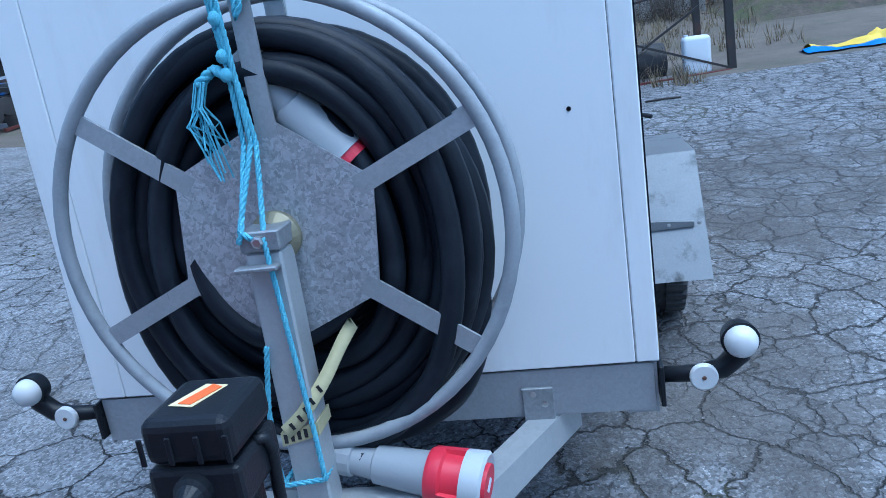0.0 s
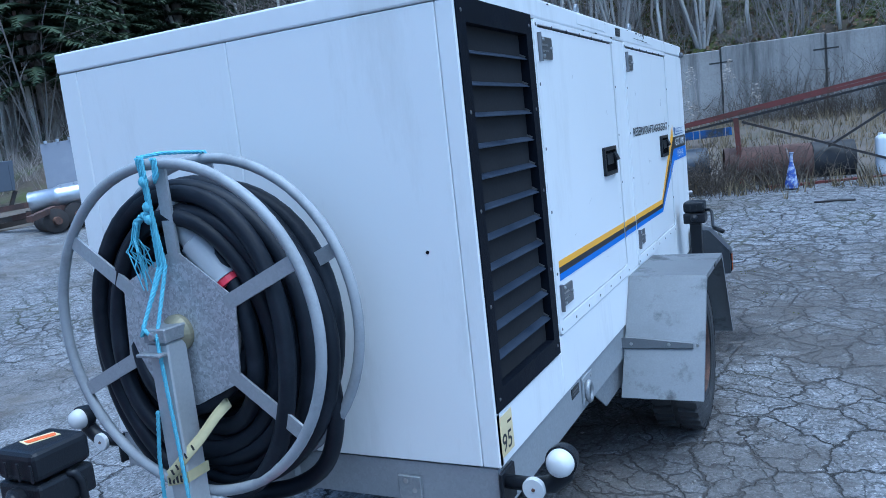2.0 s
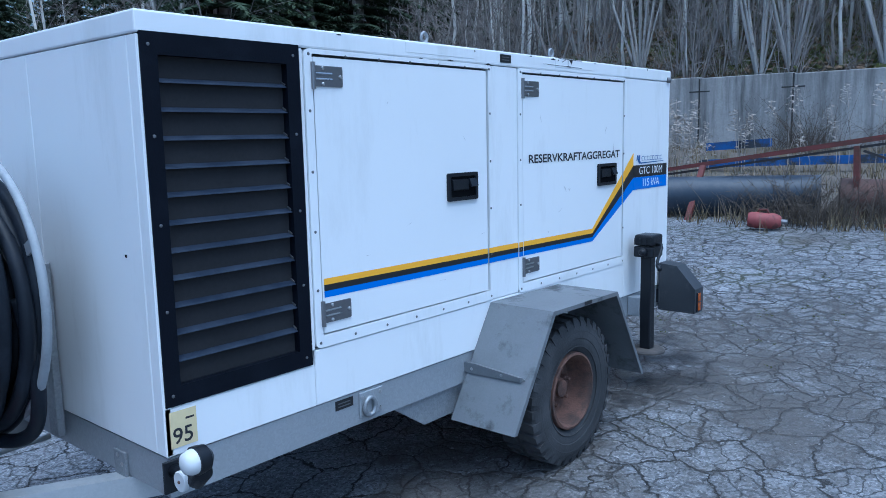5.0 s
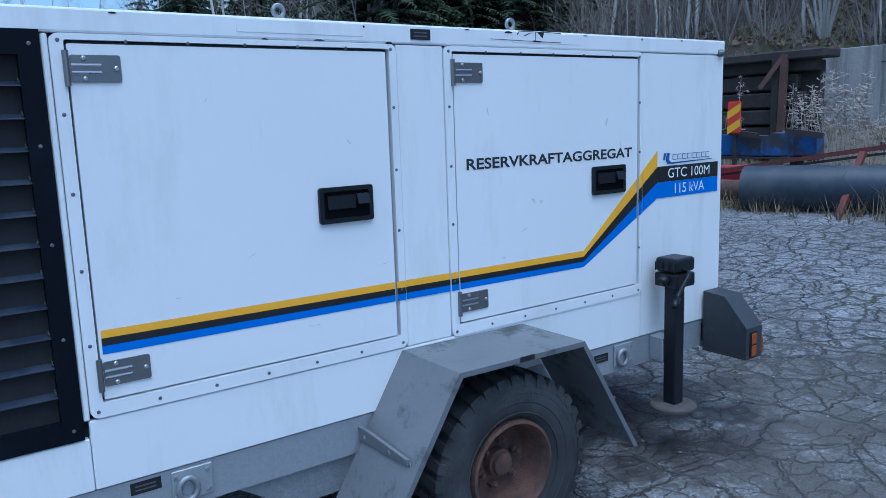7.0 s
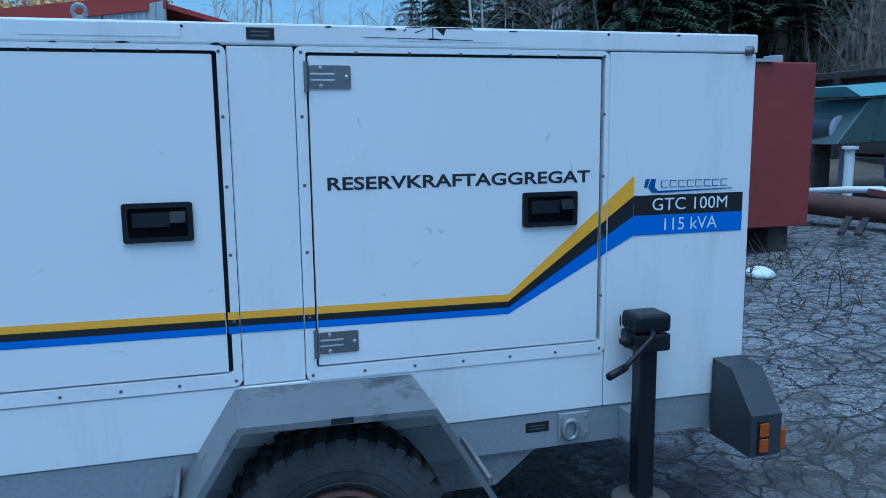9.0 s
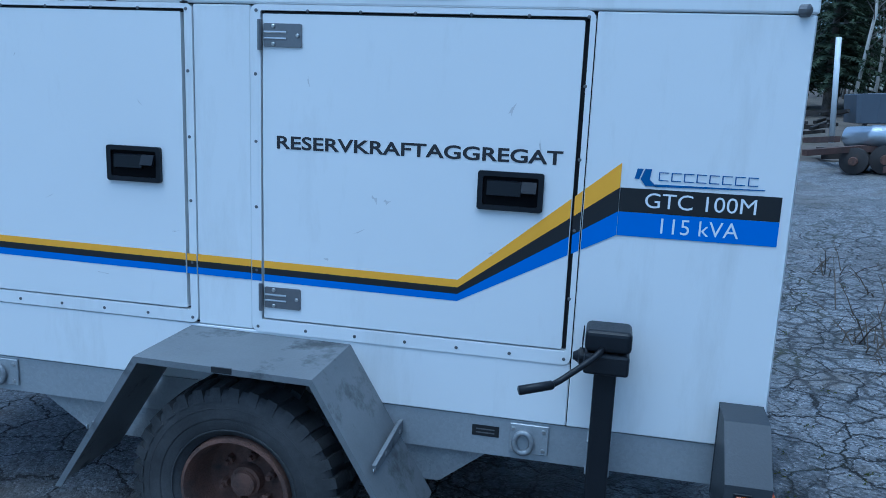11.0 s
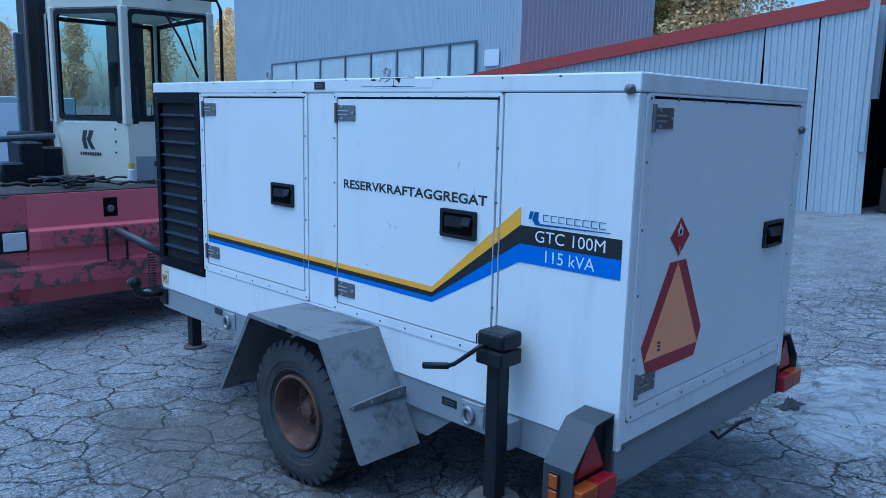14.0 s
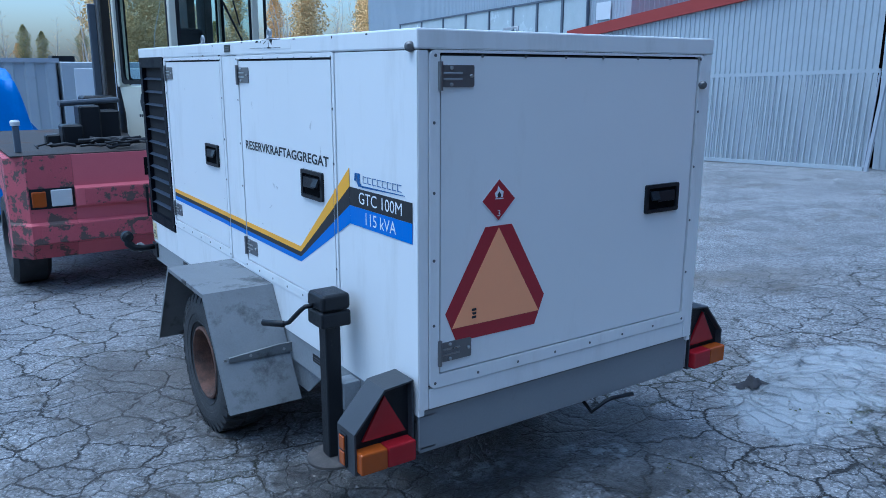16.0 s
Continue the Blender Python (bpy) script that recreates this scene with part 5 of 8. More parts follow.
GREY_BARK = mat("grey_brown_bark", (0.24, 0.215, 0.19), 0.9, 0, 0.3, 3, 0.5, 40, (0.07, 0.06, 0.05), 0.45, 4, 0.1, rand=0.3)
TWIG = mat("bare_twigs", (0.27, 0.245, 0.225), 0.9, 0, 0.25, 6, 0.1, 60, rand=0.3)
NEEDLES = mat("spruce_needles", (0.028, 0.048, 0.024), 0.8, 0, 0.4, 1.5, 0.1, 40, (0.045, 0.065, 0.028), 0.45, 2.5, 0.15, rand=0.3)
# golden leaf colour raised to hold the sunlight on the far crowns
SUN_PAINTED_LEAF = mat("golden_leaves_painted_sun", (0.78, 0.55, 0.25), 0.8, 0, 0.3, 1, 0.1, 30, rand=0.3)
DRY_GRASS = mat("dry_grass", (0.19, 0.15, 0.09), 0.9, 0, 0.3, 3, 0.1, 60)
DRY_WEED = mat("dry_weed_plumes", (0.32, 0.28, 0.24), 0.9, 0, 0.25, 6, 0.1, 60)
STALK = mat("dark_dry_stalks", (0.085, 0.068, 0.052), 0.9, 0, 0.3, 6, 0.1, 60)
MOSS = mat("moss", (0.085, 0.095, 0.022), 0.95, 0, 0.4, 5, 0.6, 60)
GLASS = bpy.data.materials.new("window_glass")
GLASS.use_nodes = True
gb = GLASS.node_tree.nodes["Principled BSDF"]
gb.inputs["Base Color"].default_value = (0.80, 0.90, 0.90, 1)
gb.inputs["Roughness"].default_value, gb.inputs["Transmission Weight"].default_value, gb.inputs["IOR"].default_value = 0.02, 1.0, 1.05
HOSE = mat("black_hose", (0.02, 0.02, 0.022), 0.6, 0, 0.2, 10)
CLOTH = mat("dark_cloth", (0.03, 0.03, 0.035), 0.9, 0, 0.2, 10)


def add_sheet(bm, a, b, z0a, z0b, z1a, z1b, pitch, depth, out):
    """Trapezoid-ribbed sheet from a to b (plan points); the bottom and top heights run from the first to the second."""
    a, b, out = Vector((*a, 0)), Vector((*b, 0)), Vector((*out, 0)).normalized()
    n = max(1, int((b - a).length / pitch))
    row0, row1 = [], []
    for k in range(n):
        for f, d in ((0.0, 0), (0.42, 0), (0.52, depth), (0.90, depth)):
            t = (k + f) / n
            p = a.lerp(b, t) + out * d
            row0.append(bm.verts.new((p.x, p.y, z0a + t * (z0b - z0a))))
            row1.append(bm.verts.new((p.x, p.y, z1a + t * (z1b - z1a))))
    for i in range(len(row0) - 1):
        bm.faces.new((row0[i], row0[i + 1], row1[i + 1], row1[i]))


def sheet(*args):
    bm = bmesh.new()
    add_sheet(bm, *args)
    return bm


# ---- retaining wall ----
CONCRETE = mat("stained_concrete", (0.36, 0.345, 0.325), 0.88, 0, 0.45, 0.9, 0.4, 30, (0.10, 0.10, 0.095), 0.45, 1.6, 0.12, stretch=(1.6, 1.0, 0.14))
DARK_STAIN = mat("black_moisture_stain", (0.05, 0.05, 0.048), 0.9, 0, 0.3, 5, 0.2, 40)
WY = 18.15
joints = [3.0 - 2.05 * k for k in range(6)]
for k, (x1, x0) in enumerate(zip(joints, joints[1:])):
    w = structure("wall_%d" % (k + 1), box((x0 + 0.012, WY, 0.2), (x1 - 0.012, WY + 0.35, 2.84 + 0.03 * math.sin(k * 2.1)), 0.015), CONCRETE, "weathered grey concrete retaining wall section with dark streaks", "wall")
    part("joint_stain", box((x0 - 0.016, WY - 0.006, 0.9), (x0 + 0.016, WY + 0.02, 2.82), 0.002), DARK_STAIN, w)
    part("joint_stain", box((x0 - 0.24, WY - 0.006, 2.52), (x0 + 0.24, WY + 0.02, 2.55), 0.002), DARK_STAIN, w)
structure("wall_7", box((-13.5, WY + 0.2, 0.2), (joints[-1] - 0.02, WY + 0.5, 2.75), 0.02), CONCRETE, "dark stained end of the concrete retaining wall", "wall")

# ---- timber wall behind the scrap ----
tw = structure("timber_wall", box((-13.2, 13.6, 0.2), (-4.2, 13.75, 2.4)), TIMBER, "dark weathered timber bulkhead", "wall")
rng = random.Random(11)
for k in range(7):
    z = 0.62 + k * 0.27
    part("timber", box((-13.3 + rng.uniform(0, 0.2), 13.40 + rng.uniform(0, 0.06), z), (-4.1 - rng.uniform(0, 0.4), 13.59, z + 0.235), 0.02), TIMBER, tw)
for k in range(5):
    part("stake", box((-13.0 + k * 2.05, 13.25, 0.3), (-12.88 + k * 2.05, 13.39, 2.55), 0.01), TIMBER, tw)
part("cap_beam", box((-13.4, 13.30, 2.42), (-4.0, 13.80, 2.56), 0.02), TIMBER, tw)
part("leaning_prop", beam((-4.9, 13.1, 2.0), (-4.6, 13.28, 2.5), 0.07, 0.07), RUST_PIPE, tw)
part("prop_post", beam((-4.6, 13.2, 0.6), (-4.6, 13.28, 2.5), 0.09, 0.09), RUST_PIPE, tw)

# ---- pipes and frame beyond the yard ----
def pipe(name, a, b, r, wall, material, label, seg=36):
    a, b = Vector(a), Vector(b)
    L = (b - a).length
    t = thing(name, (a + b) / 2 - Vector((0, 0, r)), label, "pipe")
    bm = bmesh.new()
    ax = (b - a).normalized()
    u = ax.orthogonal().normalized()
    w = ax.cross(u)
    rings = []
    for h, rr in ((0, r), (L, r), (L, r - wall), (0, r - wall)):
        rings.append([bm.verts.new(a + ax * h + rr * (math.cos(k * math.tau / seg) * u + math.sin(k * math.tau / seg) * w)) for k in range(seg)])
    for i in range(4):
        for k in range(seg):
            bm.faces.new((rings[i][k], rings[i][(k + 1) % seg], rings[(i + 1) % 4][(k + 1) % seg], rings[(i + 1) % 4][k]))
    part("tube", bm, material, t, "", 40)
    return t


pipe("plastic_pipe", (-2.92, 9.74, 0.805), (-0.50, 10.42, 0.845), 0.250, 0.03, PE_PIPE, "large blue-grey plastic pipe lying in dry weeds")
pipe_b = pipe("steel_pipe", (-0.42, 11.25, 0.765), (0.66, 11.45, 0.735), 0.255, 0.012, RUST_PIPE, "brown rusty steel pipe lying in dry weeds")
pipe_c = pipe("pipe_end", (0.67, 11.45, 0.735), (1.17, 11.53, 0.725), 0.262, 0.03, HOSE, "black plastic pipe section lying on the grass")
pipe("thin_pipe", (-2.75, 10.05, 0.73), (-5.8, 9.16, 0.83), 0.125, 0.01, RUST_PIPE, "long thin rusty brown pipe")
frame_ = thing("truss", (0, 11.2, 0.45), "red primed steel frame leaning over the pipes", "truss")
for n_, a, b, w, h, m in (
        ("chord", (-4.3, 10.85, 0.85), (1.66, 11.25, 1.75), 0.04, 0.04, RED_STEEL), ("chord", (-4.3, 11.15, 0.86), (1.66, 11.95, 1.80), 0.04, 0.04, RED_STEEL),
        ("chord", (-4.3, 10.87, 0.79), (1.66, 11.27, 1.68), 0.03, 0.03, DARK_STEEL),
        ("end_bar", (1.60, 11.25, 1.75), (2.03, 11.3, 1.74), 0.05, 0.05, DARK_STEEL), ("end_bar", (1.66, 11.95, 1.80), (2.03, 11.35, 1.75), 0.04, 0.04, DARK_STEEL),
        ("post", (-0.18, 11.12, 0.44), (-0.22, 11.12, 1.42), 0.09, 0.06, RED_STEEL), ("post", (1.68, 11.6, 0.48), (1.66, 11.6, 1.74), 0.09, 0.09, DARK_STEEL),
        ("post", (2.06, 11.30, 0.40), (2.02, 11.3, 2.35), 0.11, 0.10, DARK_STEEL), ("post", (-2.05, 10.40, 0.45), (-2.05, 10.9, 1.17), 0.07, 0.05, RED_STEEL), ("post", (-0.05, 11.9, 0.5), (-0.05, 11.9, 1.48), 0.06, 0.06, DARK_STEEL),
        ("base_bar", (0.18, 10.62, 0.50), (2.02, 11.22, 0.50), 0.10, 0.06, RED_STEEL), ("base_bar", (0.10, 10.72, 0.47), (1.95, 11.38, 0.47), 0.06, 0.05, RED_STEEL),
        ("brace", (-0.15, 11.15, 1.36), (2.00, 11.25, 0.55), 0.04, 0.03, DARK_STEEL), ("brace", (1.66, 11.3, 1.40), (0.88, 11.25, 0.93), 0.04, 0.03, DARK_STEEL)):
    part(n_, beam(a, b, w, h), m, frame_)

can = thing("jerry_can", (1.60, 11.35, 0.50), "translucent white plastic jerry can on the grass", "jerry can")
part("body", box((1.42, 11.22, 0.50), (1.79, 11.50, 1.02), 0.06, 4), WHITE_PLASTIC, can, "", 50)
part("cap", lathe([(0, 0.03), (0.03, 0.03)], (1.48, 11.36, 1.015), (0, 0, 1), 14), WHITE_PLASTIC, can)
gas = thing("red_canister", (-0.93, 9.95, 0.50), "faded red metal canister lying on its side", "canister")
part("body", lathe([(-0.18, 0.05), (-0.175, 0.08), (-0.15, 0.092), (-0.10, 0.094), (-0.09, 0.098), (-0.07, 0.098), (-0.06, 0.094), (0.12, 0.092), (0.16, 0.08), (0.19, 0.05)], (-0.93, 10.0, 0.605), (0.96, 0.25, -0.05), 24), mat("faded_red_paint", (0.26, 0.062, 0.058), 0.65, 0, 0.3, 5, 0.2, 60, (0.10, 0.05, 0.045), 0.4, 9, 0.06), gas, "", 40)
part("valve", lathe([(0.19, 0.03), (0.25, 0.03), (0.26, 0.02)], (-0.93, 10.0, 0.605), (0.96, 0.25, -0.05), 12), STEEL, gas)
part("handle", tube([(-1.0, 9.98, 0.70), (-0.98, 9.98, 0.735), (-0.90, 10.0, 0.735), (-0.87, 10.0, 0.69)], 0.012, 6), RED_STEEL, gas)
bag = thing("plastic_bag", (0.45, 10.45, 0.50), "blue and white plastic bag tied on a stick", "plastic bag")
part("bag", lathe([(0.0, 0.075), (0.05, 0.080), (0.14, 0.060), (0.22, 0.048), (0.32, 0.022), (0.40, 0.016), (0.44, 0.028)], (0.45, 10.45, 0.50), (0.03, 0.0, 1), 9), mat("crumpled_blue_film", (0.42, 0.48, 0.62), 0.4, 0, 0.3, 6, 0.6, 30, (0.06, 0.10, 0.38), 0.5, 14, 0.05), bag)
part("stick", tube([(0.46, 10.47, 0.46), (0.45, 10.47, 0.80), (0.41, 10.47, 1.00)], 0.008, 6), TWIG, bag)
tarp = thing("tarpaulin", (3.7, 11.5, 0.4), "crumpled yellow and blue tarpaulin on the ground", "tarpaulin")
rng = random.Random(3)
for j, (x0, x1, y0, m, h) in enumerate(((3.10, 4.6, 11.55, BLUE_TARP, 0.14), (3.25, 4.7, 11.80, YELLOW_TARP, 0.22), (3.9, 4.9, 11.95, YELLOW_TARP, 0.36))):
    bm = bmesh.new()
    nx, ny = 22, 8
    vs = [[bm.verts.new((x0 + (x1 - x0) * i / nx, y0 + 0.5 * k / ny + 0.05 * math.sin(i * 0.9 + j), ground_z(x0, y0) + 0.01 + h * math.sin(math.pi * k / ny) * (0.35 + 0.65 * noise.noise((i * 0.28, k * 0.4, j * 3.1)) ** 2 + 0.25 * math.sin(i * 0.55 + j * 2)) ** 2)) for k in range(ny + 1)] for i in range(nx + 1)]
    for i in range(nx):
        for k in range(ny):
            bm.faces.new((vs[i][k], vs[i + 1][k], vs[i + 1][k + 1], vs[i][k + 1]))
    part("fold", bm, m, tarp, "", True)

near_c = Vector((1.25, 0.0, 1.57))
for ob, drop in ((pipe_b, 0), (pipe_c, 0), (frame_, 0), (can, 0), (gas, 0.03), (bag, 0), (tarp, 0.10)):
    ob.location = near_c + (ob.location - near_c) * 0.928 - Vector((0, 0, drop))
    ob.scale = (0.928,) * 3

# ---- scrap beyond the rear of the trailer ----
rb = thing("red_box", (-4.4, 7.8, 0.55), "dull red steel box standing on wooden blocks", "steel box")
part("shell", box((-5.1, 7.05, 0.725), (-3.72, 8.42, 2.235), 0.01), mat("dull_red_paint", (0.235, 0.042, 0.036), 0.6, 0, 0.15, 1.2, 0.1, 60, (0.16, 0.035, 0.03), 0.4, 1.5, 0.2), rb)
part("lid_strip", box((-5.08, 7.03, 2.236), (-3.70, 7.95, 2.262)), GREY_BOARD, rb)
part("roof_box", box((-4.0, 8.05, 2.236), (-3.86, 8.16, 2.31), 0.005), GREY_BOARD, rb)
for y in (7.25, 8.05):
    part("block", box((-5.0, y, ground_z(-4.2, y) + 0.0), (-3.80, y + 0.22, 0.724), 0.01), TIMBER, rb)
gc = thing("green_container", (-5.9, 11.2, 0.7), "faded green skip with teal cover on steel stands", "skip")
part("shell", prism([(-5.5, 10.30, 1.42), (-5.5, 12.30, 1.47), (-5.5, 12.42, 2.06), (-5.5, 10.78, 1.98)], (-1.4, 0, 0), 0.015), GREEN_STEEL, gc)
for k in range(3):
    part("rib", beam((-5.49, 10.85 + 0.5 * k, 1.46), (-5.49, 11.0 + 0.5 * k, 2.02), 0.05, 0.02, (1, 0, 0)), GREEN_STEEL, gc)
part("cover", prism([(-5.44, 10.58, 2.00), (-5.44, 12.5, 2.10), (-5.56, 12.5, 2.25), (-5.56, 10.46, 2.12)], (-0.9, 0, 0.02)), TEAL, gc)
for y in (10.42, 11.30, 12.2):
    part("stand", box((-5.56, y, 0.6), (-5.47, y + 0.09, 1.415)), BIN_GREY, gc)
part("stand_beam", box((-5.46, 10.30, 1.36), (-5.38, 12.6, 1.44)), DARK_STEEL, gc)
part("box_face", box((-5.49, 11.75, 1.60), (-5.46, 11.98, 1.98), 0.01), WHITE_PLASTIC, gc)
part("red_pole", beam((-5.36, 11.62, 1.44), (-5.36, 11.58, 2.10), 0.06, 0.06, (1, 0, 0)), RED_STEEL, gc)
part("pole_head", box((-5.40, 11.54, 2.10), (-5.33, 11.63, 2.26), 0.005), BLUE_STEEL, gc)
bb = thing("blue_beam", (-3.6, 11.2, 0.9), "worn blue steel girder on trestles", "girder")
part("girder", prism([(-5.0, 11.10, 1.07), (-2.85, 11.10, 1.09), (-2.85, 11.10, 1.35), (-3.45, 11.10, 1.38), (-3.5, 11.10, 1.33), (-4.2, 11.10, 1.36), (-4.3, 11.10, 1.29), (-5.0, 11.10, 1.31)], (0, 0.18, 0), 0.008), BLUE_STEEL, bb)
for k in range(5):
    part("web_rib", box((-4.85 + 0.42 * k, 11.075, 1.09), (-4.82 + 0.42 * k, 11.099, 1.30)), BLUE_STEEL, bb)
part("lower_flange", box((-5.0, 11.03, 1.045), (-2.85, 11.30, 1.069)), DARK_STEEL, bb)
for x in (-4.75, -4.05, -3.2):
    part("rag", beam((x, 11.0, 1.40), (x + 0.45, 11.04, 1.34), 0.05, 0.07), DARK_STEEL, bb)
for x in (-4.5, -3.2):
    part("trestle", box((x, 11.12, 0.62), (x + 0.1, 11.26, 1.089)), DARK_STEEL, bb)
b2 = thing("blue_beam", (-4.9, 10.8, 0.9), "worn blue steel plate propped behind the pipe", "girder")
part("plate", box((-5.2, 10.75, 1.02), (-4.72, 10.85, 1.32), 0.01), BLUE_STEEL, b2)
part("prop", box((-5.0, 10.76, 0.6), (-4.92, 10.84, 1.02)), DARK_STEEL, b2)
b3 = thing("blue_rack", (-2.3, 14.5, 0.7), "blue painted steel frame half hidden by weeds", "truss")
for a, b in (((-3.6, 14.4, 1.05), (-0.6, 14.6, 1.15)), ((-3.4, 14.4, 0.75), (-3.4, 14.4, 1.45)), ((-2.3, 14.5, 0.75), (-2.3, 14.5, 1.55)), ((-1.1, 14.6, 0.75), (-1.1, 14.6, 1.9)), ((-0.7, 14.6, 0.75), (-0.7, 14.6, 1.9)), ((-3.5, 14.45, 1.35), (-2.4, 14.5, 1.42))):
    part("bar", beam(a, b, 0.12, 0.14), BLUE_STEEL, b3)
mk_ = thing("marker_board", (-3.9, 10.95, 0.62), "red and yellow striped roadside marker board", "marker board")
RED_SIGN = mat("red_sign_film", (0.65, 0.05, 0.03), 0.5)
YEL_SIGN = mat("yellow_sign_film", (0.85, 0.50, 0.02), 0.5)
part("board", box((-4.00, 10.95, 1.38), (-3.81, 10.975, 1.80), 0.02), RED_SIGN, mk_)
for z in (1.58, 1.38):
    part("stripe", prism([(-4.0, 10.948, z - 0.02), (-3.81, 10.948, z + 0.09), (-3.81, 10.948, z + 0.19), (-4.0, 10.948, z + 0.08)], (0, 0.001, 0)), YEL_SIGN, mk_)
part("pole", box((-3.93, 10.977, 0.60), (-3.88, 11.01, 1.80)), DARK_STEEL, mk_)
rm = thing("red_machine_part", (-3.3, 10.2, 0.6), "worn red machine housing lying behind the pipe", "machine part")
part("housing", prism([(-3.95, 10.15, 0.62), (-2.85, 10.2, 0.62), (-2.9, 10.2, 0.95), (-3.3, 10.2, 1.02), (-3.95, 10.15, 0.98)], (0, 0.35, 0), 0.02), mat("worn_red_paint", (0.34, 0.028, 0.042), 0.55, 0, 0.25, 3, 0.3, 60, (0.07, 0.035, 0.035), 0.46, 4, 0.05), rm)
st_ = thing("pipe_stand", (-3.2, 9.0, 0.6), "rusty steel trestle under the thin pipe", "trestle")
for a, b in (((-3.20, 9.05, 0.55), (-3.20, 9.05, 1.55)), ((-3.20, 9.05, 0.62), (-3.55, 10.0, 0.62)), ((-3.55, 10.0, 0.6), (-3.55, 10.0, 1.05)), ((-3.20, 9.05, 1.02), (-3.55, 10.0, 0.62)), ((-3.20, 9.05, 0.66), (-3.55, 10.0, 1.0)), ((-3.20, 9.05, 1.0), (-3.9, 9.3, 1.0))):
    part("bar", beam(a, b, 0.06, 0.06, (0.3, 0.2, 1)), RED_STEEL, st_)
wpn = thing("white_bent_pipe", (-5.0, 10.0, 0.7), "white bent pipe with an upright stub", "pipe")
part("upright", lathe([(0, 0.055), (0.66, 0.055), (0.665, 0.09), (0.70, 0.09)], (-5.05, 10.1, 0.72), (0, 0, 1), 18), WHITE_PLASTIC, wpn, "", 40)
part("bend", tube([(-5.6, 9.6, 0.86), (-4.9, 9.95, 0.93), (-4.55, 10.1, 0.95), (-4.45, 10.15, 0.90), (-4.42, 10.17, 0.75), (-4.42, 10.17, 0.66)], 0.04, 12), WHITE_PLASTIC, wpn, "", True)
part("base", box((-5.15, 9.98, 0.62), (-4.95, 10.2, 0.72)), DARK_STEEL, wpn)
tb = thing("pipe_bend", (-6.0, 10.7, 1.4), "short dark pipe bend with a pale flange", "pipe")
part("bend", tube([(-6.6, 10.4, 1.50), (-6.1, 10.45, 1.60), (-5.75, 10.55, 1.60)], 0.17, 18), PE_PIPE, tb, "", 40)
part("flange", lathe([(0, 0.17), (0.03, 0.185), (0.04, 0.15)], (-5.76, 10.55, 1.60), (1, 0.25, 0), 24), GREY_BOARD, tb)
part("cradle", box((-6.5, 10.35, 0.6), (-5.9, 10.6, 1.44)), TIMBER, tb)
pk = thing("plank", (-4.0, 8.9, 0.6), "two weathered steel flats lying on the asphalt", "plank")
for a, b in (((-3.55, 8.65, 0.66), (-4.2, 9.35, 0.71)), ((-3.42, 8.72, 0.66), (-4.05, 9.42, 0.71))):
    part("flat", beam(a, b, 0.06, 0.03), DARK_STEEL, pk)
bd = thing("white_boat_hull", (-6.6, 11.2, 0.8), "white plastic hull and steel trestle in the scrap", "scrap")
part("hull", prism([(-6.0, 9.6, 0.9), (-6.0, 10.4, 0.95), (-6.0, 10.2, 1.35), (-6.0, 9.8, 1.42)], (-0.8, 0, 0), 0.04), WHITE_PLASTIC, bd)
for a, b in (((-5.9, 9.5, 0.65), (-5.9, 9.75, 1.38)), ((-5.9, 10.0, 0.65), (-5.9, 9.75, 1.38)), ((-5.9, 9.4, 0.9), (-5.9, 10.3, 0.9))):
    part("bar", beam(a, b, 0.07, 0.07), BIN_GREY, bd)
# scrap row beside the timber wall
cs_ = thing("timber_crib", (-9.9, 9.45, 0.8), "dark crib of stacked timber under a leaning plate", "timber stack", "scrap heap")
for k in range(5):
    z = ground_z(-9.9, 9.45) + 0.002 + k * 0.115
    if k % 2:
        for y in (9.22, 9.62):
            part("timber", box((-10.25, y, z), (-9.65, y + 0.10, z + 0.112), 0.008), TIMBER, cs_)
    else:
        for x in (-10.2, -9.8):
            part("timber", box((x, 9.12, z), (x + 0.11, 9.80, z + 0.112), 0.008), TIMBER, cs_)
part("leaning_bar", beam((-9.6, 9.78, ground_z(-9.6, 9.78)), (-9.85, 9.18, 2.02), 0.06, 0.06), DARK_STEEL, cs_)
part("leaning_bar", beam((-9.5, 9.35, ground_z(-9.5, 9.35)), (-9.85, 9.25, 1.52), 0.05, 0.05), RUST_PIPE, cs_)
pt_ = thing("dark_plate", (-10.3, 9.9, 0.9), "dark rusty plate stack with a white rail", "scrap", "scrap heap")
part("plate", box((-10.42, 9.25, 1.62), (-10.36, 10.6, 2.04), 0.004), DARK_STEEL, pt_)
part("plate", box((-10.36, 9.32, 1.30), (-10.30, 10.7, 1.615), 0.004), RUST_PIPE, pt_)
part("white_rail", box((-10.34, 9.30, 1.86), (-10.29, 10.3, 1.90), 0.004), WHITE_PLASTIC, pt_)
for y in (9.4, 10.5):
    part("leg", box((-10.45, y, ground_z(-10.4, y)), (-10.37, y + 0.08, 1.64)), DARK_STEEL, pt_)
sk_rng = random.Random(17)
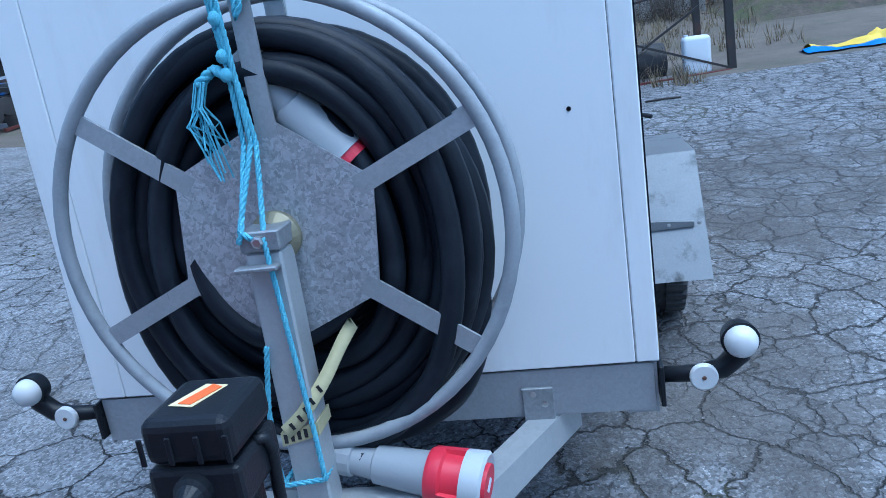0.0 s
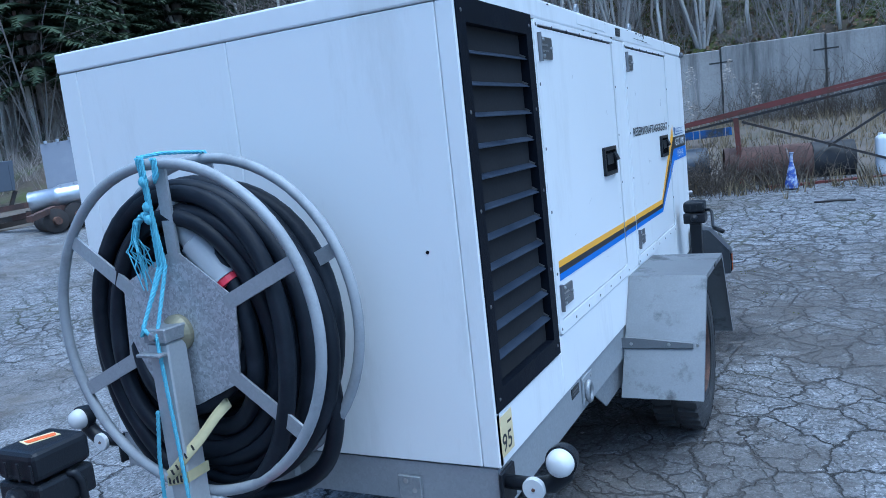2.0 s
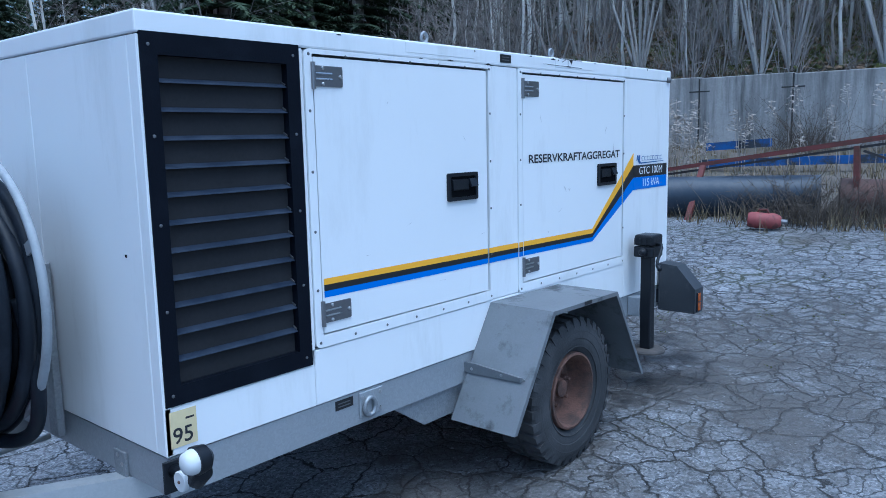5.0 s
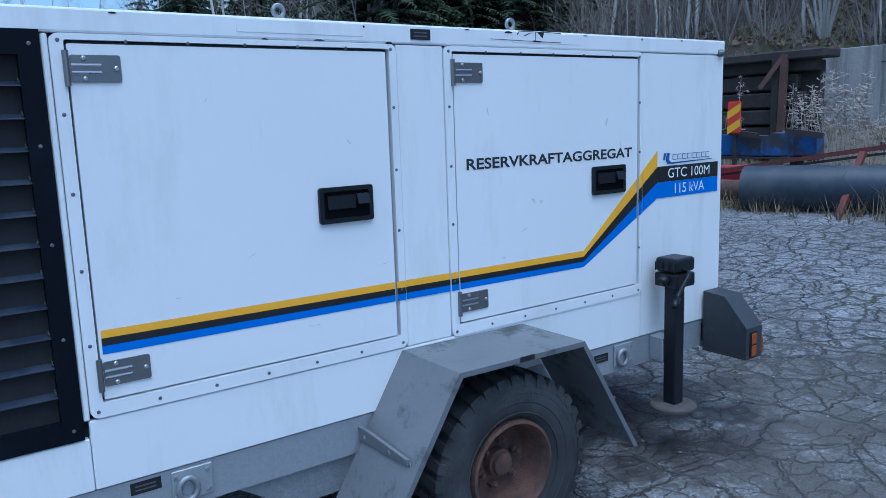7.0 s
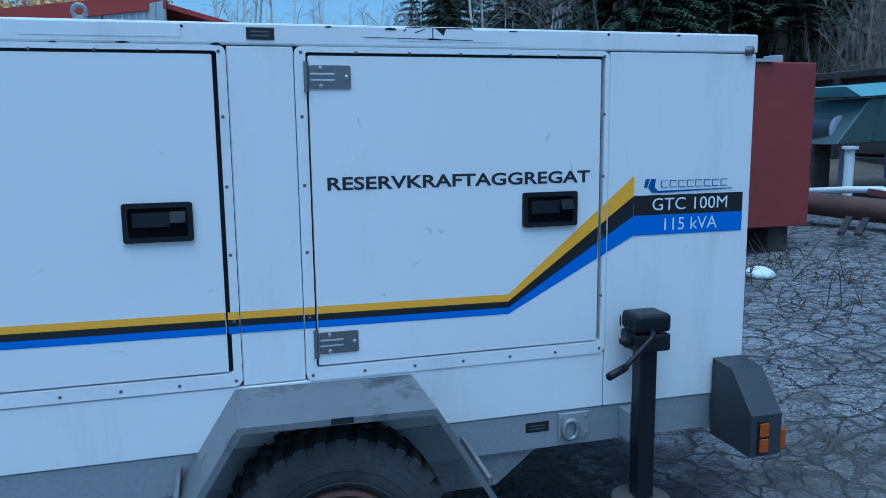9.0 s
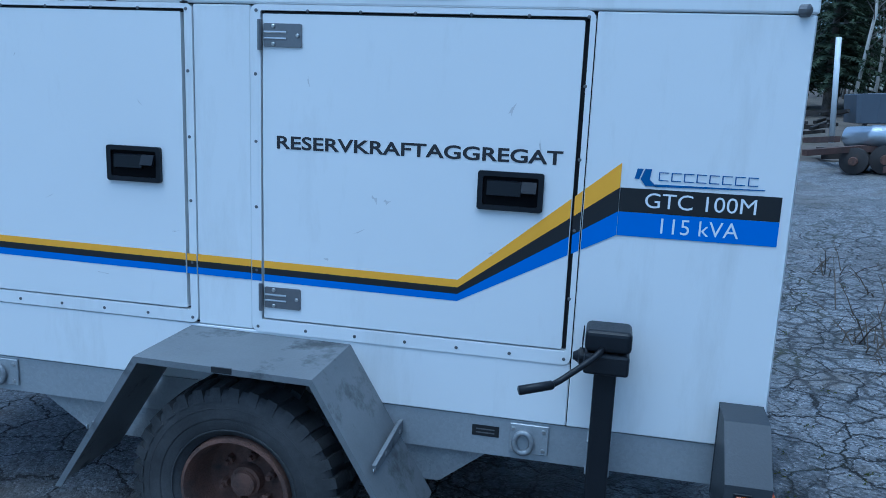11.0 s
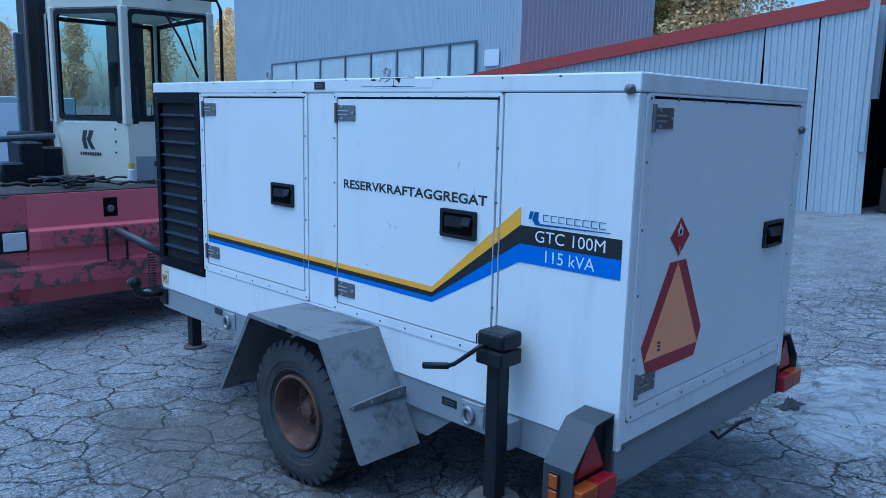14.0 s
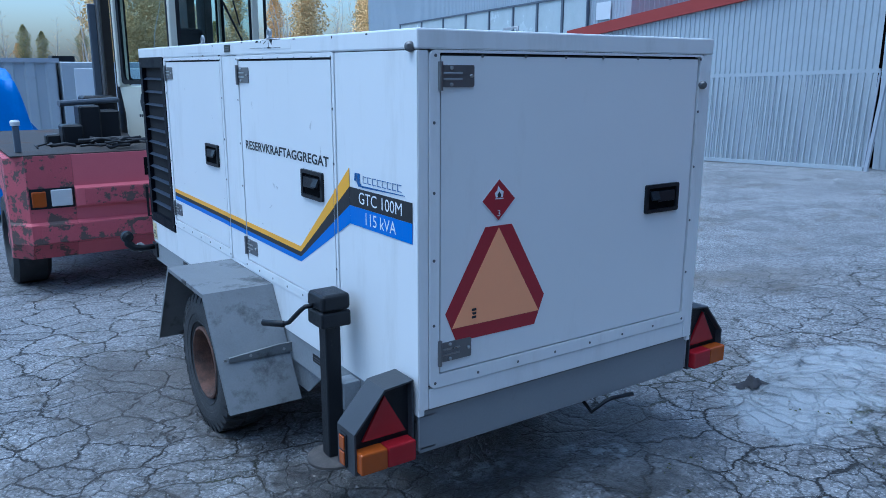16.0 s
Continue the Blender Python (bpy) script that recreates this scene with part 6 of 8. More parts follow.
for k, (y, z0, w, h) in enumerate(((9.95, 0.0, 0.40, 0.40), (10.42, 0.0, 0.42, 0.34), (10.15, 0.38, 0.46, 0.26), (10.85, 0.0, 0.40, 0.42), (10.62, 0.36, 0.44, 0.24))):
    sa_ = thing("white_sack", (-9.9, y, ground_z(-9.9, y) + z0), "dirty white bulging sack in the scrap row", "sack", "scrap heap")
    bm = bmesh.new()
    bmesh.ops.create_uvsphere(bm, u_segments=16, v_segments=10, radius=1)
    for v in bm.verts:
        c = v.co.copy()
        f = 1 + 0.18 * noise.noise(c * 2.1 + Vector((k * 3.7, 0, 0)))
        sq = lambda a: math.copysign(abs(a) ** 0.6, a)
        v.co = (-9.9 + sq(c.x) * 0.24 * f, y + sq(c.y) * w / 2 * f, ground_z(-9.9, y) + z0 + h / 2 + sq(c.z) * h / 2)
    part("sack", bm, GREY_BOARD if k % 3 == 1 else SHEET_PALE, sa_, "", True)
hp2 = thing("scrap_heap", (-9.9, 12.0, 0.9), "heap of dark hubs, bars and a blue crate", "scrap", "scrap heap")
for k in range(30):
    x, y = -9.9 + sk_rng.uniform(-0.5, 0.4), 12.0 + sk_rng.uniform(-0.75, 1.1)
    z = ground_z(x, y) + 0.04 + sk_rng.uniform(0, 0.75)
    a = sk_rng.uniform(0, math.pi)
    part("bar", beam((x - 0.3 * math.cos(a), y - 0.3 * math.sin(a), z), (x + 0.3 * math.cos(a), y + 0.3 * math.sin(a), z + sk_rng.uniform(-0.02, 0.08)), 0.07, 0.08), sk_rng.choice((DARK_STEEL, TIMBER, GREY_BOARD, RUST_PIPE)), hp2)
for k in range(6):
    part("hub", lathe([(-0.08, 0.08), (-0.08, 0.16), (0.08, 0.16), (0.09, 0.07)], (-9.6 + sk_rng.uniform(-0.1, 0.1), 11.6 + 0.28 * k, ground_z(-9.6, 12) + 0.17 + 0.12 * (k % 3)), (0.8, -0.5, 0.1), 16), DARK_STEEL, hp2, "", 40)
part("blue_crate", box((-10.1, 12.35, 1.62), (-9.7, 12.95, 1.84), 0.02), BLUE_STEEL, hp2)
part("red_bar", beam((-9.45, 11.9, ground_z(-9.45, 11.9) + 0.04), (-9.45, 13.0, ground_z(-9.45, 13.0) + 0.05), 0.05, 0.05), RED_STEEL, hp2)
# scrap by the wood's edge
bn = thing("grey_skip", (-14.0, 9.2, 1.1), "slate-grey steel skip on legs by the wood's edge", "skip")
part("shell", prism([(-13.7, 8.78, 1.44), (-13.7, 10.15, 1.48), (-13.7, 10.2, 2.08), (-13.7, 8.72, 1.98)], (-1.2, 0.1, 0), 0.01), BIN_GREY, bn)
for k in range(5):
    part("rib", box((-13.715, 8.84 + k * 0.31, 1.48), (-13.69, 8.88 + k * 0.31, 2.0)), BIN_GREY, bn)
for y in (8.85, 9.25, 9.65, 10.05):
    part("leg", beam((-13.8, y, ground_z(-13.8, y)), (-13.75, y + 0.12, 1.47), 0.07, 0.07), DARK_STEEL, bn)
wp_ = thing("white_pole", (-13.5, 8.3, 1.1), "thin white leaning pole", "pole")
part("pole", tube([(-13.5, 8.36, ground_z(-13.5, 8.36) - 0.02), (-13.5, 8.24, 2.97)], 0.05, 10), WHITE_PLASTIC, wp_, "", True)
sc_ = thing("grey_board", (-9.9, 9.3, 1.0), "plain grey board standing against scrap", "board")
part("board", prism([(-10.37, 8.35, 1.46), (-9.83, 8.99, 1.46), (-9.85, 9.01, 2.24), (-10.39, 8.37, 2.18)], (-0.04, 0.03, 0)), mat("slate_board", (0.26, 0.28, 0.33), 0.6, 0, 0.1, 2, 0.05, 60, (0.34, 0.36, 0.40), 0.3, 2, 0.2), sc_)
for k in range(5):
    part("stud", box((-10.34 + 0.115 * k, 8.40 + 0.136 * k, 2.18 + 0.012 * k), (-10.30 + 0.115 * k, 8.44 + 0.136 * k, 2.23 + 0.012 * k), 0.005), GREY_BOARD, sc_)
part("prop", beam((-10.5, 9.1, 0.85), (-10.15, 8.72, 1.80), 0.07, 0.07), TIMBER, sc_)
for k, (y, z, r, L, m, nm, lab) in enumerate(((7.95, 1.34, 0.15, 0.9, SILVER, "foil_duct", "dented silver duct lying on the scrap"), (8.42, 1.40, 0.15, 0.8, SILVER, "foil_duct", "dented silver duct lying on the scrap"), (8.55, 1.10, 0.20, 0.5, RUST, "rusty_axle", "rusty wheel hub with dark drum"), (8.78, 1.33, 0.17, 0.5, RUST, "rusty_axle", "rusty wheel hub with dark drum"), (8.10, 1.04, 0.20, 0.5, DARK_STEEL, "rusty_axle", "dark wheel hub from an axle"), (7.70, 1.0, 0.18, 0.5, DARK_STEEL, "rusty_axle", "dark wheel hub from an axle"))):
    d = thing(nm, (-9.6, y, z - r), lab, "scrap", "scrap heap")
    ax = (0.75, 0.6, 0.08) if m is SILVER else (0.9, -0.35, 0.0)
    part("drum", lathe([(-L / 2, r * 0.6), (-L / 2, r), (-L * 0.1, r), (-L * 0.08, r * 1.06), (0, r * 1.06), (0.02, r), (L / 2, r), (L / 2 + 0.02, r * 0.5)], (-9.55, y, z), ax, 20), m, d, "", 40)
    part("hub", lathe([(L / 2, r * 0.35), (L / 2 + 0.12, r * 0.3)], (-9.55, y, z), ax, 14), RUST, d)
hp = thing("scrap_heap", (-9.0, 9.5, 0.9), "heap of dark steel bars and timber", "scrap")
rng = random.Random(8)
for k in range(26):
    x, y = -9.6 + rng.uniform(-0.9, 0.6), 8.7 + rng.uniform(-1.5, 1.6)
    z = ground_z(x, y) + 0.05 + rng.uniform(0, 0.35)
    a = rng.uniform(0, math.pi)
    L = rng.uniform(0.3, 0.8)
    part("bar", beam((x - L * math.cos(a), y - L * math.sin(a), z), (x + L * math.cos(a), y + L * math.sin(a), z + rng.uniform(-0.03, 0.12)), 0.08, 0.08), rng.choice((DARK_STEEL, TIMBER, RUST_PIPE)), hp)
hp = thing("scrap_heap", (-13.6, 7.4, 1.0), "heap of dark bars and a ladder", "scrap")
for k in range(16):
    x, y = -14.3 + rng.uniform(-0.5, 0.4), 8.1 + rng.uniform(-0.6, 0.5)
    z = ground_z(x, y) + 0.05 + rng.uniform(0, 0.45)
    a = rng.uniform(0, math.pi)
    part("bar", beam((x - 0.4 * math.cos(a), y - 0.4 * math.sin(a), z), (x + 0.4 * math.cos(a), y + 0.4 * math.sin(a), z + 0.1), 0.06, 0.06), rng.choice((DARK_STEEL, TIMBER)), hp)

# ---- forklift truck ----
lorry = thing("forklift_truck", (-0.4, -1.6, 0.05), "faded red heavy forklift truck with chipped paint and cream cab", "forklift")
lorry.location.z -= 0.035
FY = -0.285
prof = [(FY, 1.185), (FY, 0.925), (FY + 0.045, 0.905), (FY + 0.045, 0.760), (FY - 0.005, 0.735), (FY - 0.005, 0.635), (FY + 0.035, 0.615), (FY + 0.035, 0.455), (FY - 0.05, 0.43), (FY - 0.12, 0.305), (-3.3, 0.305), (-3.3, 1.185)]
bm = bmesh.new()
add_prism(bm, [(0.27, y, z) for y, z in prof], (-2.4, 0, 0))
part("counterweight", bm, RED_PAINT, lorry, "chipped red counterweight with stepped ledges")
pr2 = [(FY, 1.185), (FY, 0.925), (FY, 0.745), (FY, 0.635), (FY + 0.035, 0.615), (FY + 0.035, 0.455), (FY - 0.05, 0.43), (FY - 0.12, 0.305), (-0.62, 0.305), (-0.66, 0.66), (-0.80, 0.86), (-3.3, 0.86), (-3.3, 1.185)]
corner = bmesh.new()
add_prism(corner, [(0.272, y, z) for y, z in pr2], (0.352, 0, 0))
for v in corner.verts:
    if v.co.x > 0.6 and v.co.y > -0.35:
        v.co.y -= 0.004
part("corner_block", corner, RED_WORN, lorry, "worn red corner with rust")
edge_ = bmesh.new()
add_prism(edge_, [(0.6245, y - 0.004 if y > -0.5 else y, z) for y, z in pr2 if not (-0.4 < y < -0.3 and z > 0.4)] , (0.135, 0, 0))
for v in edge_.verts:
    if v.co.x > 0.7:
        v.co.y -= 0.16 if v.co.y > -0.5 else 0
        v.co.z -= 0.02 if v.co.z > 1.1 else 0
part("corner_chamfer", edge_, RED_WORN, lorry, "worn red chamfered corner with rust")
part("ledge", box((-2.13, FY + 0.0455, 0.765), (0.20, FY + 0.052, 0.90), 0.004), RED_WORN, lorry)
part("ledge", box((-2.13, FY + 0.0355, 0.462), (0.56, FY + 0.043, 0.61), 0.004), RED_WORN, lorry)
lh = part("lamp_housing", box((0.275, FY - 0.004, 0.748), (0.615, FY + 0.004, 0.918)), JACK, lorry, "dark lamp recess")
part("amber_lamp", box((0.492, FY + 0.0045, 0.765), (0.600, FY + 0.022, 0.895), 0.008, 2), AMBER_LENS, lh, "amber lamp")
part("headlamp", box((0.292, FY + 0.0045, 0.765), (0.455, FY + 0.022, 0.905), 0.008, 2), WHITE_LENS, lh, "clear square headlamp")
hl = part("socket", box((-0.425, FY + 0.0005, 0.975), (-0.310, FY + 0.003, 1.130)), DARK, lorry)
part("socket_plug", lathe([(0, 0.03), (0.015, 0.028), (0.02, 0.02)], (-0.365, FY + 0.003, 1.04), (0, 1, 0), 12), STEEL, hl)
tb_ = part("tow_bar", tube([(-0.38, FY - 0.05, 0.86), (-0.40, FY + 0.10, 0.85), (-0.46, 0.0, 0.80), (-0.55, 0.20, 0.72)], 0.035, 12), JACK_GREY, lorry, "dark grey tow bar", True)
part("tow_loop", tube([(-0.30, FY + 0.04, 0.88), (-0.30, FY + 0.07, 0.88), (-0.30, FY + 0.07, 0.62), (-0.46, FY + 0.07, 0.62), (-0.46, FY + 0.07, 0.88), (-0.46, FY + 0.04, 0.88)], 0.012, 8), JACK, tb_)
part("coiled_lead", tube([(-0.52 + 0.03 * math.cos(k * 0.8), 0.10 + 0.03 * math.sin(k * 0.8), 0.70 - k * 0.0028) for k in range(110)], 0.006, 5), HOSE, tb_)
part("deck", box((-2.1, -3.28, 1.1855), (0.72, FY - 0.02, 1.195)), DARK_STEEL, lorry)


def truck_wheel(x0, x1, y, r):
    w = part("wheel", lathe([(0, r * 0.55), (0.0, r * 0.9), (0.04, r), (x1 - x0 - 0.04, r), (x1 - x0, r * 0.9), (x1 - x0, r * 0.62), (x1 - x0 - 0.06, r * 0.58)], (x0, y, -0.045 + r), (1, 0, 0), 40), RUBBER, lorry, "black solid tyre", 40)
    part("rim", lathe([(x1 - x0 - 0.09, r * 0.60), (x1 - x0 - 0.05, r * 0.57), (x1 - x0 - 0.10, r * 0.45), (x1 - x0 - 0.08, r * 0.2), (x1 - x0 - 0.02, r * 0.16)], (x0, y, -0.045 + r), (1, 0, 0), 32), RED_WORN, w, "", 40)


truck_wheel(0.44, 0.745, -1.12, 0.42)
truck_wheel(-2.0, -1.7, -1.12, 0.42)
# cab
CB = [(-0.815, -0.90), (-0.455, -1.62), (-0.62, -2.20), (-1.75, -2.20), (-1.60, -0.76)]
low = bmesh.new()
add_prism(low, [(x, y, 1.195) for x, y in CB], (0, 0, 0.515))
for v in low.verts:
    if v.co.z < 1.3 and abs(v.co.x + 0.455) < 0.01:
        v.co.x, v.co.y = -0.50, -1.50
cab = part("cab", low, CAB_PAINT, lorry, "cream steel cab with rust spots")
roof_ = bmesh.new()
add_prism(roof_, [(x, y, 2.74) for x, y in CB], (0, 0, 0.16))
part("cab_roof", roof_, CAB_PAINT, cab)
for x, y in CB:
    cx, cy = x + (-1.05 - x) * 0.035, y + (-1.55 - y) * 0.035
    part("pillar", box((cx - 0.035, cy - 0.035, 1.705), (cx + 0.035, cy + 0.035, 2.745), 0.008), CAB_PAINT, cab)
for i in range(5):
    a, b = Vector((*CB[i], 0)), Vector((*CB[(i + 1) % 5], 0))
    d = (b - a).normalized()
    nrm = Vector((-d.y, d.x, 0))
    if nrm.dot(a - Vector((-1.05, -1.55, 0))) < 0:
        nrm = -nrm
    L = (b - a).length
    pl = lambda u, z: a + d * u + nrm * 0.004 + Vector((0, 0, z))
    f = part("window_frame", ring_frame(rounded(0.035, 1.735, L - 0.035, 2.725, 0.05), rounded(0.075, 1.775, L - 0.075, 2.685, 0.04), pl, -nrm * 0.03), JACK, cab, "black rubber window seal")
    bm = bmesh.new()
    add_prism(bm, [a + d * u - nrm * 0.012 + Vector((0, 0, z)) for u, z in rect(0.07, 1.77, L - 0.07, 2.69)], -nrm * 0.004)
    pn = part("pane", bm, GLASS, f)
    pn.visible_shadow = False
part("seat", box((-1.35, -1.75, 1.72), (-1.0, -1.62, 2.30), 0.05, 2), CLOTH, cab, "dark seat back")
part("console", box((-1.0, -1.25, 1.71), (-0.85, -1.05, 2.05), 0.02), CLOTH, cab)
part("wiper", tube([(-1.15, -0.80, 2.72), (-1.28, -0.78, 2.5), (-1.44, -0.75, 2.15)], 0.010, 6), JACK, cab)
part("wiper", tube([(-1.05, -0.82, 2.72), (-1.35, -0.77, 2.62), (-1.42, -0.75, 2.3)], 0.008, 6), JACK, cab)
part("hand_rail", tube([(-1.18, -0.80, 2.83), (-1.30, -0.74, 2.86), (-1.62, -0.70, 2.86), (-1.66, -0.70, 2.78), (-1.66, -0.70, 1.9)], 0.016, 8), JACK, cab, "", True)
# maker's mark as plain shapes on the door face
da = (Vector((*CB[1], 0)) - Vector((*CB[0], 0))).normalized()
dn = Vector((-da.y, da.x, 0))
dn = dn if dn.x > 0 else -dn
fa = lambda u, z, o=0.003: Vector((*CB[0], 0)) + da * u + dn * o + Vector((0, 0, z))
for pts in (((0.50, 1.645), (0.455, 1.645), (0.475, 1.56), (0.455, 1.475), (0.50, 1.475), (0.52, 1.56)), ((0.43, 1.645), (0.385, 1.645), (0.425, 1.56), (0.375, 1.475), (0.42, 1.475), (0.465, 1.56))):
    part("mark", prism([fa(*p) for p in pts], dn * 0.001), JACK_GREY, cab)
for k in range(9):
    u = 0.545 - k * 0.027
    part("mark_bar", prism([fa(u, 1.415), fa(u - 0.019, 1.415), fa(u - 0.019, 1.445), fa(u, 1.445)], dn * 0.001), JACK_GREY, cab)
for z in (1.66, 1.55, 1.45):
    part("rivet", lathe([(0, 0.010), (0.008, 0.007)], fa(0.14, z, 0.0), dn, 8), JACK, cab)
fb, fd = Vector((*CB[4], 0)), (Vector((*CB[0], 0)) - Vector((*CB[4], 0))).normalized()
fn_ = Vector((-fd.y, fd.x, 0))
fn_ = fn_ if fn_.y > 0 else -fn_
ff = lambda u, z: fb + fd * u + fn_ * 0.003 + Vector((0, 0, z))
part("grey_band", prism([ff(0.02, 1.205), ff(0.74, 1.205), ff(0.74, 1.42), ff(0.02, 1.42)], fn_ * 0.003), mat("grey_cab_paint", (0.30, 0.32, 0.33), 0.5, 0, 0.1, 2, 0.05, 90, (0.2, 0.18, 0.15), 0.25, 6, 0.05), cab, "grey lower band")
for k in range(4):
    u = 0.40 + k * 0.05
    part("mark_bar", prism([ff(u, 1.33), ff(u + 0.033, 1.33), ff(u + 0.033, 1.375), ff(u, 1.375)], fn_ * 0.006), JACK_GREY, cab)
# mast and guards
for x in (-0.50, -0.66):
    part("mast_rail", box((x - 0.045, -2.52, 0.45), (x + 0.045, -2.22, 4.6), 0.006), DARK_STEEL, lorry, "black mast upright")
part("mast_guard", box((-0.42, -2.30, 1.55), (-0.34, -2.26, 2.55), 0.01), BIN_GREY, lorry)
part("chain", tube([(-0.43, -2.19, 1.2), (-0.43, -2.19, 4.5)], 0.014, 6), STEEL, lorry)
for x in (-1.5, -1.7):
    part("mast_rail", box((x - 0.045, -2.82, 0.45), (x + 0.045, -2.52, 4.6), 0.006), DARK_STEEL, lorry)
for (x0, x1, y0, y1, z1) in ((0.02, 0.20, -1.28, -1.05, 1.38), (-0.15, 0.04, -1.35, -1.10, 1.55), (-0.33, -0.12, -1.45, -1.15, 1.50), (-0.40, -0.10, -1.9, -1.6, 1.62), (0.22, 0.34, -1.2, -1.05, 1.30)):
    part("valve_block", box((x0, y0, 1.195), (x1, y1, z1), 0.015), JACK, lorry, "greasy black hydraulic block")
part("lift_cylinder", tube([(-0.42, -1.62, 1.58), (0.15, -1.45, 1.56)], 0.03, 10), BIN_GREY, lorry)
rng = random.Random(21)
for k in range(16):
    x, y = rng.uniform(-0.75, 0.45), rng.uniform(-0.75, -0.40)
    pts = []
    a = rng.uniform(0, 6)
    for i in range(7):
        pts.append((min(max(x, -0.8), 0.5), min(max(y, -0.85), -0.38), 1.205 + 0.022 * abs(math.sin(i * 1.3 + k)) + 0.004 * k))
        a += rng.uniform(-0.9, 0.9)
        x += 0.10 * math.cos(a)
        y += 0.05 * math.sin(a)
    part("hose", tube(pts, rng.choice((0.008, 0.011, 0.014)), 6), HOSE, lorry, "", True)
sb = thing("spray_can", (-0.72, -0.62, 1.20), "pale yellow-capped spray can on the deck", "spray can")
sb.location.z -= 0.035
part("body", lathe([(0, 0.03), (0.12, 0.03), (0.13, 0.022)], (-0.74, -0.70, 1.196), (0, 0, 1), 14), WHITE_PLASTIC, sb)
part("cap", lathe([(0.13, 0.026), (0.18, 0.024)], (-0.74, -0.70, 1.196), (0, 0, 1), 14), mat("yellow_cap", (0.6, 0.45, 0.05), 0.5), sb)
pst = thing("deck_post", (0.64, -0.60, 1.195), "grey post with white knob on the deck", "post")
pst.location.z -= 0.035
part("post", box((0.60, -0.62, 1.195), (0.65, -0.57, 1.42), 0.006), BIN_GREY, pst)
part("knob", lathe([(0, 0.035), (0.03, 0.04), (0.045, 0.03)], (0.625, -0.595, 1.42), (0, 0, 1), 14), WHITE_PLASTIC, pst)

# ---- blue tarpaulin bundle and white containers ----
bt = thing("blue_tarpaulin", (0.75, -7.3, -0.2), "bright blue tarpaulin over a stack", "tarpaulin")
bm = bmesh.new()
bmesh.ops.create_grid(bm, x_segments=40, y_segments=30, size=1)
for v in bm.verts:
    u, w = v.co.x, v.co.y
    r = max(abs(u), abs(w))
    hgt = 1.80 * (1 - max(0, (r - 0.62) / 0.38) ** 1.2) + 0.12 * noise.noise((u * 4, w * 4, 0.3)) + 0.05 * math.sin(9 * u + 5 * w)
    v.co = (0.62 + u * 1.02 + (0.22 * u if hgt < 0.9 else 0), -7.3 + w * 1.2, -0.25 + max(0, hgt) * 1.12)
part("cover", bm, BLUE_TARP, bt, "", True)
ct = thing("white_container", (-1.0, -15, -0.1), "dirty white corrugated container", "container")
part("side", sheet((4.5, -14.0), (-1.75, -14.0), -0.3, -0.3, 2.02, 2.02, 0.42, 0.05, (0, 1)), SHEET_PALE, ct, "ribbed white side")
part("shell", box((-1.75, -16.4, -0.3), (4.5, -14.06, 2.0)), SHEET_PALE, ct)
part("top_rail", box((-1.8, -14.02, 1.98), (4.55, -13.93, 2.08)), GREY_BOARD, ct)
c2 = thing("white_container", (-3.4, -14.6, -0.1), "dirty white container with a door", "container")
part("shell", box((-5.2, -16.2, -0.3), (-1.82, -13.9, 2.0), 0.02), SHEET_PALE, c2)
part("door_panel", box((-3.9, -13.898, -0.1), (-2.1, -13.87, 1.85), 0.01), WHITE_PLASTIC, c2)
part("bolt", box((-2.35, -13.868, 0.75), (-2.05, -13.84, 0.80)), JACK, c2)
part("roof_vent", box((-2.2, -14.8, 2.0), (-1.7, -14.2, 2.14)), JACK, c2)

# ---- hangar ----
HC, HD = Vector((-12.4, -5.8, 0)), Vector((-0.23, -0.973, 0))
HN = Vector((0.973, -0.23, 0))
hangar = thing("hangar", (-15.5, -15, 0.2), "tall blue-grey corrugated hangar with a window band", "building")
HF = HC + HD * 21.6
wl = part("wall", sheet((HC.x, HC.y), (HF.x, HF.y), 0, 0, 9.5, 9.5, 0.13, 0.014, (HN.x, HN.y)), SHEET, hangar, "corrugated front wall")
HS = HC + Vector((-0.973, 0.23, 0)) * 4.35
part("wall", sheet((HC.x, HC.y), (HS.x, HS.y), 0, 0, 9.5, 9.5, 0.13, 0.014, (0.23, 0.97)), SHEET, hangar)
part("inner_shell", prism([HC - HN * 0.15 + HD * 0.15, HF - HN * 0.15, HF - HN * 4.3, HS + HD * 0.15 + HN * 0.05], (0, 0, 9.6)), SHEET, hangar)
part("corner_flashing", box((HC.x - 0.06, HC.y - 0.10, 0), (HC.x + 0.07, HC.y + 0.05, 9.5)), SHEET, hangar)
hp3 = lambda u, z, o: HC + HD * u + HN * o + Vector((0, 0, z))
us = [1.75, 3.0, 4.4, 5.9, 7.6, 9.5, 11.6, 13.9, 16.6]
for u0, u1 in zip(us, us[1:]):
    wf = part("window", ring_frame(rect(u0, 2.55, u1, 3.68), rect(u0 + 0.05, 2.60, u1 - 0.05, 3.63), lambda u, z: hp3(u, z, 0.045), HN * 0.05), BIN_GREY, hangar, "steel-framed whitened window")
    bm = bmesh.new()
    add_prism(bm, [hp3(u, z, 0.05) for u, z in rect(u0 + 0.05, 2.60, u1 - 0.05, 3.63)], HN * 0.01)
    part("pane", bm, WINDOW_WHITE, wf)
bm = bmesh.new()
add_prism(bm, [hp3(u, z, 0.045) for u, z in rect(0.78, 3.02, 1.40, 3.42)], HN * 0.01)
part("notice_panel", bm, WHITE_PLASTIC, hangar, "pale blank panel")

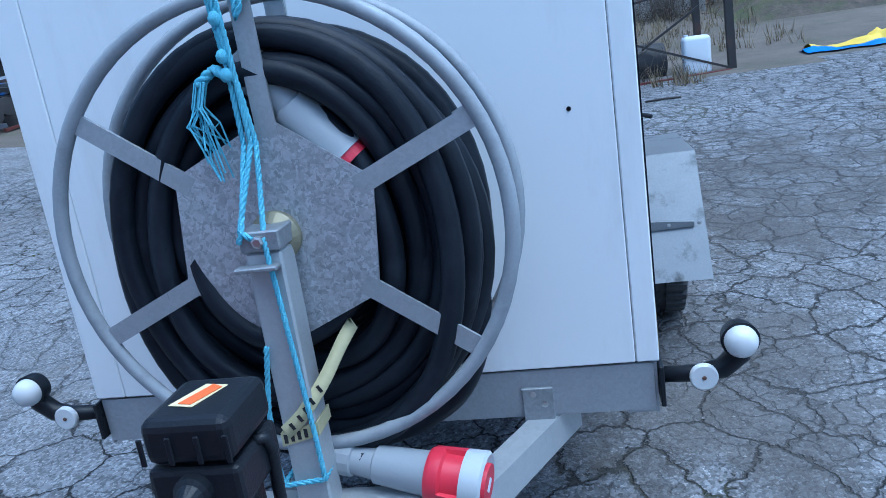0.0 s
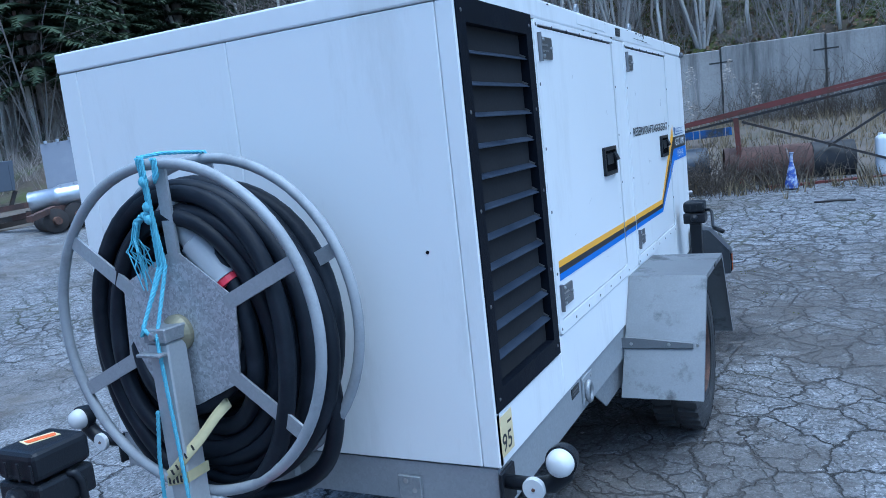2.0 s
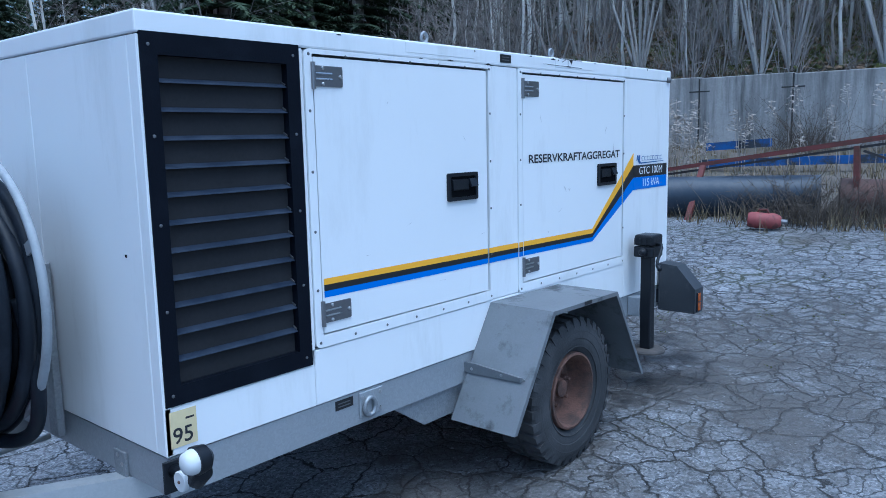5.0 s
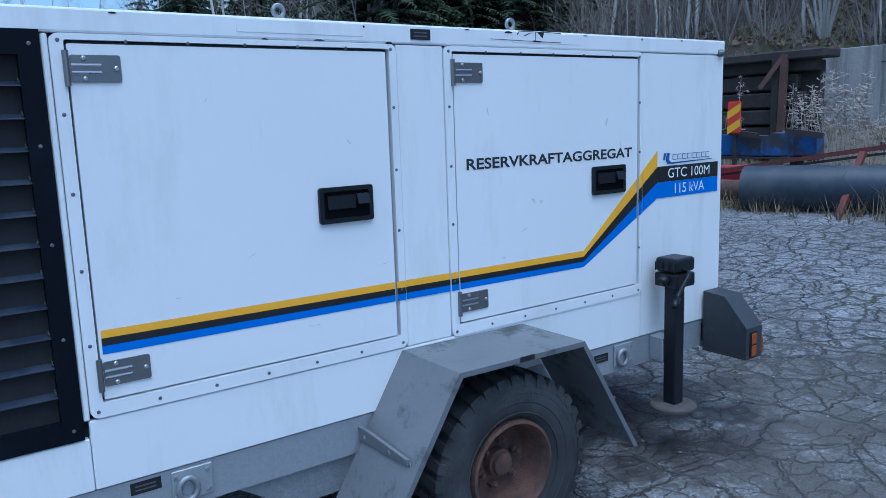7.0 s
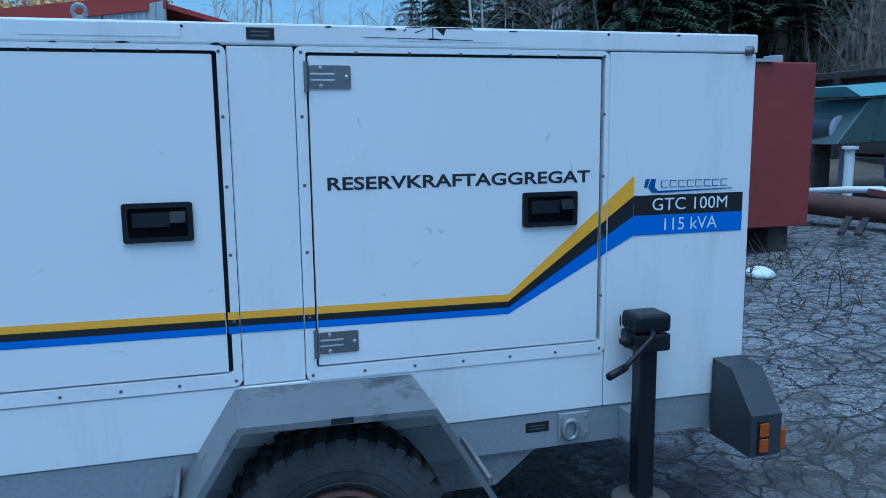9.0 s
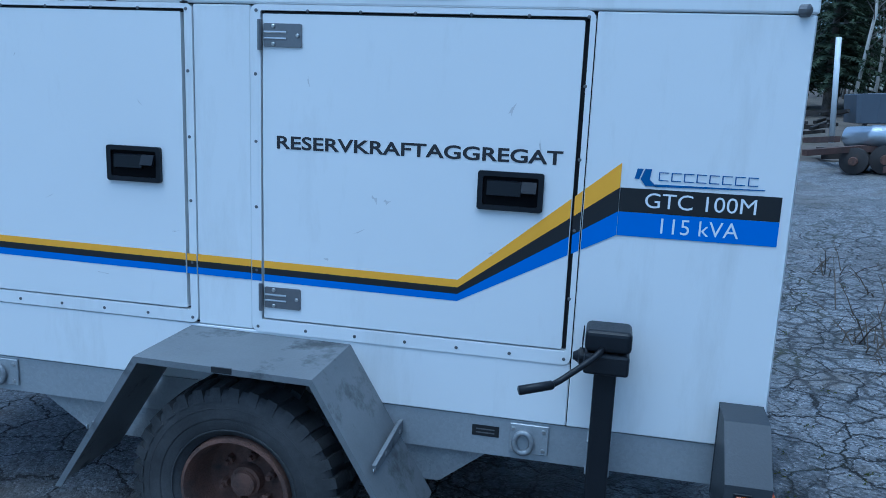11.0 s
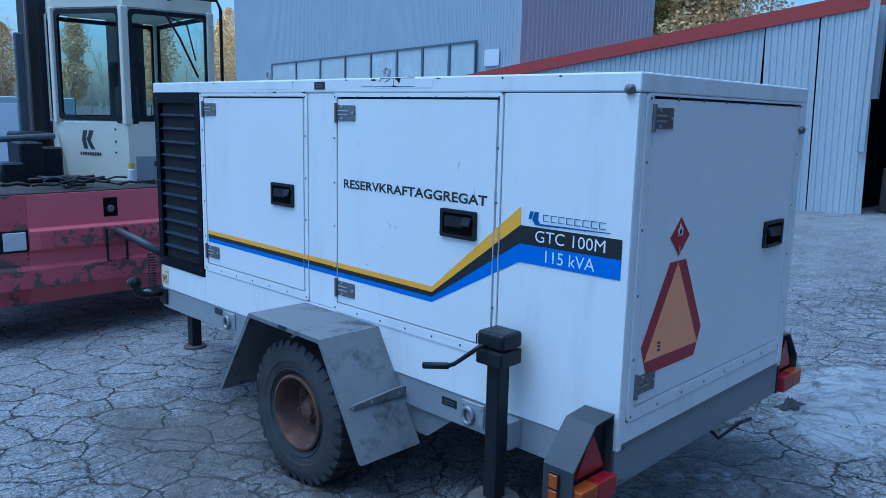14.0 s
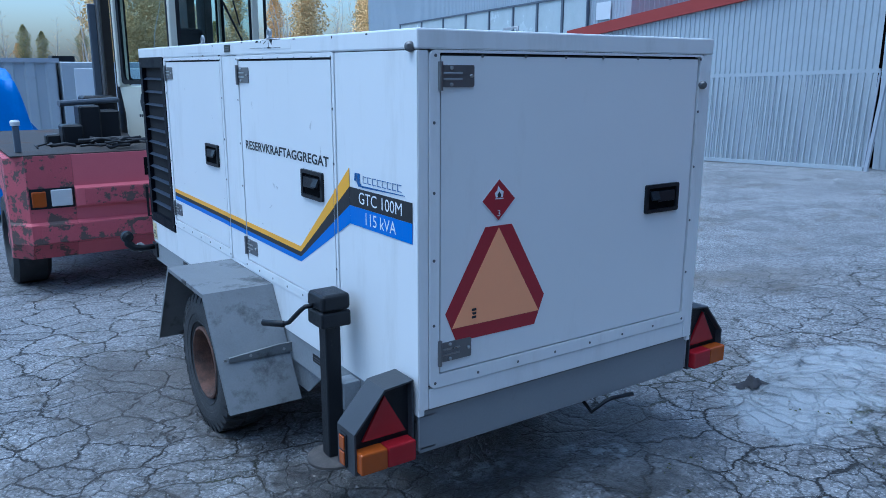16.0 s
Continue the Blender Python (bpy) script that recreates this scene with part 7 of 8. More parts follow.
# ---- shed ----
shed = thing("shed", (-12.5, -1, 0.4), "pale corrugated shed with a red roof edge and torn sheets", "building")
SX = -11.0
zt = lambda y: 2.83 + (y + 4.4) * (3.66 - 2.83) / 6.55
part("wall", sheet((SX, -6.2), (SX, 0.555), 0.2, 0.2, zt(-6.2), zt(0.555), 0.105, 0.016, (1, 0)), SHEET_PALE, shed, "ribbed pale wall sheets")
for y0, y1, dx0, dx1 in ((0.565, 1.42, 0.10, 0.04), (1.43, 2.27, 0.14, 0.05)):
    bm = sheet((SX + 0.03, y0), (SX + 0.03, y1), 0.37, 0.40, zt(y0), zt(y1), 0.105, 0.016, (1, 0))
    for v in bm.verts:
        f = max(0, (2.2 - v.co.z) / 1.7)
        v.co.x += dx0 * f + dx1 * f * f * math.sin(v.co.y * 7)
        v.co.y += 0.10 * f * f
    part("loose_sheet", bm, SHEET_PALE, shed, "loose bulging sheet")
bm = sheet((SX + 0.05, 2.10), (SX + 0.30, 2.36), 1.40, 1.40, zt(2.1), zt(2.3), 0.14, 0.03, (1, 0))
part("torn_strip", bm, SHEET_PALE, shed, "bent torn strip")
# near-black sheets paint the shed's inner shade behind seams and opening
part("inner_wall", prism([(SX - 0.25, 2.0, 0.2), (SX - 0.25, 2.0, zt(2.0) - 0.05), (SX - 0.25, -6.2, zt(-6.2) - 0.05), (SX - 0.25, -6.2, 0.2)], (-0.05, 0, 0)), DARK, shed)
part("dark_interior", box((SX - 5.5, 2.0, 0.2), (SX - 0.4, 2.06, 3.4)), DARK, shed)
part("end_wall", box((SX - 5.5, 4.6, 0.2), (SX - 0.05, 4.7, 3.2)), SHEET_PALE, shed)
part("back_wall", box((SX - 5.6, -6.2, 0.2), (SX - 5.5, 4.7, 3.9)), GREY_BOARD, shed)
part("roof", prism([(SX - 0.1, 2.25, zt(2.25) - 0.02), (SX - 0.1, -6.3, zt(-6.3) - 0.02), (SX - 0.1, -6.3, zt(-6.3) + 0.06), (SX - 0.1, 2.25, zt(2.25) + 0.06)], (-5.6, 0, 0)), ROOF_RED, shed)
part("roof", prism([(SX - 0.1, 2.25, zt(2.25) - 0.02), (SX - 0.1, 4.9, zt(2.25) - 0.75), (SX - 0.1, 4.9, zt(2.25) - 0.67), (SX - 0.1, 2.25, zt(2.25) + 0.06)], (-5.6, 0, 0)), ROOF_RED, shed)
part("fascia", prism([(SX + 0.08, 2.38, zt(2.38) - 0.10), (SX + 0.08, -6.3, zt(-6.3) - 0.12), (SX + 0.08, -6.3, zt(-6.3) + 0.10), (SX + 0.08, 2.38, zt(2.38) + 0.14)], (-0.14, 0, 0)), ROOF_RED, shed, "red roof edge board")
part("corner_trim", box((SX - 0.05, 2.28, 2.2), (SX + 0.08, 2.37, zt(2.3) - 0.10)), SHEET_PALE, shed)
jk = thing("shed_scrap", (-11.5, 2.9, 0.5), "blue and grey scrap in the shed's dark opening", "scrap")
part("blue_sack", lathe([(0, 0.25), (0.2, 0.33), (0.45, 0.2), (0.55, 0.05)], (-11.6, 2.9, 1.15), (0, 0, 1), 9), BLUE_TARP, jk)
part("crate", box((-11.9, 2.5, 0.45), (-11.2, 3.3, 1.15), 0.02), TIMBER, jk)
gate = thing("sliding_gate", (-10.6, -0.8, 0.35), "white barred sliding gate leaning at the shed", "gate")
ga, gb_ = Vector((-10.55, -2.6, 0.27)), Vector((-10.55, 0.72, 0.40))
ta, tb2 = Vector((-10.62, -2.6, 1.74)), Vector((-10.62, 0.76, 1.86))
for a, b in ((ga, gb_), (ta, tb2)):
    part("rail", beam(a, b, 0.05, 0.06), SHEET_PALE, gate)
for k in range(31):
    t = k / 30
    part("bar", beam(ga.lerp(gb_, t), ta.lerp(tb2, t), 0.022, 0.022, (1, 0, 0)), SHEET_PALE if k % 5 else GREY_BOARD, gate)
part("post", beam((-10.55, 0.76, 0.32), (-10.6, 0.88, 1.95), 0.05, 0.05, (1, 0, 0)), GREY_BOARD, gate)

# ---- trees ----
def birch(name, seed, h, bark, label, lean=0.0, twig=TWIG):
    """A slim bare tree: tapered trunk, rising limbs and fine twigs."""
    r_ = random.Random(seed)
    t = thing(name, (0, 0, 0), label, "tree", "trees on the slope")
    pts, rads = [], []
    x = y = 0.0
    n = 12
    for k in range(n + 1):
        f = k / n
        pts.append((x + lean * f * f * h * 0.3, y, f * h))
        rads.append(0.052 * (h / 9) * (1 - f) ** 0.8 + 0.007)
        x += r_.uniform(-0.09, 0.09)
        y += r_.uniform(-0.09, 0.09)
    part("trunk", tube(pts, rads, 8), bark, t, "", True)
    bm = bmesh.new()
    for k in range(26):
        f = r_.uniform(0.18, 0.97)
        i = min(n - 1, int(f * n))
        p = Vector(pts[i]).lerp(Vector(pts[i + 1]), f * n - i)
        a = r_.uniform(0, math.tau)
        L = h * r_.uniform(0.10, 0.24) * (1.15 - f)  + 0.3
        d = Vector((math.cos(a), math.sin(a), r_.uniform(0.5, 1.3))).normalized()
        q = [p, p + d * L * 0.5, p + d * L + Vector((0, 0, -0.06 * L))]
        rr = rads[i] * 0.30 + 0.004
        add_tube(bm, q, [rr, rr * 0.6, 0.004], 4, ends=False)
        for m_ in range(7):
            s = q[0].lerp(q[2], r_.uniform(0.25, 1.0))
            e = d.lerp(Vector((r_.uniform(-1, 1), r_.uniform(-1, 1), r_.uniform(-0.3, 1))), 0.65).normalized() * L * r_.uniform(0.25, 0.55)
            add_tube(bm, [s, s + e * 0.5, s + e + Vector((0, 0, -0.05))], [0.006, 0.004, 0.002], 3, ends=False)
    part("crown", bm, twig, t)
    return t


def spruce(name, seed, h, label):
    """A conifer: whorls of drooping branches, each fringed with short sprays."""
    r_ = random.Random(seed)
    t = thing(name, (0, 0, 0), label, "tree", "trees on the slope")
    part("trunk", tube([(0, 0, 0), (0.03, 0, h * 0.5), (0, 0, h)], [0.14 * h / 9, 0.08 * h / 9, 0.01], 8), GREY_BARK, t, "", True)
    bm = bmesh.new()
    z = h * 0.12
    while z < h * 0.985:
        f = z / h
        R = (1 - f) ** 0.85 * h * 0.21 + 0.12
        nb = 8 if f < 0.6 else 6
        a0 = r_.uniform(0, 6)
        for k in range(nb):
            a = a0 + k * math.tau / nb + r_.uniform(-0.25, 0.25)
            L = R * r_.uniform(0.7, 1.12)
            d, sd = Vector((math.cos(a), math.sin(a), 0)), Vector((-math.sin(a), math.cos(a), 0))
            ns = max(4, int(L / 0.13))
            for i in range(ns):
                u = (i + 0.6) / ns
                c = d * L * u + Vector((0, 0, z - 0.28 * L * u * u + 0.05 * L * u))
                wd = 0.22 * L * (1.05 - u) + 0.07
                for sg in (-1, 1):
                    tip = c + d * wd * r_.uniform(0.45, 0.8) + sd * sg * wd * r_.uniform(0.6, 1.0) + Vector((0, 0, -0.12 * wd - r_.uniform(0, 0.10)))
                    b1 = c - d * 0.05 + Vector((0, 0, 0.03))
                    v = [bm.verts.new(b1), bm.verts.new(c + d * 0.07 + Vector((0, 0, -0.02))), bm.verts.new(tip)]
                    bm.faces.new(v)
                    v = [bm.verts.new(b1 + Vector((0, 0, -0.02))), bm.verts.new(c + sd * sg * wd * 0.45 + Vector((0, 0, -0.10))), bm.verts.new(tip - Vector((0, 0, 0.03)))]
                    bm.faces.new(v)
        z += 0.26 + 0.10 * r_.random()
    part("crown", bm, NEEDLES, t)
    return t


def leafy(name, seed, h, leaf, label, wide=0.22):
    """A far tree with a loose crown of many small leaf clumps on limbs."""
    t = birch(name, seed, h, GREY_BARK, label)
    r_ = random.Random(seed + 77)
    bm = bmesh.new()
    for k in range(4600):
        f = r_.uniform(0.22, 1.02)
        R = wide * h * math.sin(math.pi * min(1, (f - 0.15) / 0.9)) ** 0.7 * math.sqrt(r_.random()) * (0.75 + 0.6 * noise.noise((f * 5, seed * 1.7, 0.3)) + 0.5 * noise.noise((f * 9, k % 7, seed)))
        a = r_.uniform(0, math.tau)
        c = Vector((R * math.cos(a), R * math.sin(a), f * h + r_.uniform(-0.2, 0.2)))
        s = r_.uniform(0.06, 0.16)
        u = Vector((r_.uniform(-1, 1), r_.uniform(-1, 1), r_.uniform(-1, 1))).normalized() * s
        w = u.orthogonal().normalized() * s * 0.7
        bm.faces.new([bm.verts.new(c + p) for p in (-u, w, u, -w)])
    part("leaves", bm, leaf, t)
    return t


def shrub(name, seed, h, bark, label, stems=9):
    """Several stems from one root, arching outward, with fine twigs."""
    r_ = random.Random(seed)
    t = thing(name, (0, 0, 0), label, "tree", "trees on the slope")
    twigs = bmesh.new()
    for k in range(stems):
        bm = bmesh.new()
        a = k / stems * math.tau + r_.uniform(-0.3, 0.3)
        L = h * r_.uniform(0.55, 1.1)
        out = r_.uniform(0.10, 0.42) * L
        d = Vector((math.cos(a), math.sin(a), 0))
        pts = [d * 0.08, d * (0.12 + out * 0.25) + Vector((r_.uniform(-0.06, 0.06), r_.uniform(-0.06, 0.06), L * 0.3)), d * (0.1 + out * 0.55) + Vector((r_.uniform(-0.1, 0.1), r_.uniform(-0.1, 0.1), L * 0.65)), d * (0.1 + out * 1.2) + Vector((0, 0, L))]
        pts = smooth_path(pts, 4)
        rr = 0.0050 * h * r_.uniform(0.6, 1.2)
        n = len(pts)
        add_tube(bm, pts, [rr * (1 - 0.9 * i / n) for i in range(n)], 6, ends=False)
        for m_ in range(9):
            i = r_.randrange(n // 3, n)
            p = pts[i]
            e = (d * r_.uniform(-0.3, 1.0) + Vector((r_.uniform(-0.8, 0.8), r_.uniform(-0.8, 0.8), r_.uniform(0.0, 1.0)))).normalized() * L * r_.uniform(0.10, 0.28)
            add_tube(twigs, [p, p + e * 0.5 + Vector((0, 0, 0.03)), p + e], [rr * 0.28 + 0.003, rr * 0.15 + 0.002, 0.002], 3, ends=False)
        part("stem", bm, bark, t, "", True)
    part("crown", twigs, TWIG, t)
    return t


protos_b = [birch("birch_tree", 100 + k, 8.5 + 1.3 * (k % 4), BIRCH_BARK, "slim bare birch with white bark on the slope", 0.25 * math.sin(k * 2.2)) for k in range(5)]
protos_g = [birch("bare_tree", 200 + k, 6.0 + 1.2 * (k % 3), GREY_BARK, "thin bare grey-brown tree on the slope", 0.5 * math.sin(k * 1.7)) for k in range(4)]
protos_s = [spruce("spruce_tree", 300 + k, 9 + 1.8 * k, "dense dark green spruce on the slope") for k in range(3)]
protos_l = [leafy("golden_tree", 400 + k, 9.5 + 1.2 * k, SUN_PAINTED_LEAF, "far tree with low sunlight painted into its golden crown") for k in range(3)]
# the pines' yellow patches are sunlight put into the green
protos_p = [leafy("pine_tree", 500 + k, 11 + k, mat("pine_green_and_painted_sun_%s" % "ab"[k], (0.20, 0.19, 0.05), 0.8, 0, 0.35, 1.5, 0.1, 30, (0.45, 0.32, 0.10), 0.45, 0.8, 0.1, rand=0.2), "far pine with sunlight painted into its yellow-green crown", 0.16) for k in range(2)]
# bright warm base colour carries the low sunlight on the far twigs
SUN_PAINTED_TWIG = mat("warm_twigs_painted_sun", (0.66, 0.46, 0.25), 0.85, 0, 0.25, 1.5, 0.1, 60, rand=0.25)
protos_w = [birch("bare_birch", 700 + k, 9.0 + k, BIRCH_BARK, "far bare birch with low sunlight painted into its warm twigs", 0.2 * k, SUN_PAINTED_TWIG) for k in range(3)]
protos_c = [shrub("birch_clump", 600 + k, 7.5 + k, mat("pale_clump_bark_%s" % "abc"[k], (0.40, 0.385, 0.36), 0.85, 0, 0.25, 2, 0.4, 30, (0.10, 0.09, 0.08), 0.38, 5, 0.05), "clump of pale bare birch stems above the wall", 8) for k in range(3)]
protos_h = [shrub("bare_shrub", 620 + k, 3.0 + 0.5 * k, TWIG, "bare grey arching shrub on the slope", 8) for k in range(4)]
used = set()


def plant(protos, x, y, scale=1.0):
    """Set the first use of each prototype in place, then copies."""
    fresh = [q for q in protos if q not in used]
    p = fresh[0] if fresh else protos[rng.randrange(len(protos))]
    m = Matrix.LocRotScale((x, y, ground_z(x, y) - 0.05), Euler((rng.uniform(-0.05, 0.05), rng.uniform(-0.05, 0.05), rng.uniform(0, 6.28))), None)
    if p not in used:
        used.add(p)
        p.matrix_basis = m @ Matrix.Diagonal((*p.scale, 1))
        p.scale = (scale,) * 3
    else:
        c = copy_thing(p, m)
        c.scale = (scale,) * 3


rng = random.Random(5)
for k in range(170):   # birches along the slope behind the wall
    plant(protos_b, rng.uniform(-22, 7), 19.2 + 18 * rng.random() ** 1.3, rng.uniform(0.7, 1.25))
for k in range(150):
    plant(protos_g, rng.uniform(-22, 9), 18.9 + 14 * rng.random() ** 1.2, rng.uniform(0.5, 1.15))
for x, y in ((-4.1, 18.9), (-3.5, 19.1), (-1.6, 19.2), (-7.3, 19.4), (-9.6, 20.2), (-12.5, 20.5), (0.6, 20.5), (-5.6, 21.0), (2.6, 19.6)):
    plant(protos_c, x, y, rng.uniform(0.8, 1.15))
for k in range(110):   # bare shrubs and saplings above the wall
    plant(protos_h, rng.uniform(-16, 6), 18.7 + 7 * rng.random() ** 1.4, rng.uniform(0.5, 1.3))
for k in range(60):
    plant(protos_b, rng.uniform(-14, 5), 18.9 + 6 * rng.random(), rng.uniform(0.45, 0.8))
for k in range(60):   # spruces behind
    x = rng.uniform(-40, -6)
    plant(protos_s, x, (24 if x > -14 else 24) + 16 * rng.random(), rng.uniform(0.8, 1.3))
for k in range(10):
    plant(protos_s, rng.uniform(-4, 12), 27 + 12 * rng.random(), rng.uniform(0.9, 1.3))
for k in range(120):   # wood on the far side of the yard
    x = rng.uniform(-34, -16.5)
    plant(protos_b if k % 3 else protos_g, x, 11.7 - 0.37 / 0.93 * (x + 17) + 8 * rng.random() ** 1.3, rng.uniform(0.5, 1.2))
for k in range(24):   # brushy edge of that wood
    x = rng.uniform(-30, -15.5)
    plant(protos_h, x, 11.5 - 0.37 / 0.93 * (x + 17) + 3 * rng.random(), rng.uniform(0.6, 1.3))
for k in range(60):
    x = rng.uniform(-50, -16.5)
    plant(protos_s, x, 13.4 - 0.37 / 0.93 * (x + 17) + 9 * rng.random(), rng.uniform(0.8, 1.3))
for k in range(64):   # wood closing the far corner of the yard
    a, d = radians(rng.uniform(148, 162)), rng.uniform(30, 50)
    plant((protos_b, protos_g, protos_s, protos_g)[k % 4], 1.8 + d * math.cos(a), d * math.sin(a), rng.uniform(0.7, 1.2))
for k in range(44):   # trees far behind the buildings, sunlight painted into their leaves
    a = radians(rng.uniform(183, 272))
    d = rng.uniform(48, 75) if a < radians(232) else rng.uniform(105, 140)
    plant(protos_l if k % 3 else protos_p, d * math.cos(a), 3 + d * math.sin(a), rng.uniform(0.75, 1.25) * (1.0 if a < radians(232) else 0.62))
for k in range(26):
    a = radians(rng.uniform(162, 200))
    d = rng.uniform(32, 45)
    plant(protos_b if k % 2 else protos_g, d * math.cos(a), 3 + d * math.sin(a), rng.uniform(0.9, 1.2))

for k in range(16):   # crowns over the shed roof, sunlight painted into their leaves
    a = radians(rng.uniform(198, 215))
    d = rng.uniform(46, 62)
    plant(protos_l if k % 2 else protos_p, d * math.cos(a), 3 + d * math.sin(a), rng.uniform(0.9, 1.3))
for k in range(150):   # bare birches, most with low sun painted into the twig colour
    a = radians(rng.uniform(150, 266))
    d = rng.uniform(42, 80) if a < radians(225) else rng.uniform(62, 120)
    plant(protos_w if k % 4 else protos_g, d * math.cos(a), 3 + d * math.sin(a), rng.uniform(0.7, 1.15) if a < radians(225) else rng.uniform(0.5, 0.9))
for k in range(70):   # trees seen between the cab and the hangar, sunlight painted into their colours
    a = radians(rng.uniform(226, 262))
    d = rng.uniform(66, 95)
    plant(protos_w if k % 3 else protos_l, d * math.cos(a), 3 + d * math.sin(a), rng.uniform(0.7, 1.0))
for k in range(34):   # dark wood beyond the parked van
    a = radians(rng.uniform(160, 181))
    d = rng.uniform(60, 76)
    plant(protos_g if k % 3 else protos_s, d * math.cos(a), 4 + d * math.sin(a), rng.uniform(0.9, 1.3) if k % 3 else rng.uniform(0.35, 0.55))

# ---- parked van ----
van = thing("parked_van", (-49.8, 11.0, ground_z(-49.8, 11.0)), "white panel van parked by the far wood", "van")
VZ = ground_z(-49.0, 11.0)
vp = [(8.95, 0.40), (9.05, 1.00), (9.70, 1.12), (10.35, 1.88), (10.6, 1.95), (13.1, 1.95), (13.3, 1.80), (13.35, 0.40)]
part("body", prism([(-50.6, y, VZ + z) for y, z in vp], (1.75, 0, 0), 0.06), WHITE_PLASTIC, van)
part("windscreen", prism([(-50.45, 9.72, VZ + 1.16), (-49.0, 9.72, VZ + 1.16), (-49.1, 10.30, VZ + 1.86), (-50.35, 10.30, VZ + 1.86)], (0, -0.02, 0.02)), CLOTH, van, "dark windscreen")
part("side_window", prism([(-48.845, 9.85, VZ + 1.15), (-48.845, 10.95, VZ + 1.15), (-48.845, 10.95, VZ + 1.75), (-48.845, 10.42, VZ + 1.75)], (0.006, 0, 0)), CLOTH, van, "dark cab window")
part("bumper", box((-50.55, 8.86, VZ + 0.36), (-48.90, 9.02, VZ + 0.58), 0.03), JACK_GREY, van)
for x in (-50.4, -49.15):
    part("headlight", box((x, 8.93, VZ + 0.78), (x + 0.25, 9.03, VZ + 0.96), 0.02), STEEL, van, "clear headlight")
for x in (-50.52, -49.06):
    for y in (9.75, 12.6):
        part("wheel", lathe([(0, 0.16), (0.0, 0.30), (0.02, 0.33), (0.20, 0.33), (0.22, 0.30), (0.22, 0.16)], (x, y, VZ + 0.33), (1, 0, 0), 20), RUBBER, van, "black tyre")

# ---- undergrowth ----
def scatter(name, n, place, make, material, label, category):
    bm = bmesh.new()
    for k in range(n):
        x, y = place()
        make(bm, x, y, ground_z(x, y))
    return tagged(part(name, bm, material), label, category, "", "stuff")


def brush(bm, x, y, z, tall=1.0):
    for i in range(5):
        a, L = rng.uniform(0, 6.28), tall * rng.uniform(0.25, 1.3)
        d = Vector((math.cos(a) * rng.uniform(0.1, 0.9), math.sin(a) * rng.uniform(0.1, 0.9), rng.uniform(0.3, 1.1))) * L
        p = Vector((x + rng.uniform(-0.15, 0.15), y + rng.uniform(-0.15, 0.15), z - 0.03))
        add_tube(bm, [p, p + d * 0.5 + Vector((0, 0, 0.08 * L)), p + d], [0.005, 0.004, 0.0015], 3, ends=False)
        for j in range(3):
            s = p + d * rng.uniform(0.35, 0.9)
            e = Vector((rng.uniform(-1, 1), rng.uniform(-1, 1), rng.uniform(-0.2, 0.9))) * L * 0.28
            add_tube(bm, [s, s + e], [0.003, 0.001], 3, ends=False)


def litter(bm, x, y, z):
    for i in range(3):
        c = Vector((x + rng.uniform(-0.3, 0.3), y + rng.uniform(-0.3, 0.3), 0))
        c.z = ground_z(c.x, c.y) + 0.02
        u = Vector((rng.uniform(-1, 1), rng.uniform(-1, 1), rng.uniform(-0.5, 0.8))).normalized() * rng.uniform(0.03, 0.10)
        w = u.orthogonal().normalized() * rng.uniform(0.02, 0.06)
        bm.faces.new([bm.verts.new(c + q) for q in (-u, w, u, -w)])


def tuft(bm, x, y, z):
    for i in range(7):
        a, L = rng.uniform(0, 6.28), rng.uniform(0.08, 0.30)
        d = Vector((math.cos(a) * 0.5, math.sin(a) * 0.5, 1)) * L
        w = Vector((-math.sin(a), math.cos(a), 0)) * 0.006
        p = Vector((x + rng.uniform(-0.05, 0.05), y + rng.uniform(-0.05, 0.05), z - 0.01))
        bm.faces.new([bm.verts.new(q) for q in (p - w, p + w, p + d)])


def plume(bm, x, y, z):
    h = rng.uniform(0.7, 1.5)
    top = Vector((x + rng.uniform(-0.15, 0.15), y + rng.uniform(-0.1, 0.1), z + h))
    add_tube(bm, [Vector((x, y, z - 0.02)), Vector((x, y, z + h * 0.5)), top], [0.006, 0.005, 0.003], 3, ends=False)
    for i in range(34):
        f = rng.random()
        c = top + Vector((rng.uniform(-1, 1), rng.uniform(-1, 1), 0)) * 0.11 * (1 - f * 0.6) + Vector((0, 0, -0.32 * (1 - f)))
        u = Vector((rng.uniform(-1, 1), rng.uniform(-1, 1), rng.uniform(-0.6, 0.2))).normalized() * rng.uniform(0.02, 0.055)
        w = u.orthogonal().normalized() * 0.007
        bm.faces.new([bm.verts.new(c + q) for q in (-u, w, u, -w)])


slope = lambda: (rng.uniform(-22, 12), 18.7 + 16 * rng.random() ** 1.6)
scatter("undergrowth", 2600, slope, brush, TWIG, "tangle of bare brushwood on the slope", "undergrowth")
scatter("leaf_litter", 6000, slope, litter, mat("fallen_leaves", (0.17, 0.115, 0.07), 0.9, 0, 0.5, 3), "brown fallen leaves on the slope", "leaves")
scatter("moss", 2600, lambda: (rng.choice((-7, -3.5, -1, 1.5, 4)) + rng.gauss(0, 0.9), 19 + 7 * rng.random()), litter, MOSS, "yellow-green moss on the slope", "moss")
edge_xy = lambda x: (x, 11.4 - 0.37 / 0.93 * (x + 17) + 6 * rng.random() ** 1.5)
scatter("undergrowth", 380, lambda: edge_xy(rng.uniform(-30, -14.5)), brush, TWIG, "tangle of bare brushwood at the wood's edge", "undergrowth")
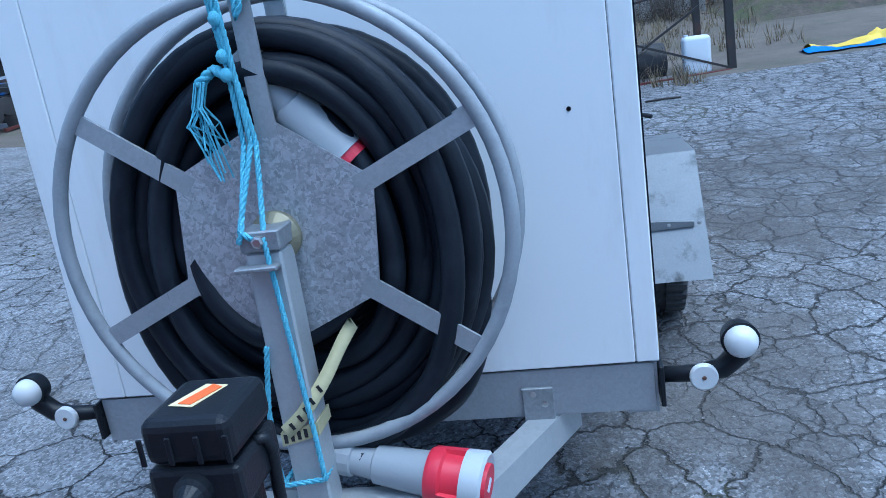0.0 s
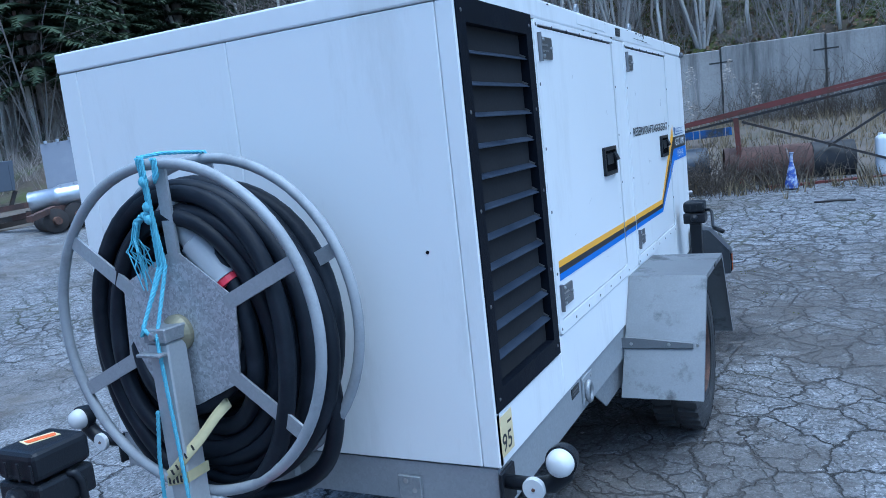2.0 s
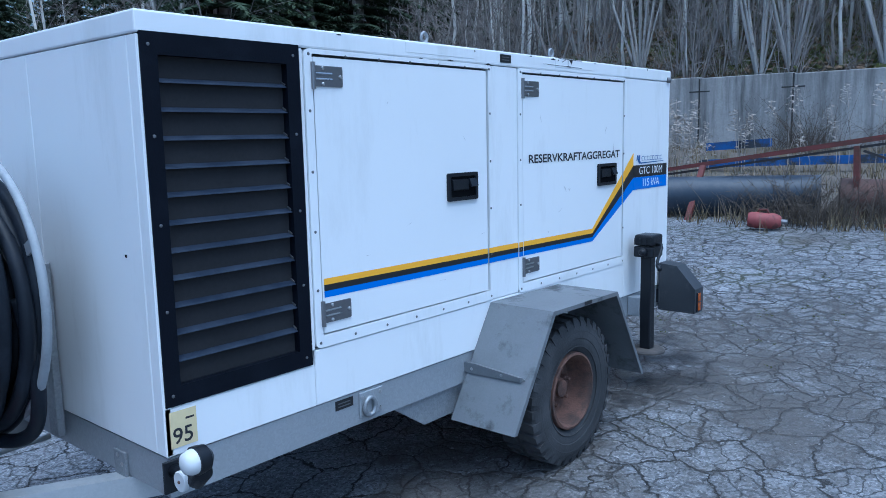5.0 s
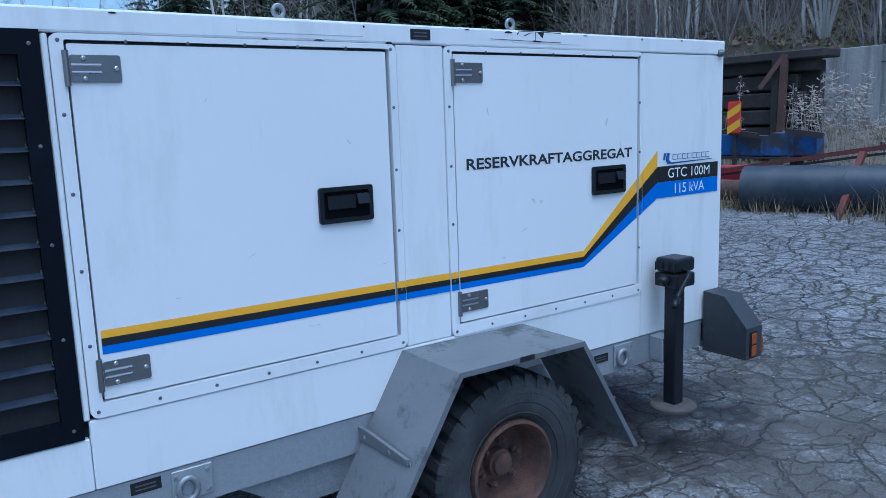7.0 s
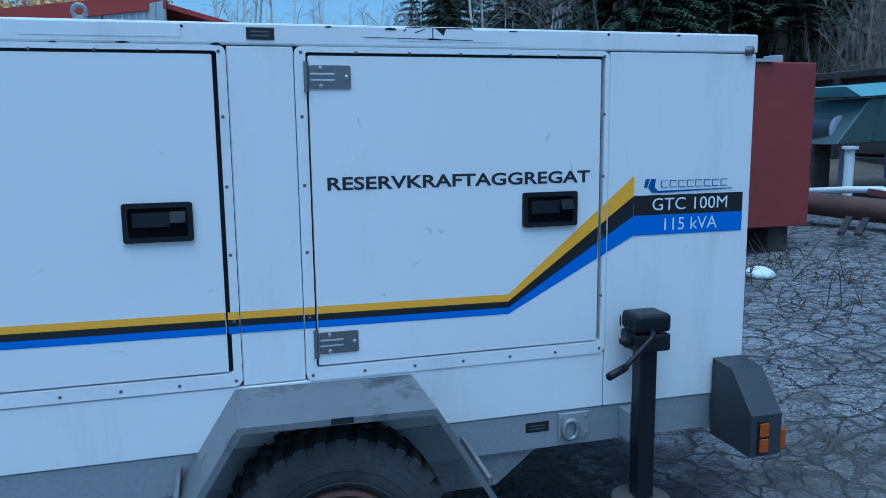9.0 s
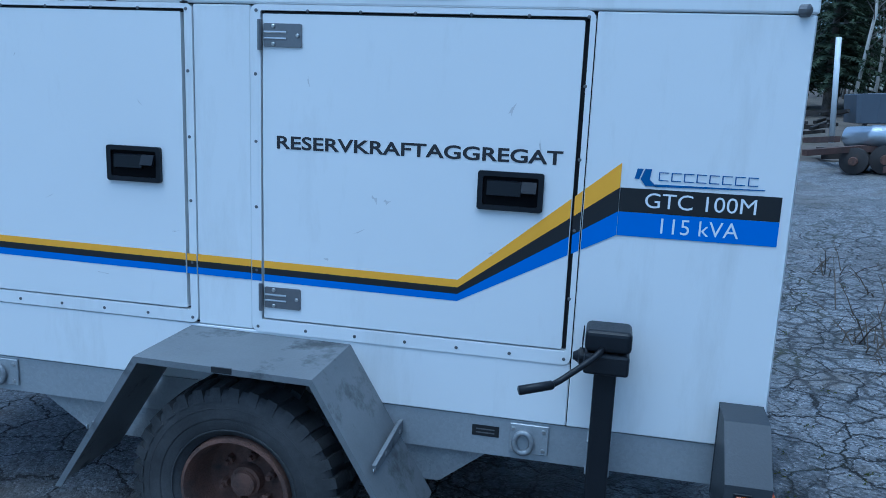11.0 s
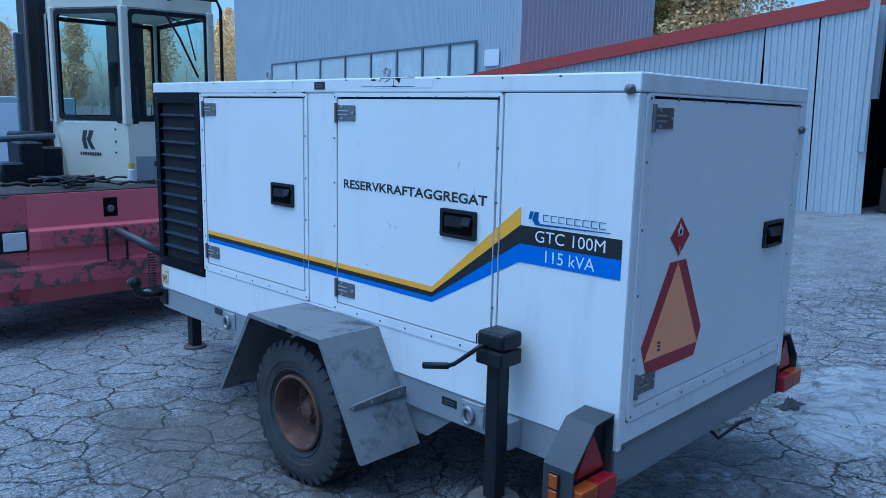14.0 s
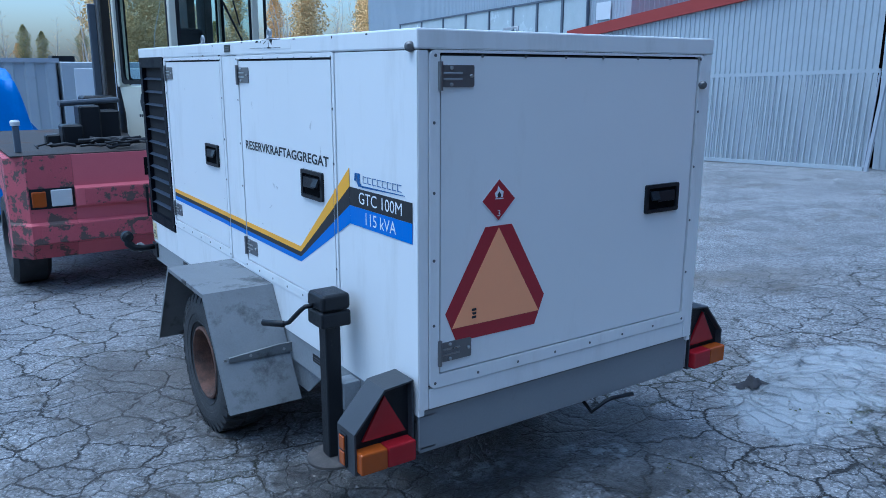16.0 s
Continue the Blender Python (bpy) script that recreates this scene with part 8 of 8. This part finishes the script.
scatter("dry_grass", 800, lambda: (rng.uniform(-6, 3.4), 11.9 + 6.1 * rng.random()), tuft, DRY_GRASS, "tufts of dry grass along the bank", "grass")
scatter("dry_grass", 150, lambda: (rng.uniform(-3.6, 1.6), rng.gauss(9.75, 0.2)), tuft, DRY_GRASS, "dry grass along the pipe", "grass")
scatter("dry_weeds", 34, lambda: (rng.uniform(-6.0, 0.0), rng.uniform(11.7, 14.5)), plume, DRY_WEED, "tall dry weeds with pale plumes", "weeds")
scatter("dry_weeds", 46, lambda: (rng.gauss(-3.1, 0.35), rng.gauss(11.9, 0.25)), plume, DRY_WEED, "tall dry weeds with pale plumes", "weeds")
scatter("brush", 110, lambda: (rng.gauss(-0.3, 0.6), rng.gauss(9.95, 0.22)), lambda bm, x, y, z: brush(bm, x, y, z, 0.55), STALK, "bare stalks round the pipes", "weeds")
scatter("wall_weeds", 150, lambda: (rng.choice((-2.6, -0.4, 0.8, 1.9)) + rng.gauss(0, 0.45), rng.gauss(17.4, 0.3)), lambda bm, x, y, z: brush(bm, x, y, z, 1.1), STALK, "dark dead weeds along the concrete wall", "weeds")
scatter("twigs", 40, lambda: (rng.uniform(-4.6, -1.6), rng.uniform(5.6, 8.0)), lambda bm, x, y, z: brush(bm, x, y, z, 0.3), STALK, "bare runners growing out of the cracks", "weeds")

def pebble(bm, x, y, z):
    r = rng.uniform(0.003, 0.010)
    vs = [bm.verts.new((x + r * a * rng.uniform(0.7, 1.2), y + r * b * rng.uniform(0.7, 1.2), z + 0.001 + r * c)) for a, b, c in ((1, 0, 0.2), (0, 1, 0.2), (-1, 0, 0.2), (0, -1, 0.2), (0, 0, 0.9))]
    for i in range(4):
        bm.faces.new((vs[i], vs[(i + 1) % 4], vs[4]))


def moss_tuft(bm, x, y, z):
    for i in range(6):
        c = Vector((x + rng.gauss(0, 0.02), y + rng.gauss(0, 0.02), z))
        u = Vector((rng.uniform(-1, 1), rng.uniform(-1, 1), 0)).normalized() * rng.uniform(0.004, 0.012)
        bm.faces.new([bm.verts.new(c + q) for q in (-u, u, u * 0.3 + Vector((0, 0, rng.uniform(0.004, 0.010))))])


scatter("gravel", 1600, lambda: (rng.uniform(-4.5, 3.5), rng.uniform(-0.5, 8.5)), pebble, mat("loose_gravel", (0.26, 0.25, 0.24), 0.9, 0, 0.4, 30), "loose grit scattered on the asphalt", "gravel")
scatter("moss_tufts", 200, lambda: (rng.uniform(-4.5, 0.8), 4.9 + 3.5 * rng.random()), moss_tuft, MOSS, "moss tufts in the cracks of the asphalt", "moss")

# ---- small things on the asphalt ----
cl = thing("cloth", (-2.08, 4.63, ground_z(-2.08, 4.63)), "dark crumpled cloth on the asphalt", "cloth")
bm = bmesh.new()
bmesh.ops.create_grid(bm, x_segments=16, y_segments=10, size=1)
for v in bm.verts:
    x, y = -2.08 + v.co.x * 0.11, 4.63 + v.co.y * 0.07
    r = v.co.x ** 2 + v.co.y ** 2
    k = 0.75 + 0.5 * noise.noise((v.co.x * 1.5, v.co.y * 1.5, 4))
    x, y = -2.08 + (x + 2.08) * k, 4.63 + (y - 4.63) * k
    v.co = (x, y, ground_z(x, y) + 0.004 + max(0, 0.05 * (1.1 - r) * (0.45 + noise.noise((v.co.x * 5, v.co.y * 5, 0)))))
part("cloth", bm, CLOTH, cl, "", True)
sk = thing("stick", (0.95, 8.75, ground_z(0.95, 8.75)), "dark stick lying on the asphalt", "stick")
part("stick", tube([(0.75, 8.72, ground_z(0.75, 8.7) + 0.012), (0.95, 8.72, ground_z(0.95, 8.7) + 0.02), (1.13, 8.76, ground_z(1.1, 8.7) + 0.012)], 0.012, 6), DARK_STEEL, sk, "", True)
wl_ = thing("white_rag", (-3.1, 7.2, ground_z(-3.1, 7.2)), "white crumpled plastic on the asphalt", "rag")
part("rag", lathe([(0, 0.10), (0.03, 0.13), (0.06, 0.10), (0.085, 0.04)], (-3.0, 7.35, ground_z(-3.0, 7.35)), (0.1, 0, 1), 11), WHITE_PLASTIC, wl_, "", True)
